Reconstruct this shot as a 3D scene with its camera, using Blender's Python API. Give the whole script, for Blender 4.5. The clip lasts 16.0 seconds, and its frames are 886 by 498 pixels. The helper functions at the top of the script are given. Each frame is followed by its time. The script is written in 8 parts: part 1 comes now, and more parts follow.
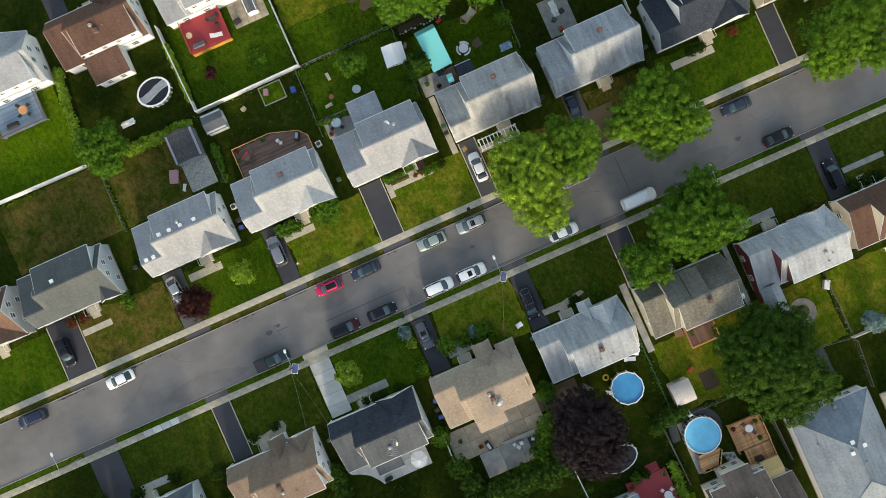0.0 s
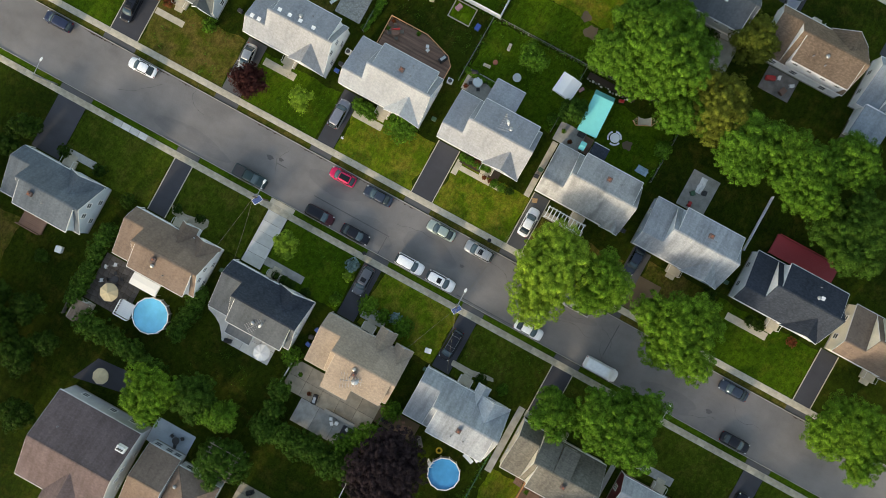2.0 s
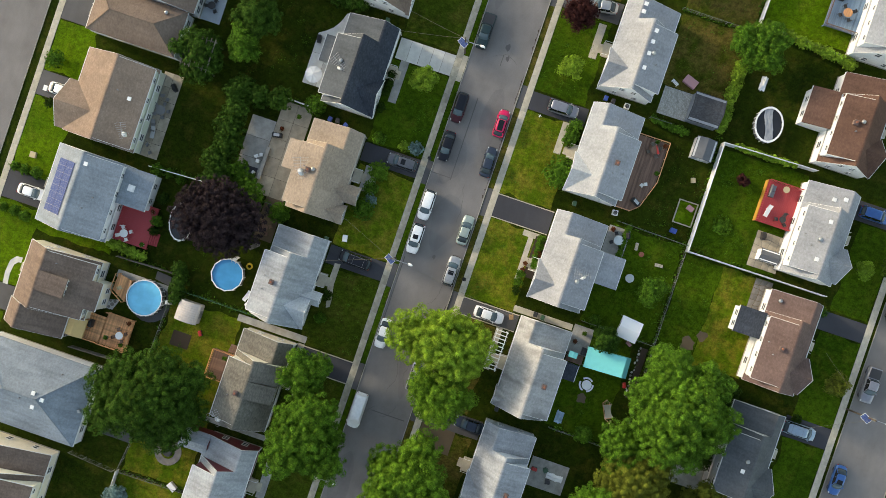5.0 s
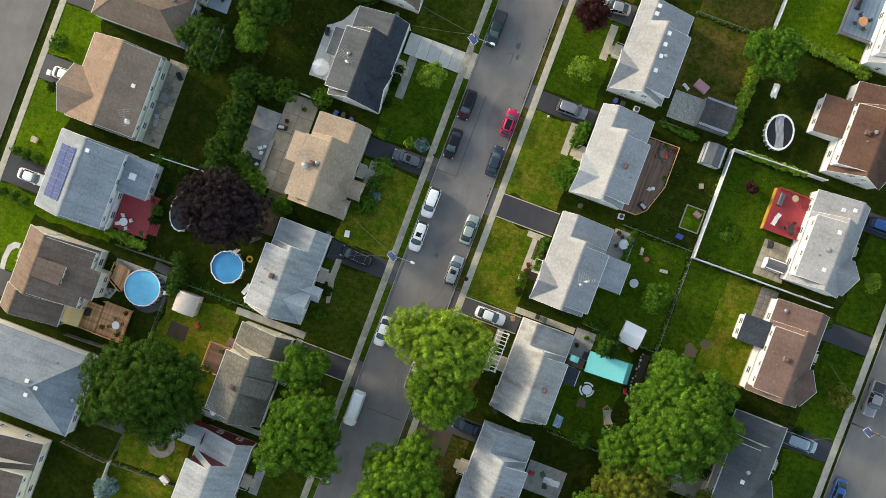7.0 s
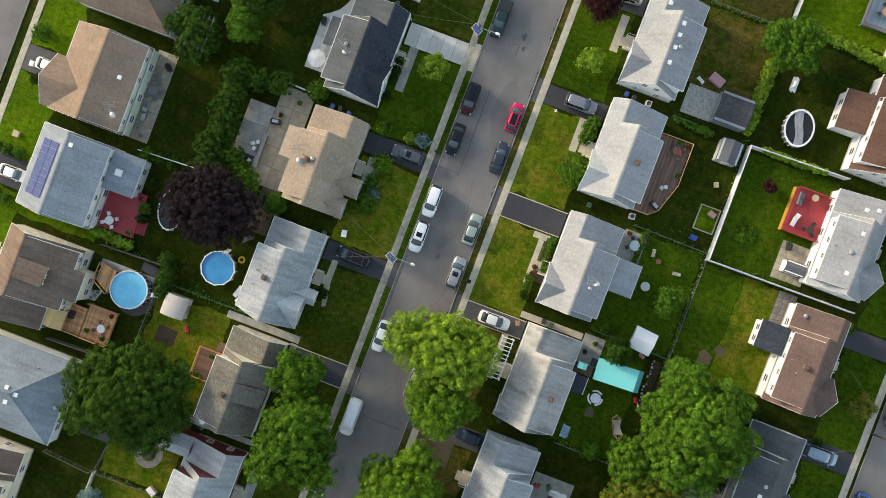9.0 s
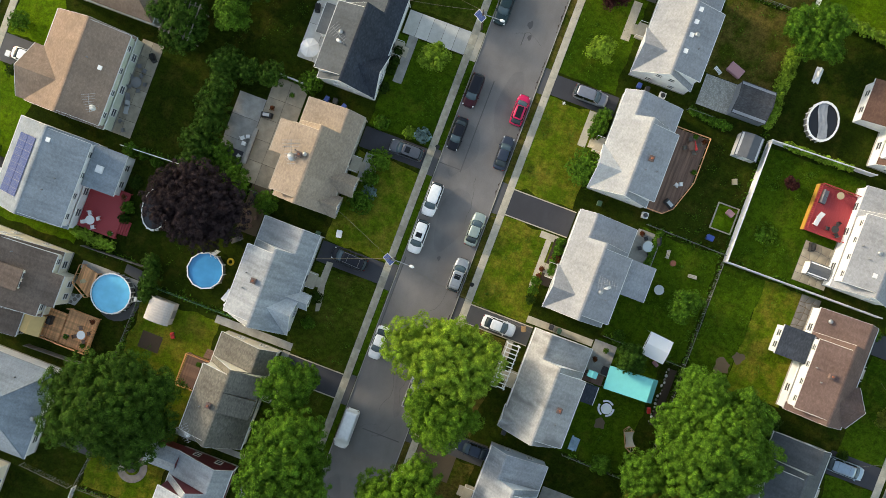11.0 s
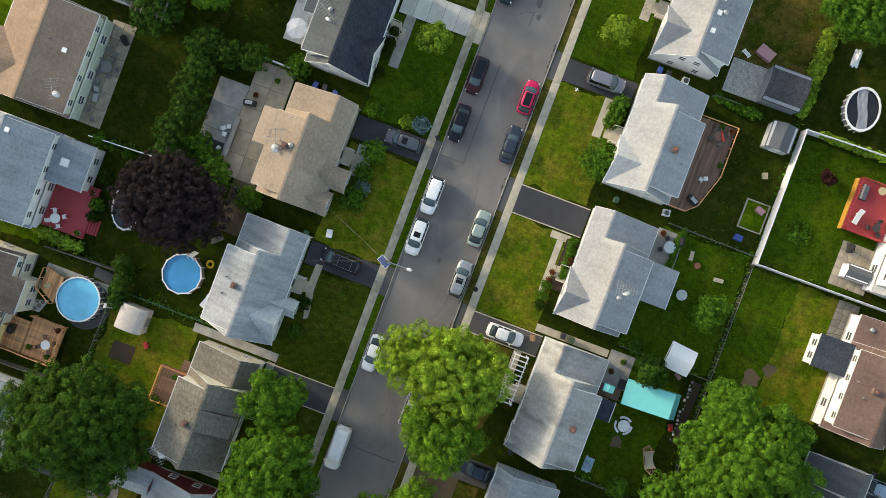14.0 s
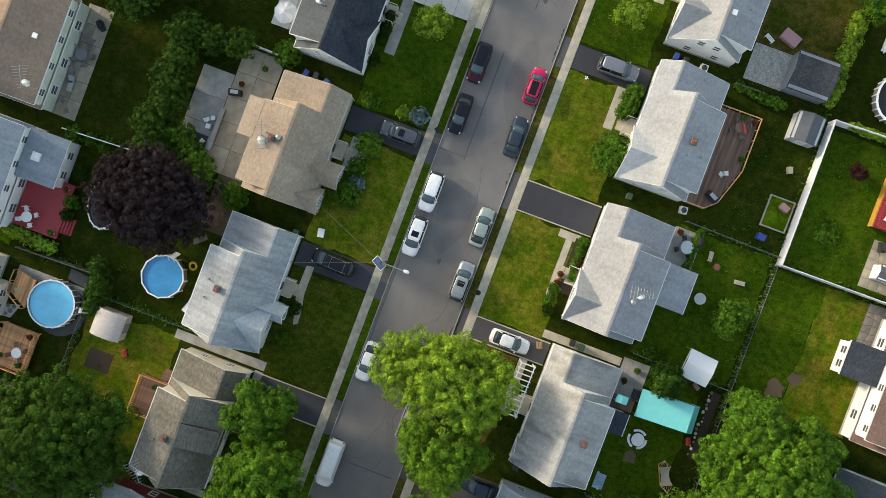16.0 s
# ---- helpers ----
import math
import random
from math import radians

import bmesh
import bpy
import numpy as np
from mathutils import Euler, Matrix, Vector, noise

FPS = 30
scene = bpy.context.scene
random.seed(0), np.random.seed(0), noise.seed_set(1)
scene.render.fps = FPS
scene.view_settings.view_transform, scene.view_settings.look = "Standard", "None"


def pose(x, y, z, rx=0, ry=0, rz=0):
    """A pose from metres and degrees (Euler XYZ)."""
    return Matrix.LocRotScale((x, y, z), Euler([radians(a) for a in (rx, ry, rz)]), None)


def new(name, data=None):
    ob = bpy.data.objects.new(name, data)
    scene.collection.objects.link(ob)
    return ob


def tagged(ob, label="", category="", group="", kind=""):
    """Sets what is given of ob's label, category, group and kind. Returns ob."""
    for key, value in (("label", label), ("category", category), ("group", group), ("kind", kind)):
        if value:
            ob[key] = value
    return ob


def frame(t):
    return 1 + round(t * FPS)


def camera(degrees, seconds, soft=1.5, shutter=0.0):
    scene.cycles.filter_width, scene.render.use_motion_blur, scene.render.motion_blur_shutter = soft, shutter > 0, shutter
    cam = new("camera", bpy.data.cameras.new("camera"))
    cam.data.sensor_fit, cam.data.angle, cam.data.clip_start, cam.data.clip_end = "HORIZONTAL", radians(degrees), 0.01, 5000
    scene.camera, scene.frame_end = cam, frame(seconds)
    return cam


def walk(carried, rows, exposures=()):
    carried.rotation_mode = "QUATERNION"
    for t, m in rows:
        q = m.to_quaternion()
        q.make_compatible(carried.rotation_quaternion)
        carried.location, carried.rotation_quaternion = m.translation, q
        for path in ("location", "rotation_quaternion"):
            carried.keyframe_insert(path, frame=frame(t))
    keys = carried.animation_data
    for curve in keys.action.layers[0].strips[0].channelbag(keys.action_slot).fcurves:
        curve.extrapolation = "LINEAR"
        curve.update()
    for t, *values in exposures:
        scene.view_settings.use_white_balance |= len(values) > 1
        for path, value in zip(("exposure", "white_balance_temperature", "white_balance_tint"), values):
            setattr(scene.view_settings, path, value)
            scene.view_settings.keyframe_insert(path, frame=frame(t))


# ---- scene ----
cam = camera(62.0, 16.0, soft=0.6)
PATH = [
    (0, pose(1.191, 1.063, 115.331, 0.008, 1.285, -23.886)),
    (0.5, pose(1.367, 1.217, 115.405, 0.025, 1.310, -17.064)),
    (1, pose(1.630, 1.685, 115.393, 0.047, 1.322, -2.452)),
    (1.5, pose(1.702, 2.240, 115.333, 0.055, 1.323, 13.474)),
    (2, pose(1.683, 2.721, 115.396, 0.054, 1.318, 28.700)),
    (2.5, pose(1.600, 3.244, 115.333, 0.052, 1.312, 44.172)),
    (3, pose(1.432, 3.655, 115.296, 0.052, 1.308, 60.092)),
    (3.5, pose(1.174, 4.000, 115.395, 0.059, 1.299, 76.068)),
    (4, pose(0.837, 4.204, 115.559, 0.072, 1.290, 92.257)),
    (4.2, pose(0.807, 4.207, 115.572, 0.073, 1.288, 97.158)),
    (4.5, pose(0.840, 4.143, 115.503, 0.073, 1.282, 103.500)),
    (4.8, pose(0.873, 4.079, 115.435, 0.073, 1.277, 107.350)),
    (5.2, pose(0.917, 3.993, 115.343, 0.074, 1.269, 109.400)),
    (5.7, pose(0.971, 3.886, 115.228, 0.074, 1.260, 110.000)),
    (6.3, pose(1.037, 3.758, 115.091, 0.074, 1.249, 110.151)),
    (6.5, pose(1.076, 3.699, 114.865, 0.074, 1.245, 110.216)),
    (7, pose(1.198, 3.547, 114.056, 0.073, 1.237, 110.458)),
    (7.5, pose(1.249, 3.432, 112.973, 0.070, 1.250, 110.578)),
    (8, pose(1.243, 3.360, 111.589, 0.066, 1.269, 110.628)),
    (8.5, pose(1.188, 3.306, 110.094, 0.063, 1.287, 110.631)),
    (9, pose(1.126, 3.267, 108.599, 0.062, 1.301, 110.643)),
    (11.5, pose(0.990, 2.951, 100.772, 0.044, 1.362, 110.606)),
    (12, pose(0.960, 2.920, 99.262, 0.041, 1.370, 110.646)),
    (12.5, pose(0.977, 2.853, 97.633, 0.038, 1.374, 110.642)),
    (13, pose(0.974, 2.766, 96.105, 0.039, 1.365, 110.617)),
    (13.5, pose(0.965, 2.710, 94.532, 0.040, 1.353, 110.595)),
    (14, pose(0.983, 2.641, 92.974, 0.039, 1.348, 110.586)),
    (14.5, pose(0.968, 2.606, 91.353, 0.038, 1.357, 110.592)),
    (15, pose(0.945, 2.609, 89.773, 0.037, 1.385, 110.556)),
    (15.5, pose(0.944, 2.645, 88.212, 0.035, 1.433, 110.563)),
    (16, pose(0.910, 2.694, 86.499, 0.036, 1.498, 110.527)),]
walk(cam, PATH, exposures=((0, 1.77, 8880, 9), (2.5, 1.78, 8880, 9), (5, 1.83, 8880, 9), (11, 1.83, 8880, 9), (16, 1.81, 8880, 9)))

# ---- world and sun ----
SUN_ELEVATION, SUN_AZIMUTH = 18.0, 192.0      # degrees; azimuth clockwise from +y
world = bpy.data.worlds.new("evening_sky")
scene.world = world
world.use_nodes = True
wn = world.node_tree.nodes
sky = wn.new("ShaderNodeTexSky")
sky.sky_type, sky.sun_disc = "NISHITA", False
sky.sun_elevation, sky.sun_rotation = radians(SUN_ELEVATION), radians(SUN_AZIMUTH)
sky.air_density, sky.dust_density, sky.ozone_density = 1.0, 0.8, 1.0
wn["Background"].inputs["Strength"].default_value = 0.121
world.node_tree.links.new(sky.outputs["Color"], wn["Background"].inputs["Color"])
sun_data = bpy.data.lights.new("sun", "SUN")
sun_data.energy, sun_data.angle, sun_data.color = 0.88, radians(7.0), (1.0, 0.98, 0.95)
sun = new("sun", sun_data)
az, el = radians(SUN_AZIMUTH), radians(SUN_ELEVATION)
toward_sun = Vector((math.sin(az) * math.cos(el), math.cos(az) * math.cos(el), math.sin(el)))
sun.matrix_world = Matrix.Translation(toward_sun * 200) @ toward_sun.to_track_quat("Z", "Y").to_matrix().to_4x4()


# ---- materials ----
def material(name, rough=0.8, metal=0.0):
    m = bpy.data.materials.new(name)
    m.use_nodes = True
    b = m.node_tree.nodes["Principled BSDF"]
    b.inputs["Roughness"].default_value, b.inputs["Metallic"].default_value = rough, metal
    return m, m.node_tree.nodes, m.node_tree.links, b


def mix(nodes, links, fac, a, b, kind="MIX"):
    n = nodes.new("ShaderNodeMix")
    n.data_type, n.blend_type = "RGBA", kind
    for sock, value in ((n.inputs[0], fac), (n.inputs[6], a), (n.inputs[7], b)):
        if hasattr(value, "is_linked"):
            links.new(value, sock)
        elif isinstance(value, (int, float)):
            sock.default_value = value
        else:
            sock.default_value = (*value, 1)
    return n.outputs[2]


def noise_tex(nodes, links, scale, detail=3, stretch=(1, 1, 1), coords="Object", rough=0.55):
    tc = nodes.new("ShaderNodeTexCoord")
    mp = nodes.new("ShaderNodeMapping")
    mp.inputs["Scale"].default_value = stretch
    links.new(tc.outputs[coords], mp.inputs["Vector"])
    n = nodes.new("ShaderNodeTexNoise")
    n.inputs["Scale"].default_value, n.inputs["Detail"].default_value, n.inputs["Roughness"].default_value = scale, detail, rough
    links.new(mp.outputs["Vector"], n.inputs["Vector"])
    return n.outputs["Fac"]


def ramp(nodes, links, fac, stops):
    r = nodes.new("ShaderNodeValToRGB")
    while len(r.color_ramp.elements) < len(stops):
        r.color_ramp.elements.new(0.5)
    for e, (p, c) in zip(r.color_ramp.elements, stops):
        e.position, e.color = p, (*c, 1) if not isinstance(c, (int, float)) else (c, c, c, 1)
    links.new(fac, r.inputs["Fac"])
    return r.outputs["Color"]


def bump(nodes, links, bsdf, height, strength=0.3, distance=0.02):
    b = nodes.new("ShaderNodeBump")
    b.inputs["Strength"].default_value, b.inputs["Distance"].default_value = strength, distance
    links.new(height, b.inputs["Height"])
    links.new(b.outputs["Normal"], bsdf.inputs["Normal"])


def mul(c, k):
    return tuple(min(1.0, v * k) for v in c)


def plain(name, colour, rough=0.6, metal=0.0, vary=0.18, scale=1.5):
    """A paint or plastic with faint dirt at two scales."""
    m, n, l, b = material(name, rough, metal)
    big = ramp(n, l, noise_tex(n, l, scale, 4), ((0.3, mul(colour, 1 - vary)), (0.75, colour)))
    col = mix(n, l, 0.5, big, ramp(n, l, noise_tex(n, l, scale * 14, 2), ((0.25, mul(colour, 1 - vary * 0.8)), (0.7, mul(colour, 1.04)))))
    l.new(col, b.inputs["Base Color"])
    return m


def shingle(name, colour, streak=0.3, stain=None, tabs=0.22):
    """Asphalt shingles: courses, tab-to-tab colour, rain streaks down the slope and broad weathering."""
    m, n, l, b = material(name, 0.9)
    tc = n.new("ShaderNodeTexCoord")
    br = n.new("ShaderNodeTexBrick")
    br.inputs["Scale"].default_value = 1.0
    br.inputs["Brick Width"].default_value, br.inputs["Row Height"].default_value = (0.3, 0.14) if tabs > 0.15 else (0.34, 0.15)
    br.inputs["Mortar Size"].default_value = 0.008
    br.inputs["Color1"].default_value, br.inputs["Color2"].default_value = (*mul(colour, 1 - tabs), 1), (*mul(colour, 1 + 0.8 * tabs), 1)
    br.inputs["Mortar"].default_value = (*mul(colour, 0.84), 1)
    l.new(tc.outputs["Object"], br.inputs["Vector"])
    grain = ramp(n, l, noise_tex(n, l, 3.0, 5), ((0.25, 0.8), (0.8, 1.14)))
    streaks = ramp(n, l, noise_tex(n, l, 1.6, 4, (1, 0.14, 0.14)), ((0.3, 1 - streak), (0.62, 1.0)))
    broad = ramp(n, l, noise_tex(n, l, 0.22, 3), ((0.3, 0.86), (0.7, 1.08)))
    c = mix(n, l, 1.0, br.outputs["Color"], grain, "MULTIPLY")
    c = mix(n, l, 1.0, c, streaks, "MULTIPLY")
    c = mix(n, l, 1.0, c, broad, "MULTIPLY")
    if stain:
        c = mix(n, l, ramp(n, l, noise_tex(n, l, 0.35, 5, (1, 0.5, 0.5)), ((0.52, 0.0), (0.63, stain))), c, mul(colour, 0.4))
    l.new(c, b.inputs["Base Color"])
    b.inputs["Specular IOR Level"].default_value = 0.12
    bump(n, l, b, br.outputs["Fac"], 0.12, 0.02)
    return m


def siding(name, colour):
    m, n, l, b = material(name, 0.55)
    tc = n.new("ShaderNodeTexCoord")
    wv = n.new("ShaderNodeTexWave")
    wv.bands_direction, wv.wave_profile = "Z", "SAW"
    wv.inputs["Scale"].default_value = 2.4
    l.new(tc.outputs["Object"], wv.inputs["Vector"])
    c = mix(n, l, 1.0, ramp(n, l, wv.outputs["Fac"], ((0.0, mul(colour, 0.8)), (0.15, colour))), ramp(n, l, noise_tex(n, l, 0.8, 4), ((0.3, 0.85), (0.7, 1.0))), "MULTIPLY")
    l.new(c, b.inputs["Base Color"])
    bump(n, l, b, wv.outputs["Fac"], 0.3, 0.02)
    return m


def grass_material(name, green, lush, dry, dryness):
    """Mown grass: drifts of green and lush growth, dry straw patches, tufts and mowing grain."""
    m, n, l, b = material(name, 0.95)
    lots = noise_tex(n, l, 0.09, 3)
    patch = noise_tex(n, l, 0.34, 8, rough=0.68)
    fine = noise_tex(n, l, 1.5, 8, (1, 0.7, 1), rough=0.7)
    blades = noise_tex(n, l, 4.2, 6, rough=0.8)
    base = ramp(n, l, lots, ((0.36, green), (0.62, lush)))
    c = mix(n, l, ramp(n, l, patch, ((0.56 - 0.22 * dryness, 0.0), (0.76 - 0.22 * dryness, min(1.0, 0.4 + dryness)))), base, dry)
    c = mix(n, l, 1.0, c, ramp(n, l, fine, ((0.34, 0.6), (0.66, 1.4))), "MULTIPLY")
    c = mix(n, l, 1.0, c, ramp(n, l, blades, ((0.36, 0.68), (0.64, 1.32))), "MULTIPLY")
    l.new(c, b.inputs["Base Color"])
    b.inputs["Specular IOR Level"].default_value = 0.04
    bump(n, l, b, fine, 0.8, 0.12)
    return m


def asphalt_material(name, colour, patches=0.25):
    m, n, l, b = material(name, 0.85)
    c = ramp(n, l, noise_tex(n, l, 0.16, 4), ((0.3, mul(colour, 1 - patches)), (0.7, mul(colour, 1.12))))
    c = mix(n, l, 1.0, c, ramp(n, l, noise_tex(n, l, 0.7, 4, (0.5, 1, 1)), ((0.3, 0.92), (0.7, 1.06))), "MULTIPLY")
    grain = noise_tex(n, l, 24.0, 2)
    c = mix(n, l, 1.0, c, ramp(n, l, grain, ((0.3, 0.88), (0.7, 1.1))), "MULTIPLY")
    l.new(c, b.inputs["Base Color"])
    bump(n, l, b, grain, 0.3, 0.01)
    return m


def concrete_material(name, colour, vary=0.3, panels=0.34):
    m, n, l, b = material(name, 0.85)
    info = n.new("ShaderNodeObjectInfo")
    c = ramp(n, l, noise_tex(n, l, 0.9, 5), ((0.28, mul(colour, 1 - vary)), (0.72, colour)))
    c = mix(n, l, 1.0, c, ramp(n, l, info.outputs["Random"], ((0.0, 1 - 0.65 * panels), (1.0, 1 + 0.35 * panels))), "MULTIPLY")
    c = mix(n, l, 1.0, c, ramp(n, l, noise_tex(n, l, 14, 2), ((0.3, 0.88), (0.7, 1.06))), "MULTIPLY")
    l.new(c, b.inputs["Base Color"])
    return m


def wood_material(name, colour, rough=0.7):
    m, n, l, b = material(name, rough)
    info = n.new("ShaderNodeObjectInfo")
    c = ramp(n, l, noise_tex(n, l, 2.0, 5, (0.2, 2, 2)), ((0.3, mul(colour, 0.6)), (0.7, mul(colour, 1.2))))
    c = mix(n, l, 1.0, c, ramp(n, l, info.outputs["Random"], ((0.0, 0.72), (1.0, 1.2))), "MULTIPLY")
    l.new(c, b.inputs["Base Color"])
    return m


def leaf_material(name, dark, light):
    m, n, l, b = material(name, 0.6)
    geo = n.new("ShaderNodeNewGeometry")
    c = ramp(n, l, geo.outputs["Random Per Island"], ((0.0, tuple(0.8 * p + 0.2 * q for p, q in zip(dark, light))), (0.7, tuple((p + q) / 2 for p, q in zip(dark, light))), (1.0, tuple(0.2 * p + 0.8 * q for p, q in zip(dark, light)))))
    c = mix(n, l, 1.0, c, ramp(n, l, noise_tex(n, l, 0.35, 3), ((0.3, 0.75), (0.7, 1.2))), "MULTIPLY")
    c = mix(n, l, 1.0, c, ramp(n, l, noise_tex(n, l, 1.2, 2), ((0.34, 0.58), (0.66, 1.3))), "MULTIPLY")
    l.new(c, b.inputs["Base Color"])
    b.inputs["Specular IOR Level"].default_value = 0.04
    tr = n.new("ShaderNodeBsdfTranslucent")
    l.new(c, tr.inputs["Color"])
    ms = n.new("ShaderNodeMixShader")
    ms.inputs["Fac"].default_value = 0.2
    l.new(b.outputs["BSDF"], ms.inputs[1])
    l.new(tr.outputs["BSDF"], ms.inputs[2])
    l.new(ms.outputs["Shader"], n["Material Output"].inputs["Surface"])
    return m


def car_paint(name, colour, metal=0.25, gloss=0.35):
    m, n, l, b = material(name, 0.32, metal)
    c = ramp(n, l, noise_tex(n, l, 2.5, 3), ((0.3, mul(colour, 0.86)), (0.7, colour)))
    l.new(c, b.inputs["Base Color"])
    b.inputs["Coat Weight"].default_value, b.inputs["Coat Roughness"].default_value = gloss * 0.8, 0.06
    b.inputs["Specular IOR Level"].default_value = gloss
    return m


GRASS = grass_material("lawn_grass", (0.0120, 0.0225, 0.0022), (0.024, 0.039, 0.0037), (0.056, 0.050, 0.009), 0.3)
GRASS_LUSH = grass_material("lush_lawn_grass", (0.022, 0.052, 0.003), (0.046, 0.090, 0.005), (0.084, 0.094, 0.010), 0.2)
GRASS_YELLOW = grass_material("yellowing_lawn_grass", (0.046, 0.088, 0.005), (0.086, 0.128, 0.008), (0.158, 0.136, 0.019), 0.55)
GRASS_DRY = grass_material("dry_lawn_grass", (0.0278, 0.0452, 0.0046), (0.0534, 0.0673, 0.007), (0.1067, 0.0812, 0.0209), 0.75)
GRASS_BRIGHT = grass_material("bright_lawn_grass", (0.0441, 0.0963, 0.0041), (0.0789, 0.1427, 0.0058), (0.116, 0.1276, 0.0139), 0.2)
GRASS_DULL = grass_material("dull_lawn_grass", (0.025, 0.043, 0.004), (0.043, 0.066, 0.006), (0.078, 0.074, 0.013), 0.35)
ROAD = asphalt_material("road_asphalt", (0.184, 0.170, 0.163), 0.24)
ROAD_PATCH = asphalt_material("patched_road_asphalt", (0.162, 0.151, 0.147), 0.24)
DRIVE = asphalt_material("driveway_asphalt", (0.043, 0.044, 0.053), 0.25)
DRIVE_OLD = asphalt_material("worn_driveway_asphalt", (0.085, 0.083, 0.085), 0.3)
CONCRETE = concrete_material("sidewalk_concrete", (0.57, 0.505, 0.395), 0.3, 0.16)
CONCRETE_OLD = concrete_material("weathered_sidewalk_concrete", (0.50, 0.445, 0.34), 0.45, 0.3)
CONCRETE_NEW = concrete_material("new_concrete", (0.60, 0.585, 0.545), 0.22)
PATIO = concrete_material("patio_concrete", (0.43, 0.415, 0.38), 0.4)
KERB = concrete_material("kerb_stone", (0.36, 0.34, 0.30))
STONE = concrete_material("flag_stone", (0.24, 0.22, 0.20), 0.5)
STONE_DARK = concrete_material("dark_brown_stone", (0.150, 0.125, 0.108), 0.5)
TAN_CONCRETE = concrete_material("tan_concrete", (0.46, 0.395, 0.30), 0.4)
GRAVEL, cn, cl, cb = material("grey_cobbles", 0.9)
cv = cn.new("ShaderNodeTexVoronoi")
cv.inputs["Scale"].default_value = 5.5
cl.new(cn.new("ShaderNodeTexCoord").outputs["Object"], cv.inputs["Vector"])
cl.new(mix(cn, cl, 1.0, ramp(cn, cl, cv.outputs["Distance"], ((0.1, (0.58, 0.56, 0.52)), (0.6, (0.36, 0.345, 0.31)))), ramp(cn, cl, noise_tex(cn, cl, 2.0, 4), ((0.3, 0.7), (0.7, 1.15))), "MULTIPLY"), cb.inputs["Base Color"])
bump(cn, cl, cb, cv.outputs["Distance"], 0.5, 0.05)
MULCH = asphalt_material("mulch_soil", (0.055, 0.035, 0.022), 0.4)
DIRT = asphalt_material("bare_soil", (0.12, 0.085, 0.05), 0.3)
WHITE = plain("white_paint", (0.84, 0.84, 0.83), 0.5)
VINYL = plain("white_vinyl", (0.82, 0.82, 0.82), 0.4, vary=0.1)
TRIM = plain("white_trim", (0.76, 0.76, 0.75), 0.5, vary=0.1)
BLACK = plain("black_rubber", (0.012, 0.012, 0.013), 0.7)
DARK = plain("dark_plastic", (0.03, 0.03, 0.034), 0.5)
GREY = plain("grey_plastic", (0.2, 0.2, 0.21), 0.5)
STEEL = plain("galvanised_steel", (0.42, 0.43, 0.44), 0.4, 0.8)
CHROME = plain("bright_metal", (0.6, 0.6, 0.62), 0.2, 1.0)
BRICK = plain("chimney_brick", (0.16, 0.11, 0.10), 0.9, vary=0.4, scale=4)
DECK_BROWN = wood_material("brown_deck_wood", (0.21, 0.118, 0.084))
DECK_TAN = wood_material("cedar_deck_wood", (0.70, 0.335, 0.15))
DECK_RED = plain("red_painted_wood", (0.37, 0.038, 0.046), 0.6, vary=0.12, scale=0.8)
DECK_BLUE = wood_material("blue_grey_deck", (0.16, 0.25, 0.35))
WOOD_GREY = wood_material("weathered_wood", (0.17, 0.15, 0.125))
WOOD_POLE = wood_material("pole_wood", (0.10, 0.07, 0.05))
BARK = wood_material("bark", (0.07, 0.05, 0.036), 0.95)
TEAL = plain("teal_canvas", (0.15, 0.66, 0.66), 0.6, vary=0.15)
RED_PLASTIC = plain("red_plastic", (0.5, 0.03, 0.03), 0.4)
BIN_BLUE = plain("blue_bin_plastic", (0.03, 0.08, 0.32), 0.45)
PALE_FRAME = plain("pale_grey_mesh", (0.40, 0.41, 0.42), 0.6)
YELLOW = plain("yellow_plastic", (0.65, 0.42, 0.03), 0.4)
PINK = plain("faded_pink_plastic", (0.5, 0.25, 0.27), 0.6)
BEIGE = plain("beige_canvas", (0.52, 0.42, 0.26), 0.8)
STRAW = plain("straw_canvas", (0.58, 0.41, 0.18), 0.8)
SOIL_POT = plain("terracotta", (0.28, 0.10, 0.06), 0.8)
TAIL_RED = plain("tail_light_lens", (0.35, 0.01, 0.01), 0.2)
HEAD_GLASS = plain("head_light_lens", (0.6, 0.62, 0.64), 0.15)

GLASS, gn, gl, gb = material("dark_window_glass", 0.06)
gb.inputs["Base Color"].default_value = (0.085, 0.095, 0.105, 1)
CAR_GLASS, gn, gl, gb = material("tinted_car_glass", 0.05)
gb.inputs["Base Color"].default_value = (0.010, 0.012, 0.015, 1)
gb.inputs["Specular IOR Level"].default_value = 0.3
# the blue-grey base colour stands in for sky mirrored in windscreens
SCREEN, gn, gl, gb = material("sky_toned_windscreen_glass", 0.08)
gb.inputs["Base Color"].default_value = (0.062, 0.10, 0.12, 1)
REAR_GLASS, gn, gl, gb = material("rear_window_glass", 0.06)
gb.inputs["Base Color"].default_value = (0.030, 0.045, 0.052, 1)
SOLAR, gn, gl, gb = material("solar_cells", 0.6)
gb.inputs["Specular IOR Level"].default_value = 0.08
tcs = gn.new("ShaderNodeTexBrick")
tcs.offset, tcs.inputs["Scale"].default_value = 0.0, 1.0
tcs.inputs["Brick Width"].default_value, tcs.inputs["Row Height"].default_value, tcs.inputs["Mortar Size"].default_value = 0.16, 0.16, 0.006
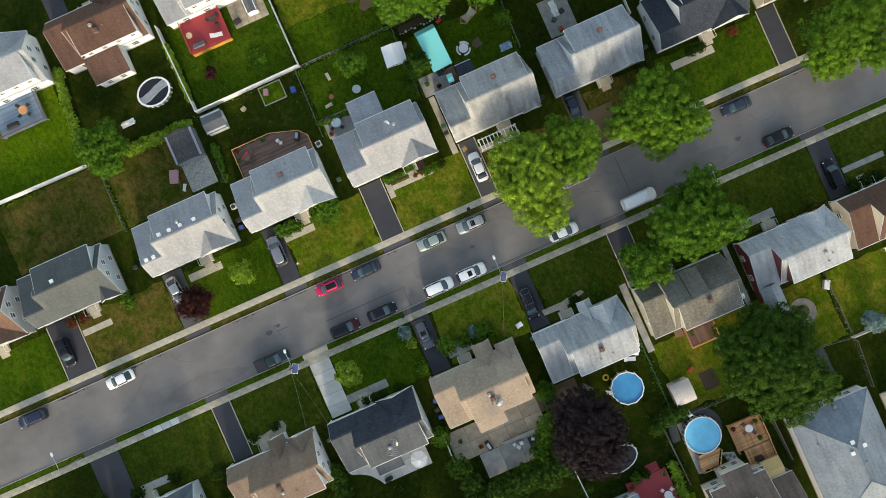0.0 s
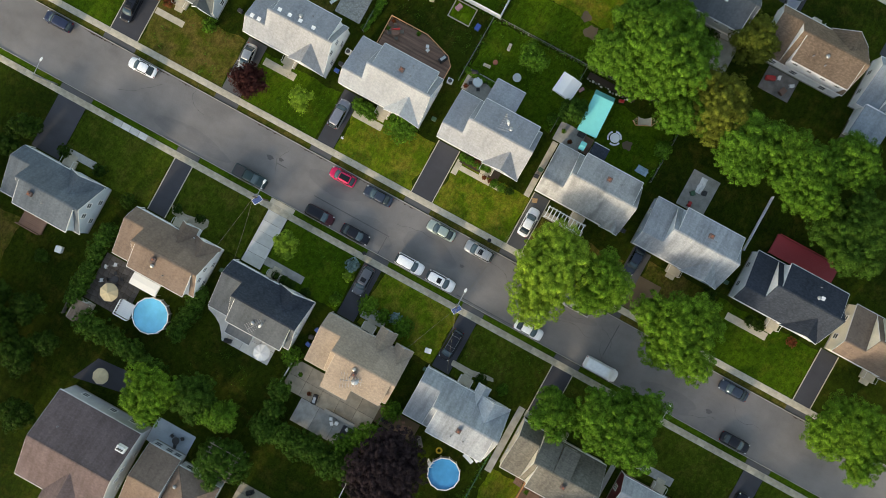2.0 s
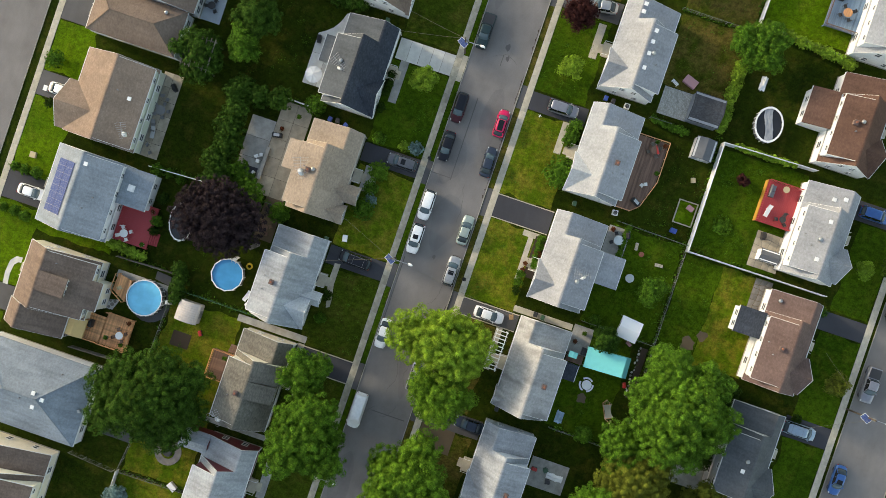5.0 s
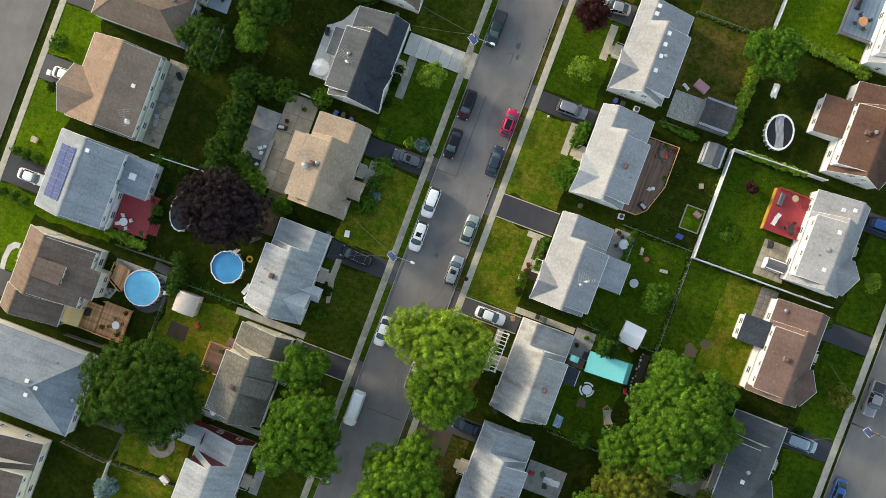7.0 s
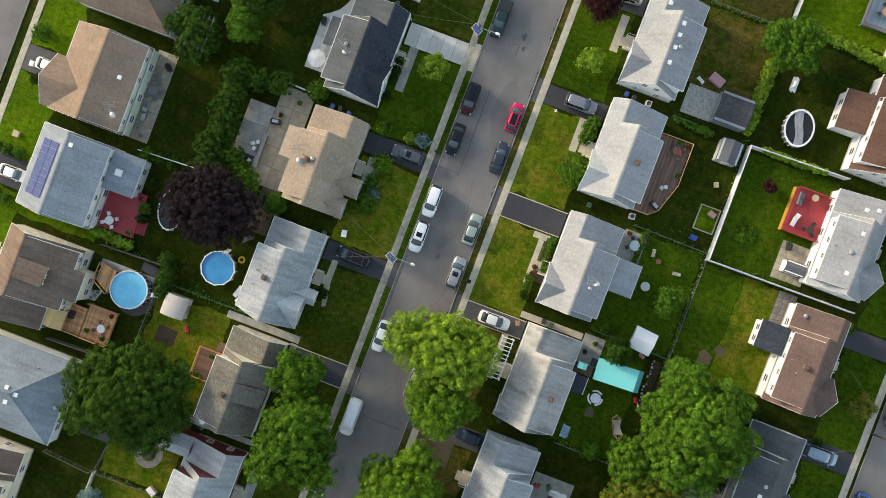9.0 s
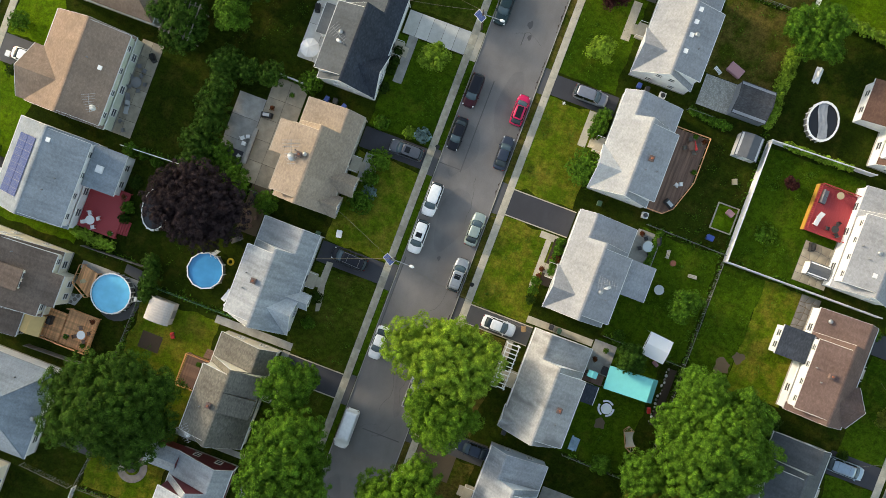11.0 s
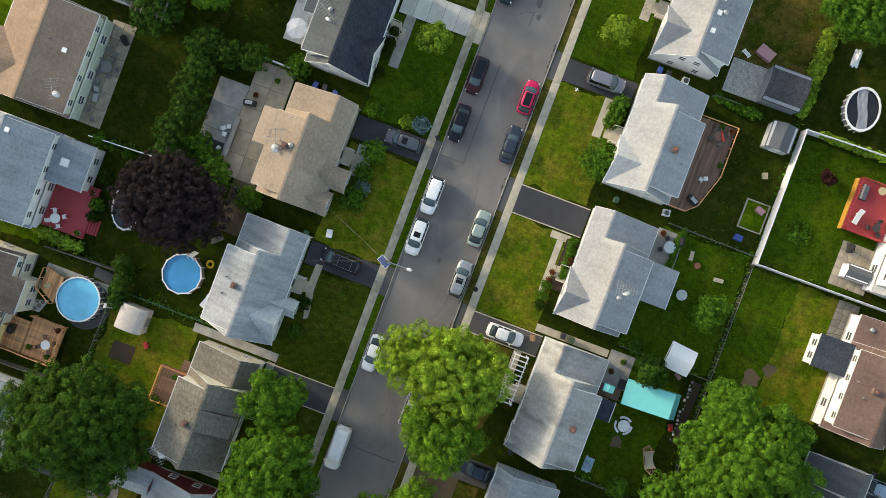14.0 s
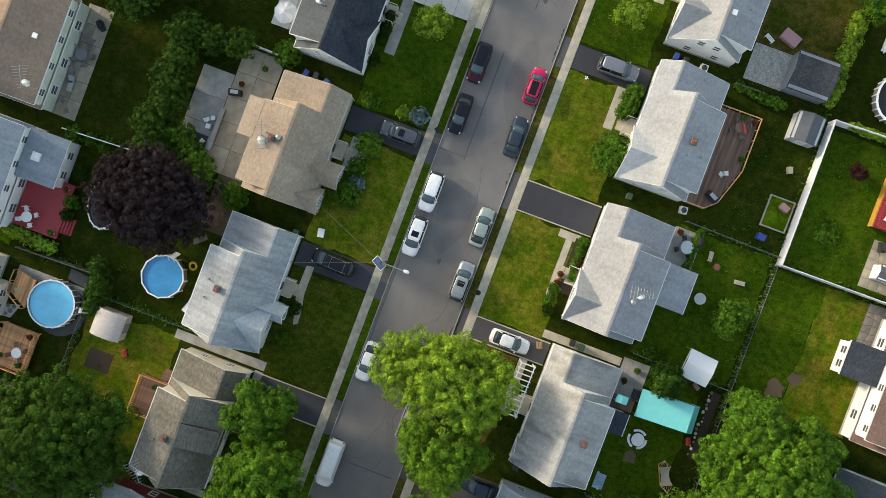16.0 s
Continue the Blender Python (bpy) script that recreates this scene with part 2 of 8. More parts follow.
tcs.inputs["Color1"].default_value, tcs.inputs["Color2"].default_value, tcs.inputs["Mortar"].default_value = (0.036, 0.066, 0.19, 1), (0.042, 0.076, 0.21, 1), (0.16, 0.19, 0.27, 1)
gl.new(gn.new("ShaderNodeTexCoord").outputs["Object"], tcs.inputs["Vector"])
gl.new(tcs.outputs["Color"], gb.inputs["Base Color"])


def water_material(name, colour):
    m, n, l, b = material(name, 0.08)
    c = ramp(n, l, noise_tex(n, l, 0.7, 3), ((0.3, mul(colour, 0.88)), (0.7, mul(colour, 1.1))))
    l.new(c, b.inputs["Base Color"])
    bump(n, l, b, noise_tex(n, l, 2.5, 3), 0.12, 0.05)
    return m


WATER_LIGHT = water_material("pale_pool_water", (0.12, 0.55, 0.80))
WATER_BLUE = water_material("deep_blue_pool_water", (0.03, 0.27, 0.55))
WATER_DARK = water_material("murky_pool_cover", (0.018, 0.02, 0.024))

LEAF_LIME = leaf_material("lime_leaves", (0.095, 0.172, 0.014), (0.315, 0.500, 0.060))
LEAF_SPRING = leaf_material("spring_green_leaves", (0.036, 0.09, 0.007), (0.188, 0.365, 0.038))
LEAF_GREEN = leaf_material("mid_green_leaves", (0.014, 0.05, 0.005), (0.1478, 0.3192, 0.0336))
LEAF_FRESH = leaf_material("fresh_green_leaves", (0.022, 0.064, 0.006), (0.158, 0.345, 0.038))
LEAF_DARK = leaf_material("dark_green_leaves", (0.010, 0.027, 0.004), (0.054, 0.112, 0.015))
LEAF_DEEP = leaf_material("deep_green_leaves", (0.008, 0.030, 0.004), (0.086, 0.188, 0.026))
LEAF_PURPLE = leaf_material("purple_leaves", (0.012, 0.008, 0.010), (0.066, 0.046, 0.052))
LEAF_OLIVE = leaf_material("olive_leaves", (0.065, 0.082, 0.011), (0.196, 0.2296, 0.0358))
LEAF_MAROON = leaf_material("maroon_leaves", (0.03, 0.010, 0.010), (0.10, 0.035, 0.03))
LEAF_BLUE = leaf_material("blue_spruce_needles", (0.09, 0.17, 0.165), (0.30, 0.45, 0.44))
LEAF_FLOWER = leaf_material("red_flowers_and_leaves", (0.03, 0.06, 0.012), (0.35, 0.05, 0.04))


# ---- small builders ----
def mesh_object(name, bm, mat, parent=None, label="", smooth=False):
    me = bpy.data.meshes.new(name)
    bmesh.ops.recalc_face_normals(bm, faces=bm.faces[:])
    bm.to_mesh(me)
    bm.free()
    for m in (mat if isinstance(mat, (list, tuple)) else (mat,)):
        me.materials.append(m)
    if smooth:
        me.polygons.foreach_set("use_smooth", [True] * len(me.polygons))
    ob = new(name, me)
    if parent:
        ob.parent = parent
    if label:
        ob["label"] = label
    return ob


def part(name, bm, mat, parent, label="", smooth=False):
    return mesh_object(name, bm, mat, parent, label, smooth)


def thing(name, m, label, category, group="", kind=""):
    """An empty at the base of a thing."""
    ob = new(name)
    ob.empty_display_size = 0.3
    ob.matrix_basis = m
    return tagged(ob, label, category, group, kind)


def add_box(bm, x0, y0, z0, x1, y1, z1, bevel=0.0):
    vs = [bm.verts.new(p) for p in ((x0, y0, z0), (x1, y0, z0), (x1, y1, z0), (x0, y1, z0), (x0, y0, z1), (x1, y0, z1), (x1, y1, z1), (x0, y1, z1))]
    fs = [bm.faces.new([vs[i] for i in f]) for f in ((3, 2, 1, 0), (4, 5, 6, 7), (0, 1, 5, 4), (1, 2, 6, 5), (2, 3, 7, 6), (3, 0, 4, 7))]
    if bevel:
        bmesh.ops.bevel(bm, geom=list({e for f in fs for e in f.edges}), offset=bevel, segments=1, affect="EDGES")
    return bm


def box(x0, y0, z0, x1, y1, z1, bevel=0.0):
    return add_box(bmesh.new(), x0, y0, z0, x1, y1, z1, bevel)


def add_prism(bm, profile, u0, u1):
    """A closed solid: the profile (v, z) swept along u."""
    a = [bm.verts.new((u0, v, z)) for v, z in profile]
    b = [bm.verts.new((u1, v, z)) for v, z in profile]
    bm.faces.new(a)
    bm.faces.new(b[::-1])
    for i in range(len(profile)):
        j = (i + 1) % len(profile)
        bm.faces.new((a[i], b[i], b[j], a[j]))
    return bm


def add_slab(bm, points, thick):
    """A plate whose top is the polygon of points, thick downwards."""
    top = [bm.verts.new(p) for p in points]
    low = [bm.verts.new((p[0], p[1], p[2] - thick)) for p in points]
    bm.faces.new(top)
    bm.faces.new(low[::-1])
    for i in range(len(points)):
        j = (i + 1) % len(points)
        bm.faces.new((top[i], low[i], low[j], top[j]))
    return bm


def slab(points, thick):
    return add_slab(bmesh.new(), points, thick)


def add_tube(bm, a, b, r, n=8, r2=None):
    a, b = Vector(a), Vector(b)
    q = (b - a).to_track_quat("Z", "Y")
    r2 = r if r2 is None else r2
    lo, hi = [], []
    for i in range(n):
        d = Vector((math.cos(2 * math.pi * i / n), math.sin(2 * math.pi * i / n), 0))
        lo.append(bm.verts.new(a + q @ (d * r)))
        hi.append(bm.verts.new(b + q @ (d * r2)))
    for i in range(n):
        j = (i + 1) % n
        bm.faces.new((lo[i], lo[j], hi[j], hi[i]))
    bm.faces.new(lo[::-1])
    bm.faces.new(hi)
    return bm


def tube(a, b, r, n=8, r2=None):
    return add_tube(bmesh.new(), a, b, r, n, r2)


def add_dome(bm, c, rx, ry, rz, n=12, m=5):
    rings = []
    for k in range(m):
        a = 0.5 * math.pi * k / m
        rings.append([bm.verts.new((c[0] + rx * math.cos(a) * math.cos(2 * math.pi * i / n), c[1] + ry * math.cos(a) * math.sin(2 * math.pi * i / n), c[2] + rz * math.sin(a))) for i in range(n)])
    top = bm.verts.new((c[0], c[1], c[2] + rz))
    for k in range(m - 1):
        for i in range(n):
            j = (i + 1) % n
            bm.faces.new((rings[k][i], rings[k][j], rings[k + 1][j], rings[k + 1][i]))
    for i in range(n):
        bm.faces.new((rings[-1][i], rings[-1][(i + 1) % n], top))
    bm.faces.new(rings[0][::-1])
    return bm


def flat(name, points, z, mat, label, category, thick=0.05, kind="structure"):
    """A paved or bare patch: a thin plate that stands a little proud of the ground."""
    ob = mesh_object(name, slab([(x, y, z) for x, y in points], thick), mat)
    return tagged(ob, label, category, kind=kind)


def rect(x0, y0, x1, y1):
    return [(x0, y0), (x1, y0), (x1, y1), (x0, y1)]


# ---- ground, road, kerbs and pavements ----
gbm = bmesh.new()
bmesh.ops.create_grid(gbm, x_segments=24, y_segments=24, size=900)
tagged(mesh_object("ground", gbm, GRASS), "patchy green and yellowed suburban lawn", "lawn", kind="structure")
END = 420.0
STREETS = (("road_main", 0.47, 4.55, 6.58), ("road_north", 73.7, 4.62, 6.2), ("road_south", -74.6, 4.62, 7.0))


def street(name, yc, half, walk_out):
    flat(name, rect(-END, yc - half, END, yc + half), 0.02, ROAD, "worn grey asphalt street with darker patches", "road", 0.3)
    for s in (-1, 1):
        side = "north" if s > 0 else "south"
        ya, yb = sorted((yc + s * half, yc + s * (half + 0.11)))
        tagged(mesh_object("kerb_" + name[5:] + "_" + side, box(-END, ya, -0.2, END, yb, 0.14, 0.02), KERB), "pale concrete kerb along the street", "kerb", kind="structure")
        y0, y1 = sorted((yc + s * (walk_out - 1.0), yc + s * walk_out))
        bed = flat("pavement_" + name[5:] + "_" + side, rect(-END, y0 - 0.02, END, y1 + 0.02), 0.03, PATIO, "concrete slab sidewalk beside the lawns", "sidewalk", 0.2)
        flags.append((bed, y0, y1))


flags = []
for row in STREETS:
    street(*row)


# ---- houses ----
def window(parent, p, axis, sign, w=0.8, h=1.1, mat=None):
    """A framed window on a wall whose outward normal is sign * axis."""
    u, v, z = p
    d = 0.05 * sign

    def b(a0, a1, z0, z1, t0, t1):
        lo, hi = sorted((t0 * sign, t1 * sign))
        if axis == "u":
            return u + lo, v + a0, z + z0, u + hi, v + a1, z + z1
        return u + a0, v + lo, z + z0, u + a1, v + hi, z + z1

    bm = bmesh.new()
    for a0, a1, z0, z1 in ((-w / 2 - 0.1, -w / 2, -0.1, h + 0.1), (w / 2, w / 2 + 0.1, -0.1, h + 0.1), (-w / 2, w / 2, -0.1, 0), (-w / 2, w / 2, h, h + 0.1), (-w / 2, w / 2, h / 2 - 0.03, h / 2 + 0.03)):
        add_box(bm, *b(a0, a1, z0, z1, -0.03, 0.07))
    frame_ob = part("window", bm, TRIM, parent)
    part("pane", box(*b(-w / 2, w / 2, 0, h, -0.03, 0.02)), mat or GLASS, frame_ob, "dark window glass")
    return frame_ob


def roof_vent(parent, u, v, z, kind):
    if kind == "pipe":
        part("vent_pipe", tube((u, v, z - 0.3), (u, v, z + 0.45), 0.09, 8), GREY, parent)
    elif kind == "box":
        bm = box(u - 0.24, v - 0.24, z - 0.35, u + 0.24, v + 0.24, z + 0.12, 0.03)
        add_box(bm, u - 0.3, v - 0.3, z + 0.12, u + 0.3, v + 0.3, z + 0.2, 0.02)
        part("roof_vent", bm, WHITE, parent, "white square roof vent")
    elif kind == "turbine":
        bm = tube((u, v, z - 0.3), (u, v, z + 0.25), 0.2, 12)
        add_dome(bm, (u, v, z + 0.25), 0.33, 0.33, 0.28, 12, 4)
        part("roof_vent", bm, STEEL, parent, "round metal roof vent", True)
    elif kind == "white_chimney":
        ch = part("chimney", box(u - 0.7, v - 0.45, z - 0.9, u + 0.7, v + 0.45, z + 0.8), WHITE, parent, "white painted chimney")
        for q in (-0.35, 0, 0.35):
            part("flue", tube((u + q, v, z + 0.79), (u + q, v, z + 1.15), 0.14, 10), DARK, ch)
    else:
        bm = box(u - 0.33, v - 0.29, z - 0.9, u + 0.33, v + 0.29, z + 0.65)
        add_box(bm, u - 0.38, v - 0.34, z + 0.5, u + 0.38, v + 0.34, z + 0.62)
        ch = part("chimney", bm, BRICK, parent, "red brick chimney")
        part("flue", tube((u, v, z + 0.6), (u, v, z + 0.9), 0.15, 10), SOIL_POT, ch)


def aerial(m):
    """A television aerial with a dish, on a thin mast."""
    ob = thing("tv_aerial", m, "thin metal television aerial with a small dish on a roof", "aerial")
    part("mast", tube((0, 0, -0.6), (0, 0, 2.2), 0.04, 6), STEEL, ob)
    part("boom", tube((-1.3, 0, 2.1), (1.2, 0, 2.1), 0.03, 6), STEEL, ob)
    for k in range(8):
        x = -1.2 + 0.33 * k
        half = 0.95 - 0.08 * k
        part("element", tube((x, -half, 2.12), (x, half, 2.12), 0.022, 5), STEEL, ob)
    bm = bmesh.new()
    add_dome(bm, (0, 0, 0), 0.46, 0.46, 0.14, 14, 4)
    dish = part("dish", bm, WHITE, ob, "white satellite dish", True)
    dish.matrix_basis = pose(0.25, -0.35, 0.5, 130, 0, 20)
    return ob


def house(m, L, D, roof, wall, label, ze=2.85, zr=7.0, zb=5.7, vr=0.05, vs=-2.0, strip=3.4, strip_side=-1, tail=0.75, gable=None, vents=(), hip=False,
          front_windows=((-0.62, 1.0), (-0.1, 1.6)), back_windows=4, dormers=(), wing=None, roof2=None, porch=True, wing_roof=None, front_shed=(), group="houses along the street"):
    """A one-and-a-half-storey house. Local u runs along the street, the front is at -v. The main block carries a wide shed
    dormer over its rear slope; a lower block at one end shares the front slope but has its ridge further forward."""
    ob = thing("house", m, label, "house", group)
    ov, th = 0.14, 0.17
    vf, vb, h = -D / 2 + ov, D / 2 - ov, L / 2
    roof2 = roof2 or roof
    trim = wall if wall is W_BEIGE else TRIM
    kf = (zr - ze) / (vr + D / 2)
    has_dormer = zb is not None
    low = has_dormer and strip > 1.0
    if not low:
        vs = vr
    zs = ze + kf * (vs + D / 2)
    kb = (zr - ze) / (D / 2 - vr)
    ks = (zs - ze) / (D / 2 - vs)
    zf = lambda v: ze + kf * (v + D / 2) - th
    zk = lambda v: ze + kb * (D / 2 - v) - th
    he = h - 0.13
    # main block m0..m1, low block s0..s1, dormer d0..d1
    if strip_side < 0:
        m0, m1 = (-h + strip, h) if low else (-h, h)
        s0, s1 = -h, m0
        d0, d1 = m0 + (tail if low else strip), m1 - tail
    else:
        m0, m1 = (-h, h - strip) if low else (-h, h)
        s0, s1 = m1, h
        d0, d1 = m0 + tail, m1 - (tail if low else strip)
    kd = (zr - 0.1 - zb) / (D / 2 - vr) if has_dormer else 0
    zd = lambda v: zb + kd * (D / 2 - v) - th
    # walls
    wm = bmesh.new()
    inset = 0.13
    if hip:
        add_box(wm, -he, vf, -0.1, he, vb, ze - th + 0.1)
    else:
        a0, a1 = (m0 + 0.02 if low and strip_side < 0 else m0 + inset), (m1 - 0.02 if low and strip_side > 0 else m1 - inset)
        add_prism(wm, [(vf, -0.1), (vf, zf(vf)), (vr, zr - th - 0.05), (vb, zk(vb)), (vb, -0.1)], a0, a1)
        if low:
            b0, b1 = (s0 + inset, s1 - 0.1) if strip_side < 0 else (s0 + 0.1, s1 - inset)
            add_prism(wm, [(vf + 0.004, -0.1), (vf + 0.004, zf(vf)), (vs, zs - th - 0.05), (vb - 0.004, ze + ks * (D / 2 - vb) - th), (vb - 0.004, -0.1)], b0, b1)
        if has_dormer:
            add_prism(wm, [(vr, zr - th - 0.9), (vr, zr - th - 0.08), (vb, zd(vb)), (vb, zk(vb) - 0.2)], d0 + 0.12, d1 - 0.12)
    wob = part("wall", wm, wall, ob)
    # a footing course, a little proud
    part("footing", box(-he - 0.03, vf - 0.03, -0.1, he + 0.03, vb + 0.03, 0.35), PATIO, ob, "grey concrete footing")
    # roof
    if hip:
        E = [(-h, -D / 2, ze), (h, -D / 2, ze), (h, D / 2, ze), (-h, D / 2, ze)]
        if L >= D:
            rl = max(0.2, h - D / 2)
            R = [(-rl, 0, zr), (rl, 0, zr)]
            faces = ((E[0], E[1], R[1], R[0]), (E[2], E[3], R[0], R[1]), (E[1], E[2], R[1]), (E[3], E[0], R[0]))
        else:
            rl = max(0.2, D / 2 - h)
            R = [(0, -rl, zr), (0, rl, zr)]
            faces = ((E[1], E[2], R[1], R[0]), (E[3], E[0], R[0], R[1]), (E[0], E[1], R[0]), (E[2], E[3], R[1]))
        for pts in faces:
            part("roof", slab(pts, th), roof, ob)
        for a, b in ((E[0], R[0]), (E[1], R[1] if L >= D else R[0]), (E[2], R[1]), (E[3], R[0] if L >= D else R[1]), (R[0], R[1])):
            part("hip_cap", tube((a[0], a[1], a[2] + 0.01), (b[0], b[1], b[2] + 0.01), 0.07, 6), roof, ob)
    else:
        front = [(-h, -D / 2, ze), (h, -D / 2, ze)]
        if low and strip_side > 0:
            front += [(h, vs, zs), (m1, vs, zs)]
        front += [(m1, vr, zr), (m0, vr, zr)]
        if low and strip_side < 0:
            front += [(m0, vs, zs), (-h, vs, zs)]
        part("roof", slab(front, th), roof, ob)
        if has_dormer:
            # what is left of the old rear slope on either side of the dormer
            for u0, u1 in ((m0, d0 + 0.3), (d1 - 0.3, m1)):
                part("roof", slab([(u1, D / 2, ze), (u0, D / 2, ze), (u0, vr, zr), (u1, vr, zr)], th), roof2, ob)
            ve = D / 2 + 0.1
            part("dormer_roof", slab([(d1, ve, zb - kd * 0.1), (d0, ve, zb - kd * 0.1), (d0, vr + 0.02, zr + 0.03), (d1, vr + 0.02, zr + 0.03)], th), roof2, ob)
            for k in range(back_windows):
                u = d0 + (d1 - d0) * (k + 0.5) / back_windows
                window(wob, (u, vb, zb - 1.55), "v", 1, 0.75, 0.95)
            part("gutter", box(d0, ve + 0.005, zb - 0.22, d1, ve + 0.1, zb - 0.08), trim, ob)
            for u, s in ((d0, -1), (d1, 1)):
                a, b = sorted((u + s * 0.003, u + s * 0.05))
                part("rake_board", add_prism(bmesh.new(), [(vr + 0.3, zr - kd * 0.3), (ve, zb - kd * 0.1 + 0.01), (ve, zb - 0.25), (vr + 0.3, zr - kd * 0.3 - 0.25)], a, b), trim, ob)
        else:
            part("roof", slab([(m1, D / 2, ze), (m0, D / 2, ze), (m0, vr, zr), (m1, vr, zr)], th), roof2, ob)
        if low:
            part("roof", slab([(s1, D / 2, ze), (s0, D / 2, ze), (s0, vs, zs), (s1, vs, zs)], th), roof2, ob)
            part("ridge_cap", slab([(s0, vs - 0.13, zs + 0.02), (s1, vs - 0.13, zs + 0.02), (s1, vs + 0.13, zs + 0.03), (s0, vs + 0.13, zs + 0.03)], 0.06), roof, ob)
        part("ridge_cap", slab([(m0, vr - 0.14, zr + 0.03), (m1, vr - 0.14, zr + 0.03), (m1, vr + 0.14, zr + 0.05), (m0, vr + 0.14, zr + 0.05)], 0.06), roof, ob)
        # white boards along the gable ends
        ends = []
        if low:
            ends = [(-h, -1, vs, zs), (m1, 1, vr, zr)] if strip_side < 0 else [(m0, -1, vr, zr), (h, 1, vs, zs)]
            ends.append((m0, -1, vr, zr) if strip_side < 0 else (m1, 1, vr, zr))
        else:
            ends = [(-h, -1, vr, zr), (h, 1, vr, zr)]
        for i, (u, s, v1, z1) in enumerate(ends):
            a, b = sorted((u, u + s * 0.03))
            bm = bmesh.new()
            if i < 2:
                add_prism(bm, [(-D / 2, ze - 0.02), (v1, z1 - 0.02), (v1, z1 - 0.24), (-D / 2, ze - 0.24)], a, b)
            add_prism(bm, [(v1, z1 - 0.02), (D / 2, ze - 0.02), (D / 2, ze - 0.24), (v1, z1 - 0.24)], a, b)
            part("rake_board", bm, trim, ob)
            if i < 2:
                for v, z in ((-D * 0.2, 0.9), (D * 0.2, 0.9), (v1 - 0.9, 3.7), (v1 + 0.9, 3.7)):
                    if z < z1 - 2.0:
                        window(wob, (u - s * 0.13, v, z), "u", s, 0.75, 1.1)
    part("gutter", box(-h, -D / 2 - 0.12, ze - 0.2, h, -D / 2 - 0.005, ze - 0.06), trim, ob)
    part("gutter", box(-h, D / 2 + 0.005, ze - 0.2, h, D / 2 + 0.1, ze - 0.06), trim, ob)
    part("downspout", box(h - 0.22, -D / 2 - 0.1, 0.05, h - 0.12, -D / 2 + 0.02, ze - 0.2), trim, ob)
    # shed dormers over the front slope: u0, u1, height at the front
    for u0, u1, zw in front_shed:
        add = add_prism(bmesh.new(), [(vr - 0.3, zr - 1.4), (vr - 0.3, zr - th - 0.1), (vf, zw - th), (vf, ze - 0.3)], u0 + 0.1, u1 - 0.1)
        sob = part("dormer", add, wall, ob)
        part("dormer_roof", slab([(u0, -D / 2 - 0.1, zw), (u1, -D / 2 - 0.1, zw), (u1, vr - 0.02, zr + 0.02), (u0, vr - 0.02, zr + 0.02)], th), roof, sob)
        for t in (0.3, 0.7):
            window(sob, (u0 + (u1 - u0) * t, vf, zw - 1.5), "v", -1, 0.8, 1.0)
    for k, w in front_windows:
        window(wob, (k * h, vf, 0.95), "v", -1, w, 1.2)
    for k in (-0.6, 0.1, 0.6):
        window(wob, (k * h, vb, 0.95), "v", 1, 1.0, 1.1)
    # front cross gables
    for g in gable or ():
        uc, gw, gp, gz = g[:4]
        vg = -D / 2 + (gz - ze) / kf
        vo = -D / 2 - gp
        gk = (gz - ze) / (gw / 2)
        for s in (-1, 1):
            part("gable_roof", slab([(uc, vg, gz + 0.04), (uc, vo - 0.2, gz + 0.04), (uc + s * (gw / 2 + 0.2), vo - 0.2, ze - gk * 0.2 + 0.04), (uc + s * (gw / 2 + 0.2), -D / 2 - 0.06, ze - gk * 0.2 + 0.04)], th), g[4] if len(g) > 4 else roof, ob)
        bm = bmesh.new()
        a = [(uc - gw / 2 + 0.05, 0), (uc + gw / 2 - 0.05, 0), (uc + gw / 2 - 0.05, ze - th), (uc, gz - th), (uc - gw / 2 + 0.05, ze - th)]
        va, vb2 = vo + 0.1, vf + 0.4
        lo = [bm.verts.new((u, va, z)) for u, z in a]
        hi = [bm.verts.new((u, vb2, z)) for u, z in a]
        bm.faces.new(lo)
        bm.faces.new(hi[::-1])
        for i in range(5):
            bm.faces.new((lo[i], hi[i], hi[(i + 1) % 5], lo[(i + 1) % 5]))
        gob = part("gable_wall", bm, wall, ob)
        window(gob, (uc, va, 0.95), "v", -1, 1.4, 1.25)
        part("rake_board", add_slab(slab([(uc, vo - 0.2, gz + 0.05), (uc, vo - 0.26, gz + 0.05), (uc + gw / 2 + 0.2, vo - 0.26, ze - gk * 0.2 + 0.05), (uc + gw / 2 + 0.2, vo - 0.2, ze - gk * 0.2 + 0.05)], 0.22),
                                    [(uc, vo - 0.2, gz + 0.05), (uc, vo - 0.26, gz + 0.05), (uc - gw / 2 - 0.2, vo - 0.26, ze - gk * 0.2 + 0.05), (uc - gw / 2 - 0.2, vo - 0.2, ze - gk * 0.2 + 0.05)], 0.22), trim, ob)
    # roof dormers with bright cheeks: u, width, face v, side (+1 rear slope)
    for uc, dw, vface, s, dz in dormers:
        k = kf if s < 0 else kb
        bm = box(uc - dw / 2, min(vface, vr), zr - th - 1.6 - 0.3, uc + dw / 2, max(vface, vr), dz - 0.2)
        dob = part("dormer", bm, wall, ob)
        part("dormer_roof", slab([(uc - dw / 2 - 0.2, vface + s * 0.3, dz - 0.15), (uc + dw / 2 + 0.2, vface + s * 0.3, dz - 0.15), (uc + dw / 2 + 0.2, vr, zr + 0.02), (uc - dw / 2 - 0.2, vr, zr + 0.02)], th), roof, dob)
        for t in (-0.25, 0.25):
            window(dob, (uc + t * dw, vface, dz - 1.35), "v", s, 0.7, 0.9)
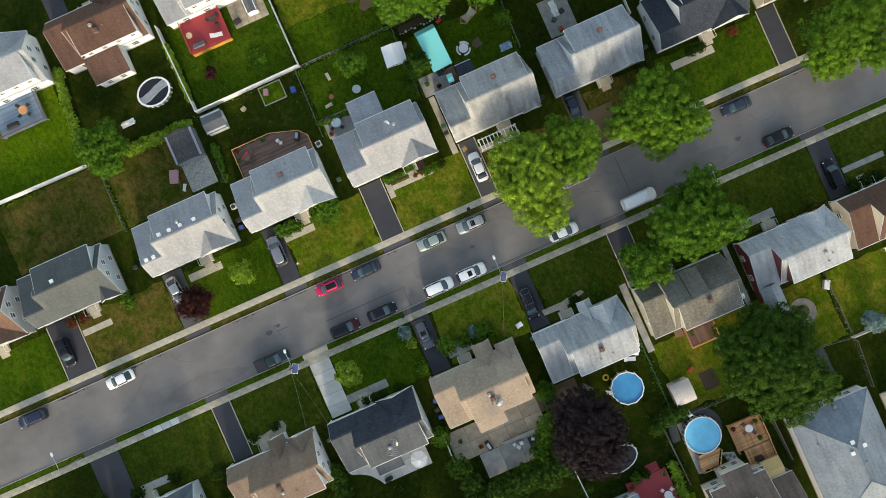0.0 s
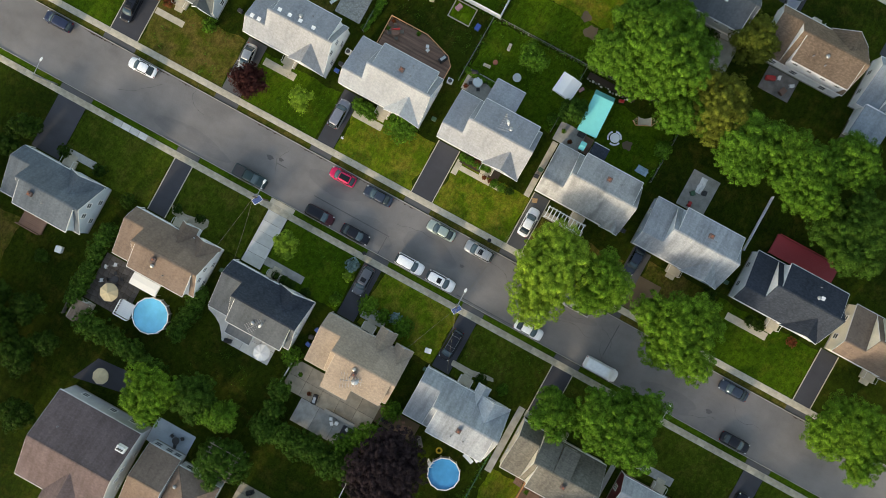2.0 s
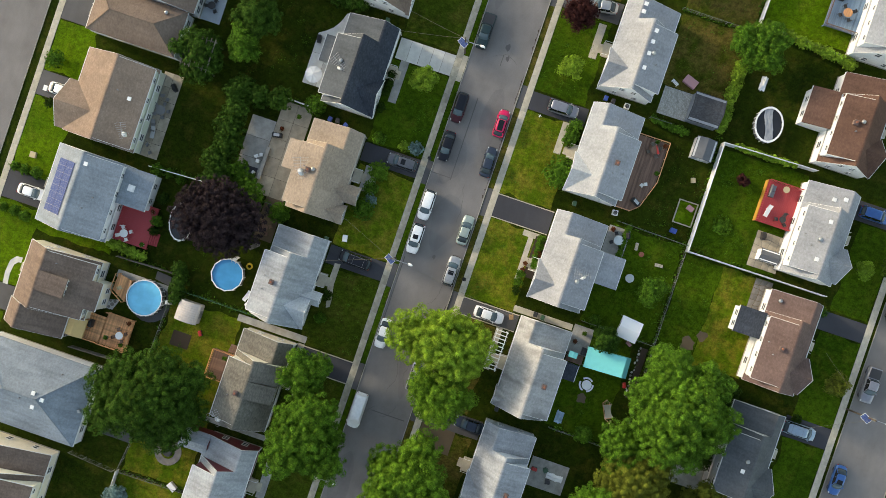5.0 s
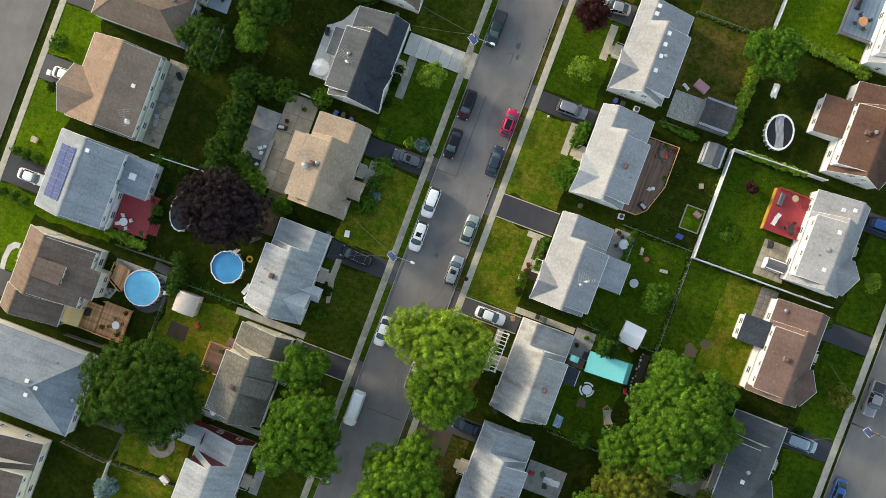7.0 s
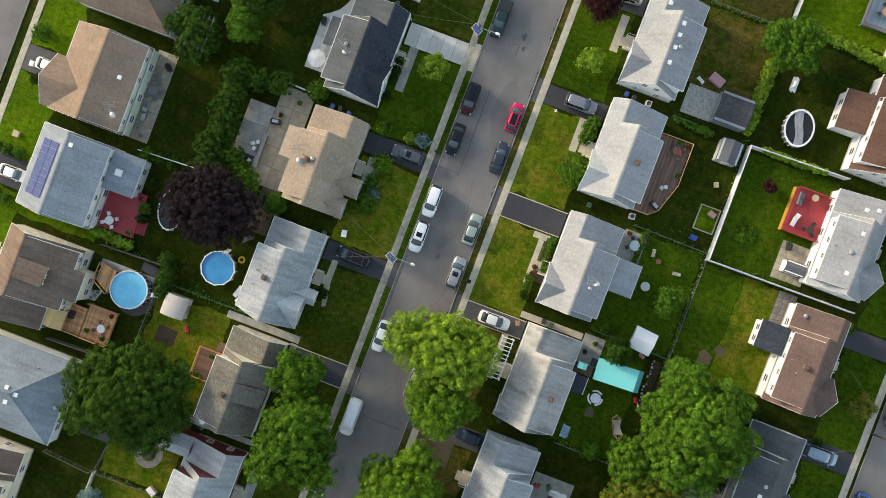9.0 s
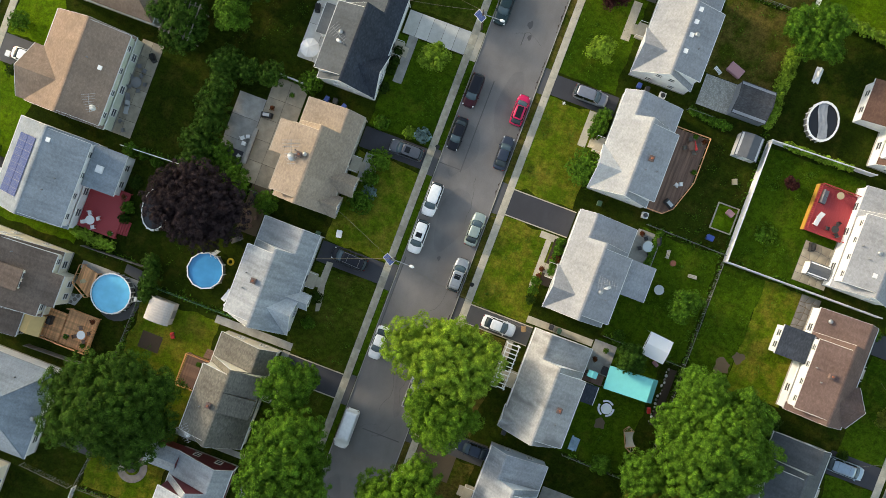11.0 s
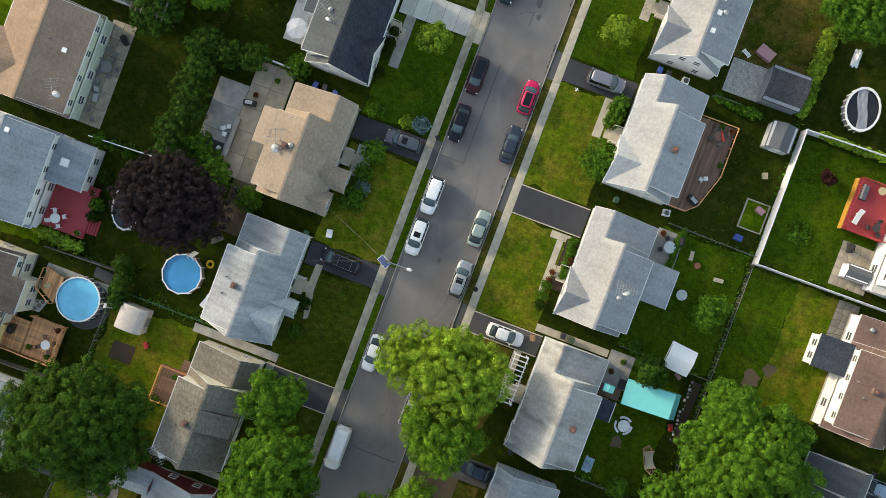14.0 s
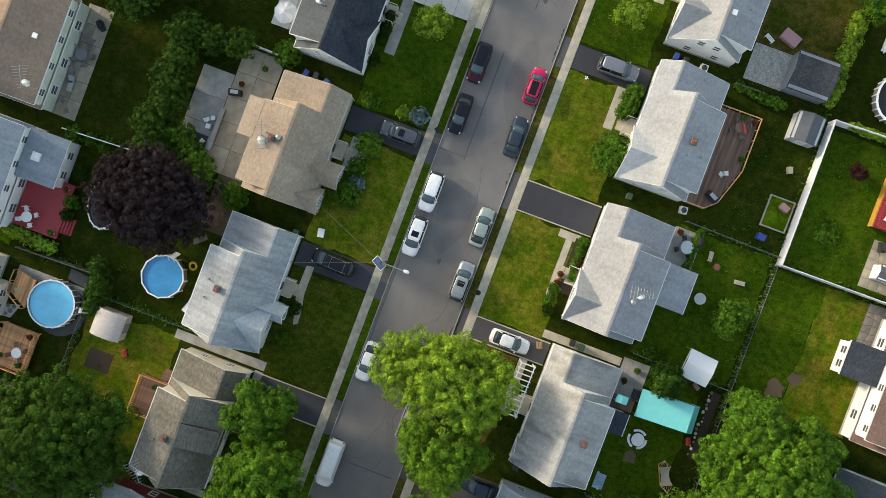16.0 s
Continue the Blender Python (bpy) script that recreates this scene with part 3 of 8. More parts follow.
    # rear wing: u0, u1, depth, z at house, z at end, gabled
    if wing:
        u0, u1, wd, z0, z1 = wing[:5]
        vw = D / 2 + wd
        wmx = bmesh.new()
        if len(wing) > 5:
            um = (u0 + u1) / 2
            prof = [(u0 + 0.2, -0.1), (u1 - 0.2, -0.1), (u1 - 0.2, z1 - th), (um, z0 - th), (u0 + 0.2, z1 - th)]
            lo = [wmx.verts.new((u, vb - 0.5, z)) for u, z in prof]
            hi = [wmx.verts.new((u, vw - 0.25, z)) for u, z in prof]
            wmx.faces.new(lo)
            wmx.faces.new(hi[::-1])
            for i in range(5):
                wmx.faces.new((lo[i], hi[i], hi[(i + 1) % 5], lo[(i + 1) % 5]))
            wob2 = part("wing_wall", wmx, wall, ob)
            for s, ue in ((-1, u0), (1, u1)):
                part("wing_roof", slab([(um, vb - 0.4, z0), (um, vw, z0), (ue, vw, z1), (ue, vb - 0.4, z1)], th), wing_roof or roof2, ob)
        else:
            add_prism(wmx, [(vb - 0.2, -0.1), (vb - 0.2, z0 - th), (vw - 0.25, z1 - th), (vw - 0.25, -0.1)], u0 + 0.2, u1 - 0.2)
            wob2 = part("wing_wall", wmx, wall, ob)
            part("wing_roof", slab([(u0, vb + 0.1, z0), (u1, vb + 0.1, z0), (u1, vw, z1), (u0, vw, z1)], th), wing_roof or roof2, ob)
            part("gutter", box(u0, vw + 0.005, z1 - 0.2, u1, vw + 0.1, z1 - 0.06), trim, ob)
        for k in (0.3, 0.7):
            window(wob2, (u0 + (u1 - u0) * k, vw - 0.25, 0.9), "v", 1, 0.8, 1.1)
    # front door and stoop
    if porch:
        ud = h * (porch if isinstance(porch, float) else 0.12)
        door = part("door", box(ud - 0.47, vf - 0.06, 0.45, ud + 0.47, vf + 0.1, 2.5, 0.02), DARK, ob, "dark front door")
        part("door_handle", box(ud + 0.32, vf - 0.12, 1.45, ud + 0.38, vf - 0.061, 1.6), CHROME, door)
        bm = box(ud - 1.1, vf - 1.35, -0.1, ud + 1.1, vf - 0.031, 0.42, 0.02)
        add_box(bm, ud - 0.7, vf - 1.7, -0.1, ud + 0.7, vf - 1.352, 0.22, 0.02)
        add_box(bm, ud - 0.7, vf - 2.05, -0.1, ud + 0.7, vf - 1.702, 0.1, 0.02)
        part("stoop", bm, CONCRETE, ob, "concrete entrance steps")
        for s in (-1, 1):
            bm = tube((ud + s * 1.02, vf - 1.3, 0.42), (ud + s * 1.02, vf - 1.3, 1.35), 0.03, 6)
            add_tube(bm, (ud + s * 1.02, vf - 0.1, 1.35), (ud + s * 1.02, vf - 1.3, 1.35), 0.03, 6)
            part("railing", bm, WHITE, ob)
    for u, v, kind in vents:
        if hip:
            zz = zr - (zr - ze) * max(0.0, abs(v) - max(0.0, D / 2 - h), (abs(u) if D > L else 0.0)) / min(h, D / 2)
        elif v < (vr if m0 < u < m1 else vs):
            zz = ze + kf * (v + D / 2)
        elif has_dormer and d0 < u < d1:
            zz = zb + kd * (D / 2 - v)
        else:
            zz = ze + (kb if m0 < u < m1 else ks) * (D / 2 - v)
        roof_vent(ob, u, v, zz, kind)
    return ob


W_WHITE = siding("white_siding", (0.85, 0.86, 0.87))
W_BLUE = siding("pale_blue_siding", (0.52, 0.58, 0.64))
W_CREAM = siding("cream_siding", (0.84, 0.78, 0.64))
W_GREY = siding("pale_grey_siding", (0.50, 0.51, 0.52))
W_BEIGE = siding("beige_siding", (0.52, 0.46, 0.38))
W_MINT = siding("pale_green_siding", (0.66, 0.70, 0.58))
W_RED = siding("dark_red_siding", (0.16, 0.02, 0.025))
W_SLATE = siding("slate_grey_siding", (0.26, 0.28, 0.31))


def north(x, y=20.3):      # the front looks to -y
    return pose(x, y, 0)


def south(x, y=-19.4):    # the front looks to +y
    return pose(x, y, 0, 0, 0, 180)


R_LIGHT = shingle("weathered_light_grey_shingles", (0.318, 0.334, 0.362), 0.14, tabs=0.06)
R_LIGHT2 = shingle("pale_grey_shingles", (0.338, 0.358, 0.388), 0.12, tabs=0.06)
R_STAIN = shingle("stained_grey_shingles", (0.41, 0.41, 0.405), 0.2, 0.75, tabs=0.06)
R_STREAK = shingle("streaked_blue_grey_shingles", (0.385, 0.410, 0.437), 0.3, 0.3, tabs=0.06)
# paler copy for front gables: their brighter light is put into the colour
R_LIT_GABLE = shingle("lit_gable_shingles", (0.50, 0.53, 0.56), 0.12, tabs=0.06)
R_GREEN = shingle("dark_grey_green_shingles", (0.100, 0.114, 0.118), 0.1, tabs=0.06)
R_NAVY = shingle("navy_black_shingles", (0.042, 0.052, 0.070), 0.15)
R_CHAR = shingle("charcoal_shingles", (0.105, 0.118, 0.13), 0.2, tabs=0.06)
R_BLUE = shingle("slate_blue_shingles", (0.12, 0.145, 0.172), 0.2, tabs=0.06)
R_TAN = shingle("tan_shingles", (0.352, 0.282, 0.225), 0.1, tabs=0.1)
R_BROWN = shingle("brown_shingles", (0.225, 0.166, 0.132), 0.15, tabs=0.1)
R_REDBROWN = shingle("red_brown_shingles", (0.130, 0.074, 0.057), 0.15, tabs=0.1)
R_PURPLE = shingle("purple_brown_shingles", (0.160, 0.120, 0.120), 0.2, 0.3, tabs=0.1)
R_OLIVE = shingle("taupe_shingles", (0.19, 0.178, 0.152), 0.2)
R_DKBROWN = shingle("dark_brown_shingles", (0.205, 0.152, 0.126), 0.25, 0.3, tabs=0.1)
R_SILVER = shingle("blue_silver_shingles", (0.262, 0.308, 0.352), 0.2, 0.2, tabs=0.06)

STD = (4.05, 5.8, 0.1, 5.75)      # the front gable of the common plan: centre, width, reach, ridge
MIR = (-4.05, 5.8, 0.1, 5.75)
# row north of the main street
house(north(-72.2), 14.1, 8.0, shingle("mottled_red_brown_shingles", (0.175, 0.108, 0.082), 0.15, 0.3, tabs=0.1), W_GREY, "red-brown-roofed house with pale grey siding", gable=(STD,), vents=((1, 2, "pipe"),))
house(north(-56.3), 14.3, 8.1, R_GREEN, W_BLUE, "pale blue house under dark grey-green shingles", gable=((5.3, 3.0, 0.2, 4.75),), vents=((-0.1, 1.0, "box"), (3.6, 3.0, "pipe")))
house(north(-36.7), 14.2, 8.1, R_LIGHT, W_WHITE, "white house under weathered light grey shingles", gable=(STD,), vents=((-6.1, -1.6, "box"), (-4.9, -1.6, "box"), (-2.1, 0.8, "box"), (-0.4, 0.8, "box"), (1.4, 0.8, "box"), (3.6, 0.8, "box"), (1.1, 1.5, "turbine"), (2.6, 2.4, "pipe")))
house(north(-20.0), 14.1, 8.0, R_LIGHT2, W_WHITE, "white house under pale grey shingles", gable=((*STD, R_LIT_GABLE),), vents=((1.4, 1.6, "chimney"), (3.0, 1.4, "pipe"), (2.6, 3.0, "pipe")))
house(north(-2.8), 14.0, 8.0, R_LIGHT, W_WHITE, "white house under light grey shingles with a rear wing", gable=(STD,), vents=((2.6, 1.6, "turbine"), (3.4, 2.6, "pipe")), wing=(-3.0, 1.9, 4.1, 4.1, 3.0), porch=0.3)
house(north(14.4), 14.2, 8.0, R_STAIN, W_WHITE, "white house under stained grey shingles", gable=((5.6, 2.6, 0.1, 4.5),), vents=((1.6, 2.0, "chimney"), (3.6, 2.2, "pipe")), wing=(-2.6, 0.0, 2.6, 3.2, 2.8), wing_roof=R_NAVY)
house(north(31.4), 14.3, 8.0, R_STREAK, W_BLUE, "pale blue house under streaked blue-grey shingles", gable=(STD,), vents=((1.6, 1.8, "chimney"), (2.6, 1.4, "pipe")))
house(north(48.6), 14.4, 8.1, R_NAVY, W_WHITE, "white house under navy-black shingles", gable=(STD,), vents=((2.4, 1.4, "turbine"), (3.0, 1.6, "box"), (2.2, 3.0, "pipe")))
house(north(65.3), 14.2, 8.0, R_BROWN, W_CREAM, "cream house under brown shingles", gable=(STD,), vents=((3.0, 2.2, "pipe"),))
# row south of the main street
house(south(-58.1), 14.2, 8.0, R_BLUE, W_BLUE, "pale blue house under slate-blue shingles", strip_side=1, gable=(MIR,), vents=((0.5, 1.4, "chimney"), (-1.6, 1.8, "pipe")))
house(south(-38.0), 14.5, 8.0, R_BROWN, W_WHITE, "white house under brown shingles", strip_side=1, gable=((-5.2, 4.0, 0.4, 4.9), (-1.5, 2.4, 1.4, 4.6)), vents=((-0.5, 1.0, "chimney"), (-0.6, 2.0, "turbine"), (-2.6, 2.6, "pipe")))
house(south(-21.1), 14.2, 8.0, R_NAVY, W_WHITE, "white house under navy and charcoal shingles", strip_side=1, gable=(MIR,), vents=((-1.0, 2.2, "turbine"), (-2.4, 1.2, "pipe")), roof2=R_CHAR, wing=(-1.35, 2.85, 2.3, 3.4, 3.0))
house(south(-4.1), 14.2, 8.1, R_TAN, W_BEIGE, "beige house under tan shingles", strip_side=1, gable=((-2.3, 2.5, 1.9, 4.4), (-5.65, 2.7, 0.7, 4.6)), vents=((-0.6, 0.9, "turbine"), (-0.9, 1.6, "chimney"), (-1.4, 1.9, "pipe"), (-0.5, 2.4, "pipe")), wing=(-1.6, 2.9, 1.9, 5.75, 5.1))
house(south(13.1), 14.3, 8.0, R_STREAK, W_WHITE, "white house under streaked silver-blue shingles", strip_side=1, gable=((-4.05, 5.8, 0.2, 5.75, R_LIT_GABLE), (-2.0, 1.8, 1.5, 4.2, R_LIT_GABLE)), vents=((-1.2, 1.4, "chimney"), (-2.6, 2.6, "pipe"), (-0.6, 2.8, "pipe")))
house(south(29.9), 14.1, 8.0, R_OLIVE, W_CREAM, "cream house under taupe shingles with tall stepped dormers", strip_side=1, gable=(), vents=((-1.7, 1.2, "chimney"), (-2.4, 2.4, "pipe")), front_shed=((-2.2, 0.5, 5.4), (0.6, 3.65, 5.1)))
house(south(47.2), 14.2, 8.0, shingle("weathered_silver_shingles", (0.44, 0.465, 0.49), 0.25, 0.3, tabs=0.06), W_RED, "dark red house under blue-grey shingles", strip_side=1, gable=((-4.05, 5.8, 0.1, 5.75, R_LIT_GABLE),), vents=((-2.6, 1.6, "turbine"), (-3.6, 2.0, "pipe"), (-2.8, 3.0, "pipe")), wing=(4.0, 7.1, 4.0, 3.8, 2.8, 1))
house(south(63.2), 14.2, 8.0, R_REDBROWN, W_CREAM, "cream house under red-brown shingles", strip_side=1, gable=(MIR,), vents=((0, 2.4, "pipe"),))
# row facing the street to the south
G2 = "houses facing the southern street"
house(pose(-34.4, -52.4, 0), 14.2, 14.6, R_PURPLE, W_GREY, "two-storey grey house under purple-brown shingles", zr=7.4, ze=4.6, zb=None, gable=((1.0, 6.0, 2.2, 6.6),), vents=((5.9, 4.6, "white_chimney"), (-4.0, 3.0, "pipe")), group=G2)
house(pose(-23.2, -51.4, 0), 5.6, 10.2, R_BROWN, W_WHITE, "low gabled wing house under tan-brown shingles", zr=5.0, ze=3.0, zb=None, gable=(), vents=(), porch=False, front_windows=(), group=G2)
house(pose(-16.7, -54.3, 0), 7.3, 14.4, R_BROWN, W_WHITE, "white house under a tan-brown hip roof", zr=5.0, ze=3.0, hip=True, vents=((-2.2, -3.0, "pipe"), (-2.4, 4.4, "turbine")), group=G2)
house(pose(-3.85, -54.2, 0), 13.4, 11.6, shingle("light_brown_shingles", (0.290, 0.212, 0.165), 0.1, 0.3, tabs=0.1), W_MINT, "pale green house under light brown shingles", zr=6.2, ze=2.9, zb=4.7, vr=0.45, strip=0.3, tail=0.3, gable=((2.7, 7.4, 1.2, 5.3),), vents=((-1.6, 2.0, "pipe"), (-0.9, 3.8, "box")), group=G2)
house(pose(11.1, -53.9, 0), 12.4, 11.4, R_SILVER, W_WHITE, "white house under blue-grey shingles with solar panels", zr=6.3, ze=2.9, zb=5.0, vr=0.0, strip=0.3, tail=0.3, gable=(), vents=((-4.5, 0.8, "box"), (0.0, 3.2, "pipe"), (2.0, 2.2, "pipe")), wing=(-6.1, -0.2, 4.4, 3.6, 3.1), group=G2)
house(pose(25.1, -53.2, 0), 9.4, 11.6, R_DKBROWN, W_CREAM, "cream house under dark brown weathered shingles", zr=6.8, ze=2.9, zb=4.6, vr=-1.2, strip=0.3, tail=0.3, gable=(), vents=((-3.0, 0.8, "pipe"), (-0.4, 1.2, "pipe")), dormers=((0.2, 2.6, 3.0, 1, 6.75),), wing=(-1.9, 2.6, 1.7, 4.6, 4.2), group=G2)
house(pose(31.7, -54.6, 0), 3.8, 9.4, R_DKBROWN, W_CREAM, "lower side wing of a brown-roofed cream house", zr=5.6, ze=2.8, zb=None, vr=-1.6, gable=(), porch=False, front_windows=(), group=G2)
house(pose(42.5, -51.7, 0), 12.6, 17.9, R_SILVER, W_WHITE, "white house under a blue-silver hip roof", zr=6.2, ze=3.0, hip=True, vents=((-4.2, 4.5, "pipe"), (-0.7, 2.0, "box"), (-0.1, 3.5, "box"), (1.5, 2.3, "box"), (0.6, 0.3, "pipe"), (0.5, 8.4, "turbine")), group=G2)
house(pose(58.2, -51.0, 0), 14.0, 11.0, R_DKBROWN, W_CREAM, "cream house under brown shingles", vents=((2, 2, "pipe"),), group=G2)
# row facing the street to the north
G3 = "houses facing the northern street"
E_ROW = lambda x, y=54.8: pose(x, y, 0, 0, 0, 180)
house(E_ROW(-53.5), 14.2, 8.0, R_LIGHT2, W_WHITE, "white house under pale grey shingles", strip_side=1, gable=(MIR,), group=G3)
house(E_ROW(-36.2), 14.2, 8.0, R_REDBROWN, W_WHITE, "white house under red-brown shingles with a rear wing", strip_side=1, gable=(MIR,), vents=((-0.6, 1.0, "turbine"), (-1.0, 2.0, "chimney"), (-2.2, 1.6, "pipe")), wing=(-2.2, 3.6, 4.0, 3.8, 2.9), group=G3)
house(E_ROW(-18.9), 14.3, 8.0, R_LIGHT, W_WHITE, "white house under light grey shingles", strip_side=1, gable=((-3.8, 5.2, 0.5, 5.75),), vents=((5.6, -1.2, "box"), (5.2, 0.2, "box"), (1.4, 0.8, "box"), (-4.4, 1.0, "box"), (-1.5, 1.4, "turbine"), (-1.2, 3.4, "pipe"), (-2.6, 2.2, "pipe")), group=G3)
house(E_ROW(-1.5), 14.4, 8.0, shingle("faded_red_brown_shingles", (0.172, 0.116, 0.104), 0.15, tabs=0.1), W_WHITE, "white house under red-brown shingles", strip_side=1, gable=((-3.95, 5.4, 0.4, 5.75),), vents=((-1.0, 1.6, "chimney"), (-0.6, 3.4, "pipe"), (-2.2, 2.4, "pipe"), (5.8, 2.6, "turbine")), wing=(-0.7, 3.4, 3.7, 3.9, 2.9), wing_roof=R_NAVY, group=G3)
house(E_ROW(16.1), 14.2, 8.0, R_CHAR, W_GREY, "grey house under charcoal shingles", strip_side=1, gable=((-4.1, 5.6, 0.4, 5.75),), vents=((-0.6, 1.0, "turbine"), (-2.2, 1.2, "box")), group=G3)
house(E_ROW(34.0), 14.2, 8.0, shingle("mid_brown_shingles", (0.18, 0.13, 0.095), 0.15), W_WHITE, "white house under mid-brown shingles", strip_side=1, gable=(MIR,), vents=((-1.2, 1.6, "turbine"), (0.6, 2.4, "pipe"), (-1.6, 2.8, "pipe")), group=G3)
house(E_ROW(50.5), 14.2, 8.0, R_SILVER, W_WHITE, "white house under blue-grey shingles", strip_side=1, gable=(MIR,), wing=(1.0, 6.0, 4.4, 3.9, 2.9), group=G3)
sky_win = thing("skylight", pose(8.05, -46.6, 3.55, -5), "white skylight dome on a flat roof wing", "skylight")
part("frame", box(-0.5, -0.5, -0.35, 0.5, 0.5, 0.1, 0.03), WHITE, sky_win)
dm = bmesh.new()
add_dome(dm, (0, 0, 0.1), 0.42, 0.42, 0.12, 12, 4)
part("dome", dm, VINYL, sky_win)
aerial(pose(-19.4, -21.4, 6.0, 0, 0, 60))
aerial(pose(-3.0, -21.6, 6.0, 0, 0, 20) @ Matrix.Scale(1.3, 4))
aerial(pose(-1.4, 22.2, 5.9, 0, 0, 100))
aerial(pose(36.0, -22.0, 5.4, 0, 0, 45))
aerial(pose(0.2, -49.0, 5.3, 0, 0, 25))


# ---- trees, bushes and hedges ----
def leaves(name, mat, parent, lobes, size, density, seed, label="", tuft=0.5):
    """A crown of tufts of small leaves set on ellipsoid lobes (x, y, z, rx, ry, rz), with gaps between the tufts."""
    rng = np.random.default_rng(seed)
    C, Nn, inner, inner_n = [], [], [], []
    for x, y, z, rx, ry, rz in lobes:
        rm = min(rx, ry)
        clump = min(tuft, 0.36 * rm)
        area = math.pi * (rx * ry + 0.5 * (rx + ry) * rz)
        k = max(9, int(1.55 * area / (math.pi * clump * clump)))
        i = np.arange(k) + 0.5
        # an even spiral over the upper part of the lobe, shaken
        up = 1.0 - 1.32 * i / k
        turn = math.pi * (3.0 - math.sqrt(5.0)) * i + rng.uniform(0, 6.3)
        d = np.stack([np.sqrt(1 - up * up) * np.cos(turn), np.sqrt(1 - up * up) * np.sin(turn), up], 1) + 0.10 * rng.normal(size=(k, 3))
        d /= np.linalg.norm(d, axis=1)[:, None]
        reach = 1.0 - 0.42 * rng.random(k) ** 1.5 + 0.05 * rng.normal(size=k)
        cc = np.array((x, y, z)) + d * np.array((rx, ry, rz)) * reach[:, None]
        cr = clump * rng.uniform(0.6, 1.3, k)
        per = max(10, int(density * (clump / size) ** 2))
        dd = rng.normal(size=(k, per, 3)) + 0.6 * d[:, None, :] + np.array((0, 0, 0.45))
        dd /= np.linalg.norm(dd, axis=2)[:, :, None]
        pos = cc[:, None, :] + dd * np.array((1, 1, 0.85)) * (cr[:, None, None] * rng.uniform(0.6, 1.06, (k, per, 1)))
        C.append(pos.reshape(-1, 3))
        Nn.append((dd + 0.25 * d[:, None, :] + 0.2 * rng.normal(size=dd.shape)).reshape(-1, 3))
        # sparse inner leaves that close the view into the lobe
        ki = max(12, int(2.4 * area / (size * size * 9.0)))
        di = rng.normal(size=(ki, 3))
        di /= np.linalg.norm(di, axis=1)[:, None]
        inner.append(np.array((x, y, z)) + di * np.array((rx, ry, rz)) * rng.uniform(0.5, 0.68, (ki, 1)))
        inner_n.append(di)
    k0 = sum(len(c) for c in C)
    C, Nn = np.concatenate(C + inner), np.concatenate(Nn + inner_n)
    big = np.where(np.arange(len(C)) < k0, 1.0, 2.6)
    keep = C[:, 2] > 0.04
    C, Nn, big = C[keep], Nn[keep], big[keep]
    Nn /= np.linalg.norm(Nn, axis=1)[:, None]
    k = len(C)
    T = np.cross(Nn, rng.normal(size=(k, 3)))
    T /= np.linalg.norm(T, axis=1)[:, None]
    B = np.cross(Nn, T)
    s = size * rng.uniform(0.65, 1.3, (k, 1)) * big[:, None]
    V = np.stack([C - T * s * 1.0, C + T * s * 0.55 - B * s * 0.72, C + T * s * 0.55 + B * s * 0.72], 1).reshape(-1, 3)
    me = bpy.data.meshes.new(name)
    me.vertices.add(3 * k)
    me.vertices.foreach_set("co", V.ravel())
    me.loops.add(3 * k)
    me.loops.foreach_set("vertex_index", np.arange(3 * k, dtype=np.int32))
    me.polygons.add(k)
    me.polygons.foreach_set("loop_start", np.arange(0, 3 * k, 3, dtype=np.int32))
    me.update()
    me.materials.append(mat)
    ob = new(name, me)
    ob.parent = parent
    if label:
        ob["label"] = label
    return ob


def tree(x, y, r, height, mat, label, seed, size=0.118, lobes=None, density=3.6, category="tree", tuft=0.5):
    rng = random.Random(seed)
    ob = thing("tree", pose(x, y, 0), label, category, "trees of the gardens")
    cz = height * 0.58
    if lobes is None:
        lobes = [(0, 0, cz, r * 0.64, r * 0.64, height * 0.42)]
        n = 8 if r > 3 else 5
        for k in range(n):
            a = 2 * math.pi * (k + rng.random() * 0.8) / n
            q = r * rng.uniform(0.38, 0.70)
            rr = r * rng.uniform(0.26, 0.42)
            lobes.append((q * math.cos(a), q * math.sin(a), cz + height * rng.uniform(-0.16, 0.12), rr, rr, height * rng.uniform(0.2, 0.28)))
    tuft = tuft * (1.0 + 0.25 * min(1.0, max(0.0, (r - 3.0) / 4.0)))
    tr = max(0.06, r * 0.05)
    bm = tube((0, 0, -0.2), (0, 0, cz * 0.55), tr * 1.25, 9, tr * 0.8)
    add_tube(bm, (0, 0, cz * 0.55), (0.1 * r, 0.05 * r, cz * 1.15), tr * 0.8, 8, tr * 0.25)
    trunk = part("trunk", bm, BARK, ob, "brown bark trunk")
    for lx, ly, lz, lr, _, lh in lobes[1:]:
        part("limb", tube((0, 0, cz * 0.45), (lx * 0.9, ly * 0.9, lz), tr * 0.5, 6, tr * 0.15), BARK, trunk)
    leaves("crown", mat, ob, lobes, size, density, seed, tuft=tuft)
    return ob


def bush(x, y, r, h, mat, label, seed, size=0.095, density=4.2, name="bush"):
    ob = thing(name, pose(x, y, 0), label, "bush", "garden bushes")
    part("stem", tube((0, 0, -0.1), (0, 0, h * 0.5), 0.05, 6), BARK, ob)
    leaves("foliage", mat, ob, [(0, 0, h * 0.45, r, r, h * 0.55)], size, density, seed, tuft=0.24)
    return ob


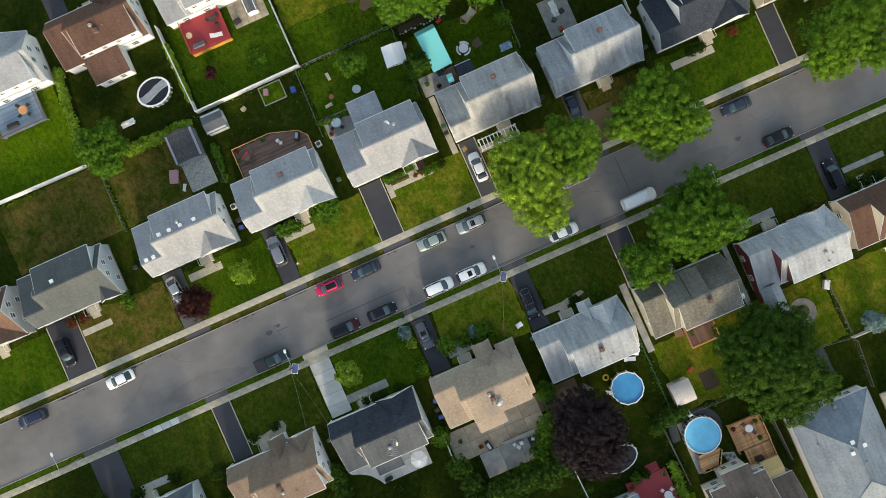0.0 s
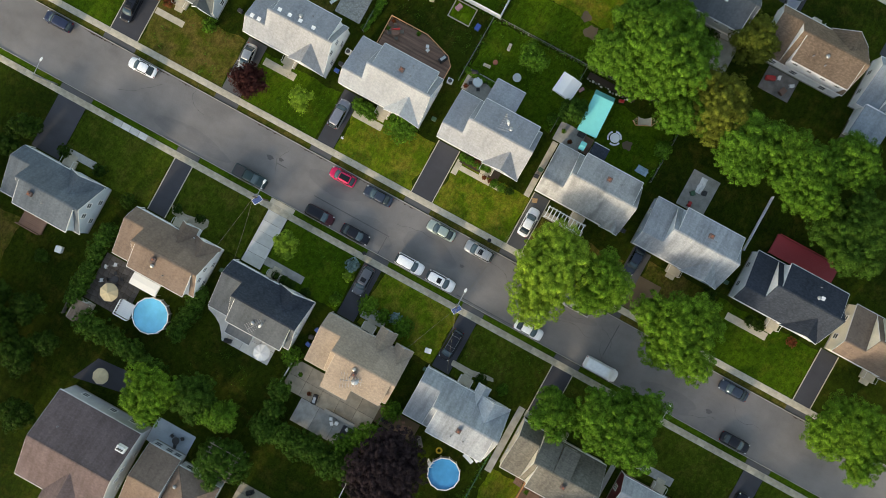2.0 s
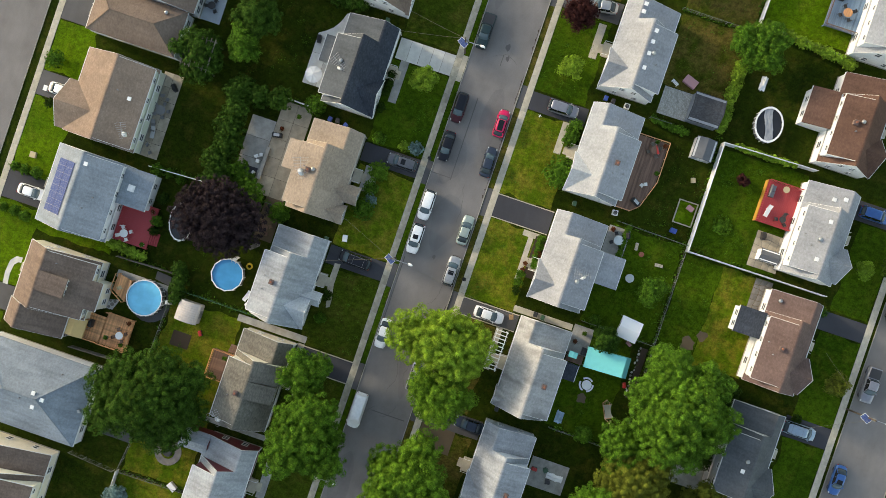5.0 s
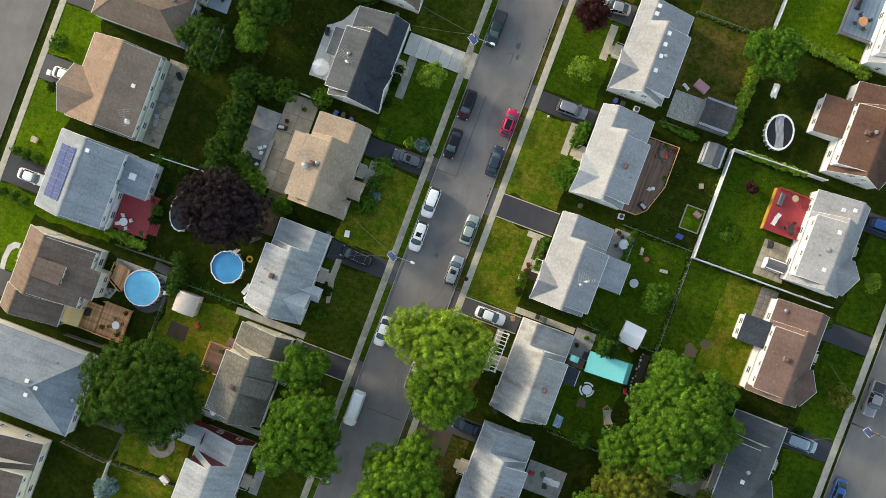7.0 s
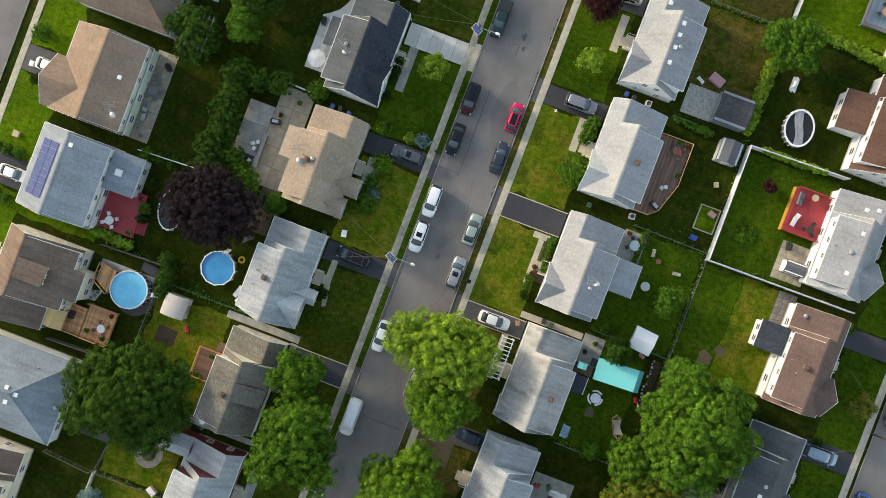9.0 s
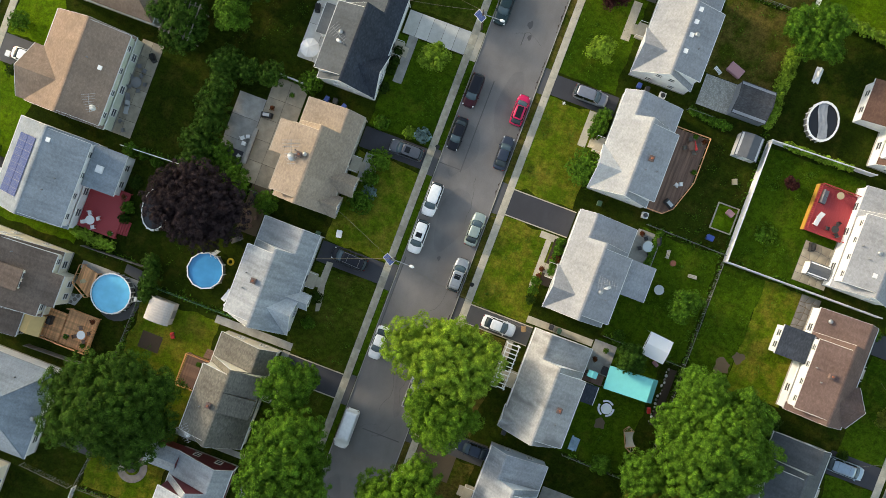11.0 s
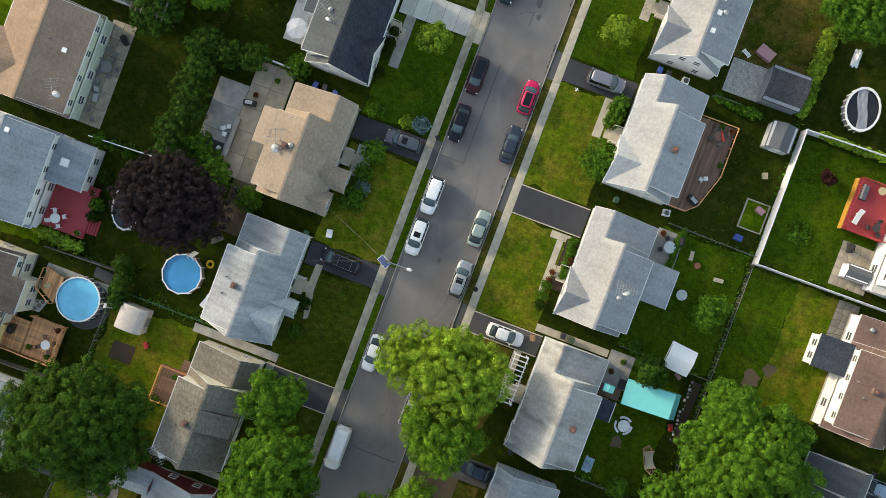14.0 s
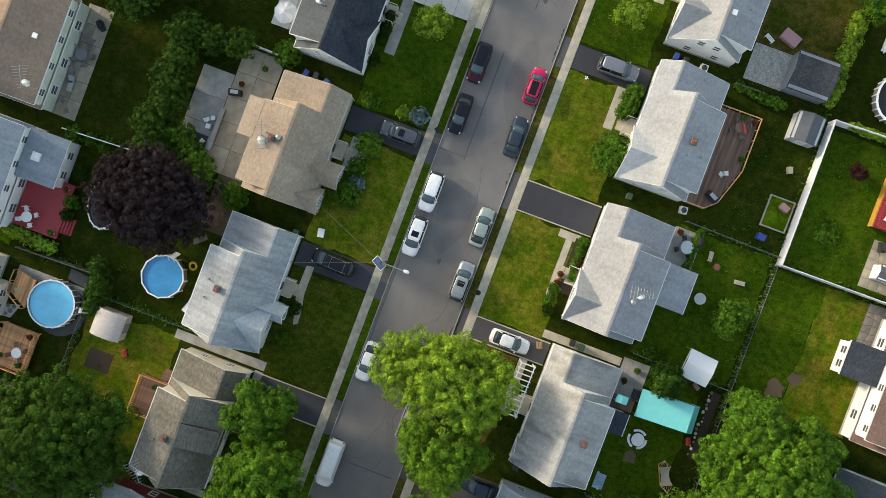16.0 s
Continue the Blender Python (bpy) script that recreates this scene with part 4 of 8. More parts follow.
def hedge(x0, y0, x1, y1, half, h, mat, label, seed, size=0.12, density=3.8):
    n = max(2, int(math.hypot(x1 - x0, y1 - y0) / (half * 1.1)))
    ob = thing("hedge", pose((x0 + x1) / 2, (y0 + y1) / 2, 0), label, "hedge")
    rng = random.Random(seed)
    lobes = []
    for k in range(n + 1):
        t = k / n - 0.5
        q = rng.uniform(0.82, 1.15)
        lobes.append(((x1 - x0) * t + rng.uniform(-.2, .2) * half, (y1 - y0) * t + rng.uniform(-.2, .2) * half, h * 0.5, half * q, half * q, h * 0.5 * rng.uniform(0.85, 1.15)))
    for l in lobes:
        part("stem", tube((l[0], l[1], -0.1), (l[0], l[1], h * 0.5), 0.05, 5), BARK, ob)
    leaves("foliage", mat, ob, lobes, size, density, seed, tuft=0.38)
    return ob


tree(15.6, 6.6, 8.0, 10.5, LEAF_LIME, "broad lime-green street tree hanging over the road", 1,
     lobes=[(0, 0, 6.6, 5.0, 5.0, 3.6), (-0.6, -5.0, 5.6, 4.2, 4.0, 3.0), (-1.2, -1.6, 6.8, 4.4, 4.0, 3.4), (-1.4, 3.7, 6.2, 4.0, 3.6, 3.4), (1.4, 2.2, 6.2, 3.8, 3.8, 3.2), (-3.4, 1.2, 5.8, 3.0, 3.0, 2.6)])
tree(22.2, 8.3, 5.6, 10, LEAF_SPRING, "dense lime-green street tree on the verge", 101)
tree(35.6, 7.6, 7.6, 11, LEAF_SPRING, "broad lime-green street tree beside the driveway", 2)
tree(25.9, -11.8, 4.3, 8.5, LEAF_GREEN, "green tree on a front lawn", 3)
tree(34.8, -8.5, 7.2, 11, LEAF_GREEN, "large green tree beside the sidewalk", 4)
tree(64.5, 6.4, 7.4, 11, LEAF_SPRING, "broad green street tree at the kerb", 5)
tree(13.6, 42.3, 8.7, 13, LEAF_FRESH, "very large green tree behind the back gardens", 6, 0.12)
tree(25.2, 39.4, 6.8, 10, LEAF_OLIVE, "olive-brown tree behind the gardens", 7)
tree(31.2, 36.6, 6.0, 9.5, LEAF_FRESH, "bright green tree behind the gardens", 8)
tree(21.2, 36.6, 4.6, 8.5, LEAF_GREEN, "bright green tree among larger trees", 9)
tree(25.4, 51.2, 4.5, 7, LEAF_OLIVE, "small yellow-green tree by a house", 10)
tree(40.4, 36.5, 6.4, 10, LEAF_GREEN, "green tree behind the gardens", 11)
tree(51.7, 32.5, 7.6, 11, LEAF_DEEP, "dark green tree in a back garden", 12)
tree(7.9, -31.9, 7.0, 9.0, LEAF_PURPLE, "large dark purple-leaved tree", 13, 0.11, tuft=0.36,
     lobes=[(0, 0, 5.4, 5.0, 5.4, 3.9), (-0.6, 3.6, 4.8, 4.1, 3.6, 3.1), (0.2, -3.3, 5.0, 4.3, 3.9, 3.3), (2.1, 0.8, 4.6, 3.7, 4.7, 3.0), (-2.4, -0.8, 4.8, 3.7, 4.7, 3.1)])
tree(36.2, -33.0, 8.6, 12, LEAF_DEEP, "very large dark green tree in a back garden", 14, 0.125, tuft=0.52,
     lobes=[(0, 0, 7.4, 5.2, 5.2, 4.4), (-2.6, 3.2, 6.4, 3.9, 3.6, 3.2), (-4.4, 0.2, 6.2, 3.4, 3.6, 3.0), (2.4, -2.6, 6.8, 4.4, 4.2, 3.6), (5.0, -5.4, 5.4, 3.2, 3.0, 2.8), (1.6, 4.0, 5.8, 3.2, 3.0, 2.8), (-1.6, -4.6, 5.8, 3.6, 3.2, 3.0), (4.4, 0.8, 5.8, 3.0, 3.2, 2.8), (1.0, 6.0, 5.2, 3.4, 3.0, 2.8), (4.6, 4.2, 5.4, 3.4, 3.2, 2.8), (0.6, -7.0, 5.4, 3.0, 2.7, 2.6), (-4.0, 5.2, 5.2, 2.8, 2.8, 2.6), (5.2, 2.0, 5.2, 2.4, 2.6, 2.4)])
tree(-18.6, -37.2, 3.2, 6.0, LEAF_GREEN, "loose green tree in a back garden", 34, density=2.6)
tree(-29.0, -39.2, 5.0, 8, LEAF_SPRING, "bright green tree in a back garden", 15)
tree(-23.4, -36.4, 4.4, 7.0, LEAF_DEEP, "loose green tree in a back garden", 16)
tree(-14.9, -43.2, 4.4, 6.0, LEAF_DEEP, "leafy vine growing over a pergola", 17, 0.140)
tree(-39.3, 10.0, 3.3, 4.6, LEAF_MAROON, "small maroon-leaved tree beside a driveway", 18, 0.116, density=2.2)
tree(-31.4, 11.4, 2.5, 3.2, LEAF_LIME, "small thin light green tree on a lawn", 19, 0.109, density=1.4)
tree(-22.1, -9.7, 2.3, 4.6, LEAF_LIME, "small round yellow-green tree on a lawn", 20, 0.122)
tree(-2.7, 33.5, 2.9, 5, LEAF_GREEN, "small thin tree in a back garden", 21, 0.122, density=1.8)
tree(-42.3, 37.3, 4.8, 6.5, LEAF_GREEN, "dense green tree by a garden fence", 22)
tree(6.5, 29.5, 2.5, 5, LEAF_DEEP, "small dark tree beside a canopy", 23, 0.136)
tree(-18.0, 67.3, 3.6, 7, LEAF_DARK, "dark street tree at the kerb", 24, density=2.2)
tree(-15.9, 63.2, 1.7, 4, LEAF_LIME, "small thin tree on a front lawn", 25, 0.122, density=1.6)
tree(2.2, 64.6, 2.2, 4.5, LEAF_OLIVE, "sparse young tree on a front lawn", 26, 0.122, density=1.2)
tree(-66.7, -13.0, 2.7, 4.5, LEAF_DARK, "round dark tree beside a driveway", 27, 0.140)
tree(54.0, -34.2, 2.2, 4.2, LEAF_BLUE, "small blue-grey spruce beside a fence", 28, 0.136)
tree(21.6, 31.1, 1.6, 3.4, LEAF_GREEN, "young green tree on a back lawn", 29, 0.109)
tree(7.2, 38.8, 4.2, 8, LEAF_FRESH, "green tree at the edge of a tall clump", 32)
tree(8.2, 45.4, 4.0, 8, LEAF_FRESH, "green tree beside a red-brown house", 33)
tree(46.0, 42.0, 5.6, 9, LEAF_GREEN, "green tree behind the gardens", 31)
tree(-23.1, 41.9, 1.2, 2.2, LEAF_MAROON, "small maroon shrub on a fenced lawn", 30, 0.095)
# several of these are added on open shaded lawn to make it darker
for k, (x, y, r, h) in enumerate(((-55.6, -41.5, 4.2, 6.5), (-50.6, -44.0, 3.6, 6), (-67.0, -38.0, 5.0, 8), (-71.0, -22.3, 3.8, 6), (-66.5, -28.5, 2.0, 3.4), (-68.0, -16.9, 2.3, 4), (-55.3, -29.6, 1.5, 2), (-72.5, -35.0, 4.0, 7), (-68.5, -33.0, 2.4, 4), (-58.5, -38.0, 3.4, 5), (-53.0, -37.0, 3.0, 5), (-61.0, -41.5, 4.0, 7), (-70.0, -42.0, 5.0, 8), (-64.5, -33.0, 2.0, 3), (-47.5, -40.5, 2.6, 5), (-46.0, -52.0, 3.2, 6), (-58.0, -50.0, 4.4, 8), (-51.0, -56.0, 4.0, 7), (-76.0, -30.0, 5.5, 9))):
    tree(x, y, r, h, LEAF_DARK, "dark green tree, some added to darken a shady back garden", 200 + k)


# ---- bushes and hedges ----
hedge(-12.2, -29.8, -12.0, -35.4, 1.9, 3.8, LEAF_DEEP, "tall dark green hedge round a patio", 50)
hedge(-11.0, -36.0, 2.0, -35.2, 2.2, 4.2, LEAF_DEEP, "tall green hedge along a patio", 51)
hedge(0.6, -33.0, 3.4, -29.0, 1.7, 2.8, LEAF_GREEN, "rounded green hedge beside a patio", 52)
hedge(-48.0, -21.0, -47.6, -33.0, 1.3, 2.6, LEAF_DEEP, "narrow dark green hedge between two gardens", 53)
hedge(-43.8, -35.2, -31.0, -36.4, 1.9, 3.2, LEAF_DEEP, "dense green hedge behind a swimming pool", 54)
hedge(-30.6, -22.6, -31.0, -30.0, 1.5, 2.6, LEAF_DEEP, "green hedge beside a swimming pool", 55)
hedge(-45.4, 52.0, -46.8, 40.5, 0.8, 1.4, LEAF_LIME, "low clipped hedge between back gardens", 56)
hedge(-39.9, 36.0, -29.6, 36.2, 0.9, 1.6, LEAF_LIME, "loose green shrubs along a garden edge", 57)
hedge(-27.9, 48.6, -27.9, 39.6, 0.5, 1.5, LEAF_LIME, "green climbers along a white fence", 58)
hedge(17.3, -48.4, 17.8, -43.0, 0.8, 1.3, LEAF_LIME, "low green hedge beside a red deck", 59)
hedge(17.6, -36.2, 22.0, -35.2, 1.2, 2.6, LEAF_DEEP, "green shrubs along a fence", 60)
hedge(19.5, 49.5, 8.5, 50.5, 1.4, 2.6, LEAF_DARK, "dark shrubs behind a grey house", 61)
hedge(-5.8, 27.6, -11.0, 27.9, 0.45, 0.9, LEAF_GREEN, "low vegetable plants along a fence", 62)
hedge(-28.0, 25.9, -27.4, 31.2, 0.6, 1.0, LEAF_GREEN, "loose garden plants beside a shed", 63)
bush(-15.3, 15.0, 2.6, 3.4, LEAF_FRESH, "large round green bush in front of a house", 100)
bush(-20.6, 14.6, 1.0, 1.3, LEAF_FRESH, "clipped green bush beside a front walk", 101)
bush(-22.2, 14.6, 1.0, 1.3, LEAF_FRESH, "clipped green bush beside a front walk", 102)
bush(-6.6, -11.8, 1.6, 1.9, LEAF_SPRING, "round clipped bright green bush", 103)
bush(-0.4, -12.2, 1.8, 2.0, LEAF_GREEN, "loose green bush on a lawn", 104)
bush(-3.8, -12.2, 1.2, 1.5, LEAF_GREEN, "loose green bush beside a front walk", 105)
bush(-2.0, -11.6, 1.0, 1.1, LEAF_BLUE, "blue-green bush on a lawn", 106)
bush(-11.9, -7.4, 1.15, 1.2, LEAF_BLUE, "round blue-grey bush beside a sidewalk", 107)
bush(-11.7, -9.2, 0.95, 1.0, LEAF_LIME, "small round green bush", 108)
bush(-11.6, -13.4, 1.05, 1.1, LEAF_GREEN, "small round dark green bush", 109)
bush(4.2, -44.7, 1.0, 2.0, LEAF_GREEN, "round garden shrub beside a white fence", 110)
bush(4.1, -42.9, 0.8, 1.5, LEAF_GREEN, "round garden shrub beside a white fence", 111)
bush(4.4, -40.9, 0.8, 1.5, LEAF_GREEN, "round garden shrub beside a white fence", 112)
bush(8.1, -42.5, 0.9, 1.6, LEAF_DARK, "round shrub beside a red deck", 113)
bush(11.8, -42.3, 0.9, 1.6, LEAF_GREEN, "round shrub beside a red deck", 114)
bush(13.4, -42.4, 0.8, 1.4, LEAF_DARK, "round shrub beside a red deck", 115)
for k, (x, y) in enumerate(((10.7, -66.4), (10.8, -64.8), (10.7, -62.8), (17.4, -66.1), (17.4, -64.2), (17.7, -62.4))):
    bush(x, y, 0.75 + 0.08 * (k % 3), 1.7, LEAF_GREEN, "clipped round bush beside a driveway", 1160 + k)
bush(-7.2, -65.6, 1.4, 2.4, LEAF_GREEN, "leafy bush near a sidewalk", 120)
bush(-0.4, -64.6, 0.8, 1.2, LEAF_DARK, "small bush near a sidewalk", 121)
bush(1.4, 14.2, 0.7, 1.0, LEAF_GREEN, "small round bush under a window", 122)
bush(2.7, 14.2, 0.7, 1.0, LEAF_GREEN, "small round bush under a window", 123)
bush(4.0, 14.4, 0.7, 1.0, LEAF_DARK, "small round bush under a window", 124)
bush(-59.4, 15.2, 0.9, 1.1, LEAF_FLOWER, "red flowering bush before a house", 125)
bush(-57.2, 15.0, 0.9, 1.1, LEAF_FLOWER, "red flowering bush before a house", 126)
bush(-49.6, 14.8, 1.2, 1.6, LEAF_GREEN, "green bush at a house corner", 127)
bush(-4.9, 15.6, 0.6, 0.8, LEAF_GREEN, "planter shrub before a house", 128)
bush(-3.6, 15.8, 0.6, 0.8, LEAF_GREEN, "planter shrub before a house", 129)
bush(-2.4, 15.8, 0.6, 0.8, LEAF_FLOWER, "planter shrub before a house", 130)
bush(-21.6, -14.75, 0.7, 1.1, LEAF_DARK, "dark clipped bush before a house", 131)
bush(-20.2, -14.75, 0.7, 1.1, LEAF_DARK, "dark clipped bush before a house", 132)
bush(-18.8, -14.75, 0.7, 1.1, LEAF_DARK, "dark clipped bush before a house", 133)
bush(-16.2, -14.75, 0.8, 1.2, LEAF_DARK, "dark clipped bush before a house", 134)
bush(-13.3, -24.3, 1.7, 2.2, LEAF_GREEN, "leafy green bush at a house corner", 135)
bush(4.4, -24.4, 1.7, 2.4, LEAF_GREEN, "leafy green bush at a house corner", 136)
bush(14.2, -13.4, 0.9, 1.0, LEAF_DARK, "garden plants before a house", 137)
bush(18.0, -13.2, 0.9, 1.0, LEAF_GREEN, "garden plants before a house", 138)
bush(60.6, -14.5, 1.0, 1.4, LEAF_DARK, "clipped dark bush before a house", 139)
bush(62.4, -14.5, 1.0, 1.4, LEAF_DARK, "clipped dark bush before a house", 140)
bush(64.4, -14.5, 1.0, 1.4, LEAF_DARK, "clipped dark bush before a house", 141)
bush(-54.0, -13.6, 1.1, 1.5, LEAF_DARK, "dark bush before a house", 142)
bush(-60.4, -13.4, 1.1, 1.5, LEAF_DARK, "dark bush before a house", 143)
bush(-47.6, -15.6, 1.2, 2.0, LEAF_DARK, "dark bush beside a house", 144)
bush(-36.4, -12.6, 0.8, 1.0, LEAF_DARK, "dark bush before a house", 145)
bush(-40.2, -13.0, 0.8, 1.0, LEAF_DARK, "dark bush before a house", 146)
bush(53.6, -14.2, 0.7, 1.1, LEAF_OLIVE, "small yellow-green bush on a lawn", 147)
bush(-15.7, 41.5, 1.6, 0.25, LEAF_SPRING, "patch of low weeds on a lawn", 148)
bush(4.6, 27.4, 0.9, 1.2, LEAF_GREEN, "small bush beside a house", 150)
bush(33.0, -22.8, 1.0, 1.2, LEAF_GREEN, "small bush beside a deck", 151)
bush(38.6, 15.0, 1.2, 1.6, LEAF_DARK, "dark bush beside a house", 152)
bush(46.2, 14.6, 0.9, 1.1, LEAF_DARK, "dark bush before a house", 153)
bush(47.8, 14.6, 0.9, 1.1, LEAF_DARK, "dark bush before a house", 154)
bush(53.4, 14.8, 0.8, 1.0, LEAF_FLOWER, "red flowering bush before a house", 155)
bush(-8.0, 60.0, 0.8, 1.2, LEAF_GREEN, "small bush before a house", 156)
bush(9.0, 61.6, 0.8, 1.0, LEAF_DARK, "small bush before a house", 157)
bush(-31.0, -64.5, 1.4, 1.9, LEAF_DARK, "dark bush before a house", 158)
bush(-26.0, -62.6, 1.1, 1.4, LEAF_DARK, "dark bush before a house", 159)

hedge(-4.7, 15.4, -0.6, 15.7, 0.55, 0.9, LEAF_GREEN, "green planter shrubs before a house", 64)
hedge(-21.0, 15.0, -23.0, 15.0, 0.9, 1.5, LEAF_FRESH, "clipped green shrubs beside a front walk", 65)

# ---- lawns ----
def lawn(x0, y0, x1, y1, mat, label, z=0.014):
    """A mown patch of its own tint, with an uneven border."""
    rng = random.Random(int(x0 * 31 + y0 * 17))
    pts = []
    for (xa, ya), (xb, yb) in zip(rect(x0, y0, x1, y1), rect(x0, y0, x1, y1)[1:] + [(x0, y0)]):
        n = max(2, int(math.hypot(xb - xa, yb - ya) / 0.7))
        soft = 0.0 if 6.0 < abs(ya) < 7.5 and abs(ya - yb) < 0.1 else 1.0
        ox, oy = rng.uniform(0, 90), rng.uniform(0, 90)
        for k in range(n):
            x, y = xa + (xb - xa) * k / n, ya + (yb - ya) * k / n
            w = (noise.noise((ox + x * 0.35, oy + y * 0.35, 0)) * 0.55 + noise.noise((ox + x * 1.3, oy + y * 1.3, 3)) * 0.22) * soft
            pts.append((x + w * (abs(yb - ya) > 0.1), y + w * (abs(xb - xa) > 0.1)))
    return flat("lawn", pts, z, mat, label, "lawn", 0.03)


lawn(-58.7, 7.04, -43.7, 15.4, GRASS_DRY, "dry yellow-brown front lawn")
lawn(-40.0, 7.04, -26.5, 15.3, GRASS_LUSH, "green front lawn with yellow patches")
lawn(-23.2, 7.04, -9.6, 15.4, GRASS_YELLOW, "yellowing patchy front lawn")
lawn(-5.5, 7.04, 7.4, 15.0, GRASS_YELLOW, "yellow-green sunny front lawn")
lawn(40.6, 7.04, 57.8, 15.6, GRASS_LUSH, "green front lawn")
lawn(-76.0, 7.04, -63.9, 15.4, GRASS_LUSH, "green front lawn")
lawn(10.5, 7.04, 25.0, 13.3, GRASS_DRY, "dry lawn under street trees")
lawn(28.4, 7.04, 40.3, 15.4, GRASS_DRY, "dry lawn under street trees")
lawn(-64.0, 25.2, -45.8, 36.5, GRASS_DRY, "dry brownish back lawn")
lawn(-45.2, 25.2, -34.0, 36.2, GRASS_DRY, "dry brownish back lawn")
lawn(-62.9, 37.3, -47.2, 51.0, GRASS_BRIGHT, "bright yellow-green back lawn")
lawn(-45.6, 37.0, -28.2, 51.0, GRASS, "green back lawn")
lawn(-27.3, 37.6, -10.5, 51.6, GRASS_LUSH, "lush green fenced back lawn")
lawn(-9.8, 43.6, 6.0, 51.2, GRASS_YELLOW, "yellowing half of a back lawn")
lawn(-9.8, 37.6, 6.0, 43.7, GRASS_LUSH, "green half of a back lawn", 0.019)
lawn(-10.7, 25.2, 5.0, 36.9, GRASS_LUSH, "lush green back lawn")
lawn(5.6, 25.2, 22.3, 34.4, GRASS_LUSH, "lush green back lawn")
lawn(22.4, -36.2, 38.3, -24.8, GRASS_YELLOW, "yellowing back lawn")
lawn(39.4, -35.4, 50.6, -24.8, GRASS_YELLOW, "yellowing back lawn")
lawn(51.3, -35.5, 72.0, -25.0, GRASS_YELLOW, "yellow-green back lawn")
lawn(-65.6, -35.0, -61.6, -26.4, GRASS_DRY, "shady brownish strip of back lawn")
lawn(-27.6, -67.5, -19.1, -58.0, GRASS_BRIGHT, "bright green front lawn")
lawn(-13.5, -67.5, -5.3, -61.0, GRASS_BRIGHT, "bright green front lawn")
lawn(-0.9, -67.5, 11.3, -60.8, GRASS_BRIGHT, "bright green front lawn")
lawn(16.2, -67.5, 28.8, -60.6, GRASS_BRIGHT, "bright green front lawn")
lawn(33.2, -67.5, 48.0, -61.4, GRASS_BRIGHT, "bright green front lawn")
lawn(17.0, -60.4, 19.4, -48.0, GRASS_BRIGHT, "bright green side lawn")
lawn(-5.2, 61.0, 8.6, 67.4, GRASS_LUSH, "green front lawn")
lawn(-22.9, 61.4, -8.5, 67.4, GRASS_LUSH, "green front lawn")
lawn(12.3, 61.0, 26.3, 67.4, GRASS_LUSH, "green front lawn")

lawn(-27.6, -36.2, -13.2, -22.6, GRASS, "plain green back lawn behind a terrace")
lawn(9.7, -15.2, 22.8, -6.14, GRASS_DULL, "green front lawn")
lawn(40.6, -15.2, 56.5, -6.14, GRASS_DULL, "dull green front lawn")
lawn(60.2, -15.2, 76.0, -6.14, GRASS_DULL, "dull green front lawn")
lawn(26.7, -15.2, 40.2, -6.14, GRASS_DULL, "green front lawn under a tree")
lawn(-41.3, -15.2, -28.1, -6.14, GRASS_DULL, "green front lawn")
flat("verge", rect(-84, -5.04, 84, -4.24), 0.016, GRASS_LUSH, "narrow green grass verge along the kerb", "verge")
flat("verge", rect(-84, 5.2, 84, 6.0), 0.016, GRASS_DRY, "narrow dry grass verge along the kerb", "verge")
lawn(-7.1, -15.2, 6.3, -6.14, GRASS_YELLOW, "yellow-green front lawn beside clipped bushes")
lawn(-24.2, -15.2, -10.8, -6.14, GRASS_LUSH, "green front lawn with a small tree")
lawn(-60.8, -15.2, -44.9, -6.14, GRASS_DULL, "green front lawn beside a driveway")

# ---- driveways, walks, patios ----
def driveway(name, x0, x1, y0, y1, mat, label, edging=False):
    flat(name, rect(x0, min(y0, y1), x1, max(y0, y1)), 0.035, mat, label, "driveway")
    if edging:
        for k, xe in enumerate((x0, x1)):
            tagged(mesh_object("trim", box(xe - 0.07, min(y0, y1), -0.1, xe + 0.07, max(y0, y1), 0.07, 0.01), CONCRETE), "pale concrete edging of a driveway", "edging", kind="structure")


BLACKTOP, WORN = "smooth dark asphalt driveway", "worn grey asphalt driveway"
for x0, x1, mat, lab, edge in ((-63.7, -58.8, DRIVE, BLACKTOP, True), (-43.5, -40.2, DRIVE_OLD, WORN, False), (-26.3, -23.4, DRIVE, BLACKTOP, False), (-9.4, -5.7, DRIVE, BLACKTOP, True),
                               (7.6, 10.3, DRIVE_OLD, WORN, True), (25.2, 28.2, DRIVE_OLD, WORN, False), (58.0, 61.0, DRIVE, BLACKTOP, True)):
    driveway("driveway", x0, x1, 7.07, 16.2, mat, lab, edge)
    flat("driveway_apron", rect(x0 - 0.4, 5.19, x1 + 0.4, 6.02), 0.035, DRIVE_OLD if mat is DRIVE else mat, "worn asphalt apron between sidewalk and kerb", "driveway")
for x0, x1, mat, lab, edge in ((-65.9, -61.0, DRIVE, BLACKTOP, False), (-44.7, -41.6, DRIVE, BLACKTOP, True), (-10.5, -7.5, DRIVE, BLACKTOP, False),
                               (6.5, 9.5, DRIVE, BLACKTOP, False), (23.0, 26.5, DRIVE, BLACKTOP, True), (56.7, 60.0, DRIVE, BLACKTOP, False)):
    driveway("driveway", x0, x1, -6.13, -15.3, mat, lab, edge)
    flat("driveway_apron", rect(x0 - 0.4, -5.08, x1 + 0.4, -4.25), 0.035, DRIVE_OLD if mat is DRIVE else mat, "worn apron between sidewalk and kerb", "driveway")
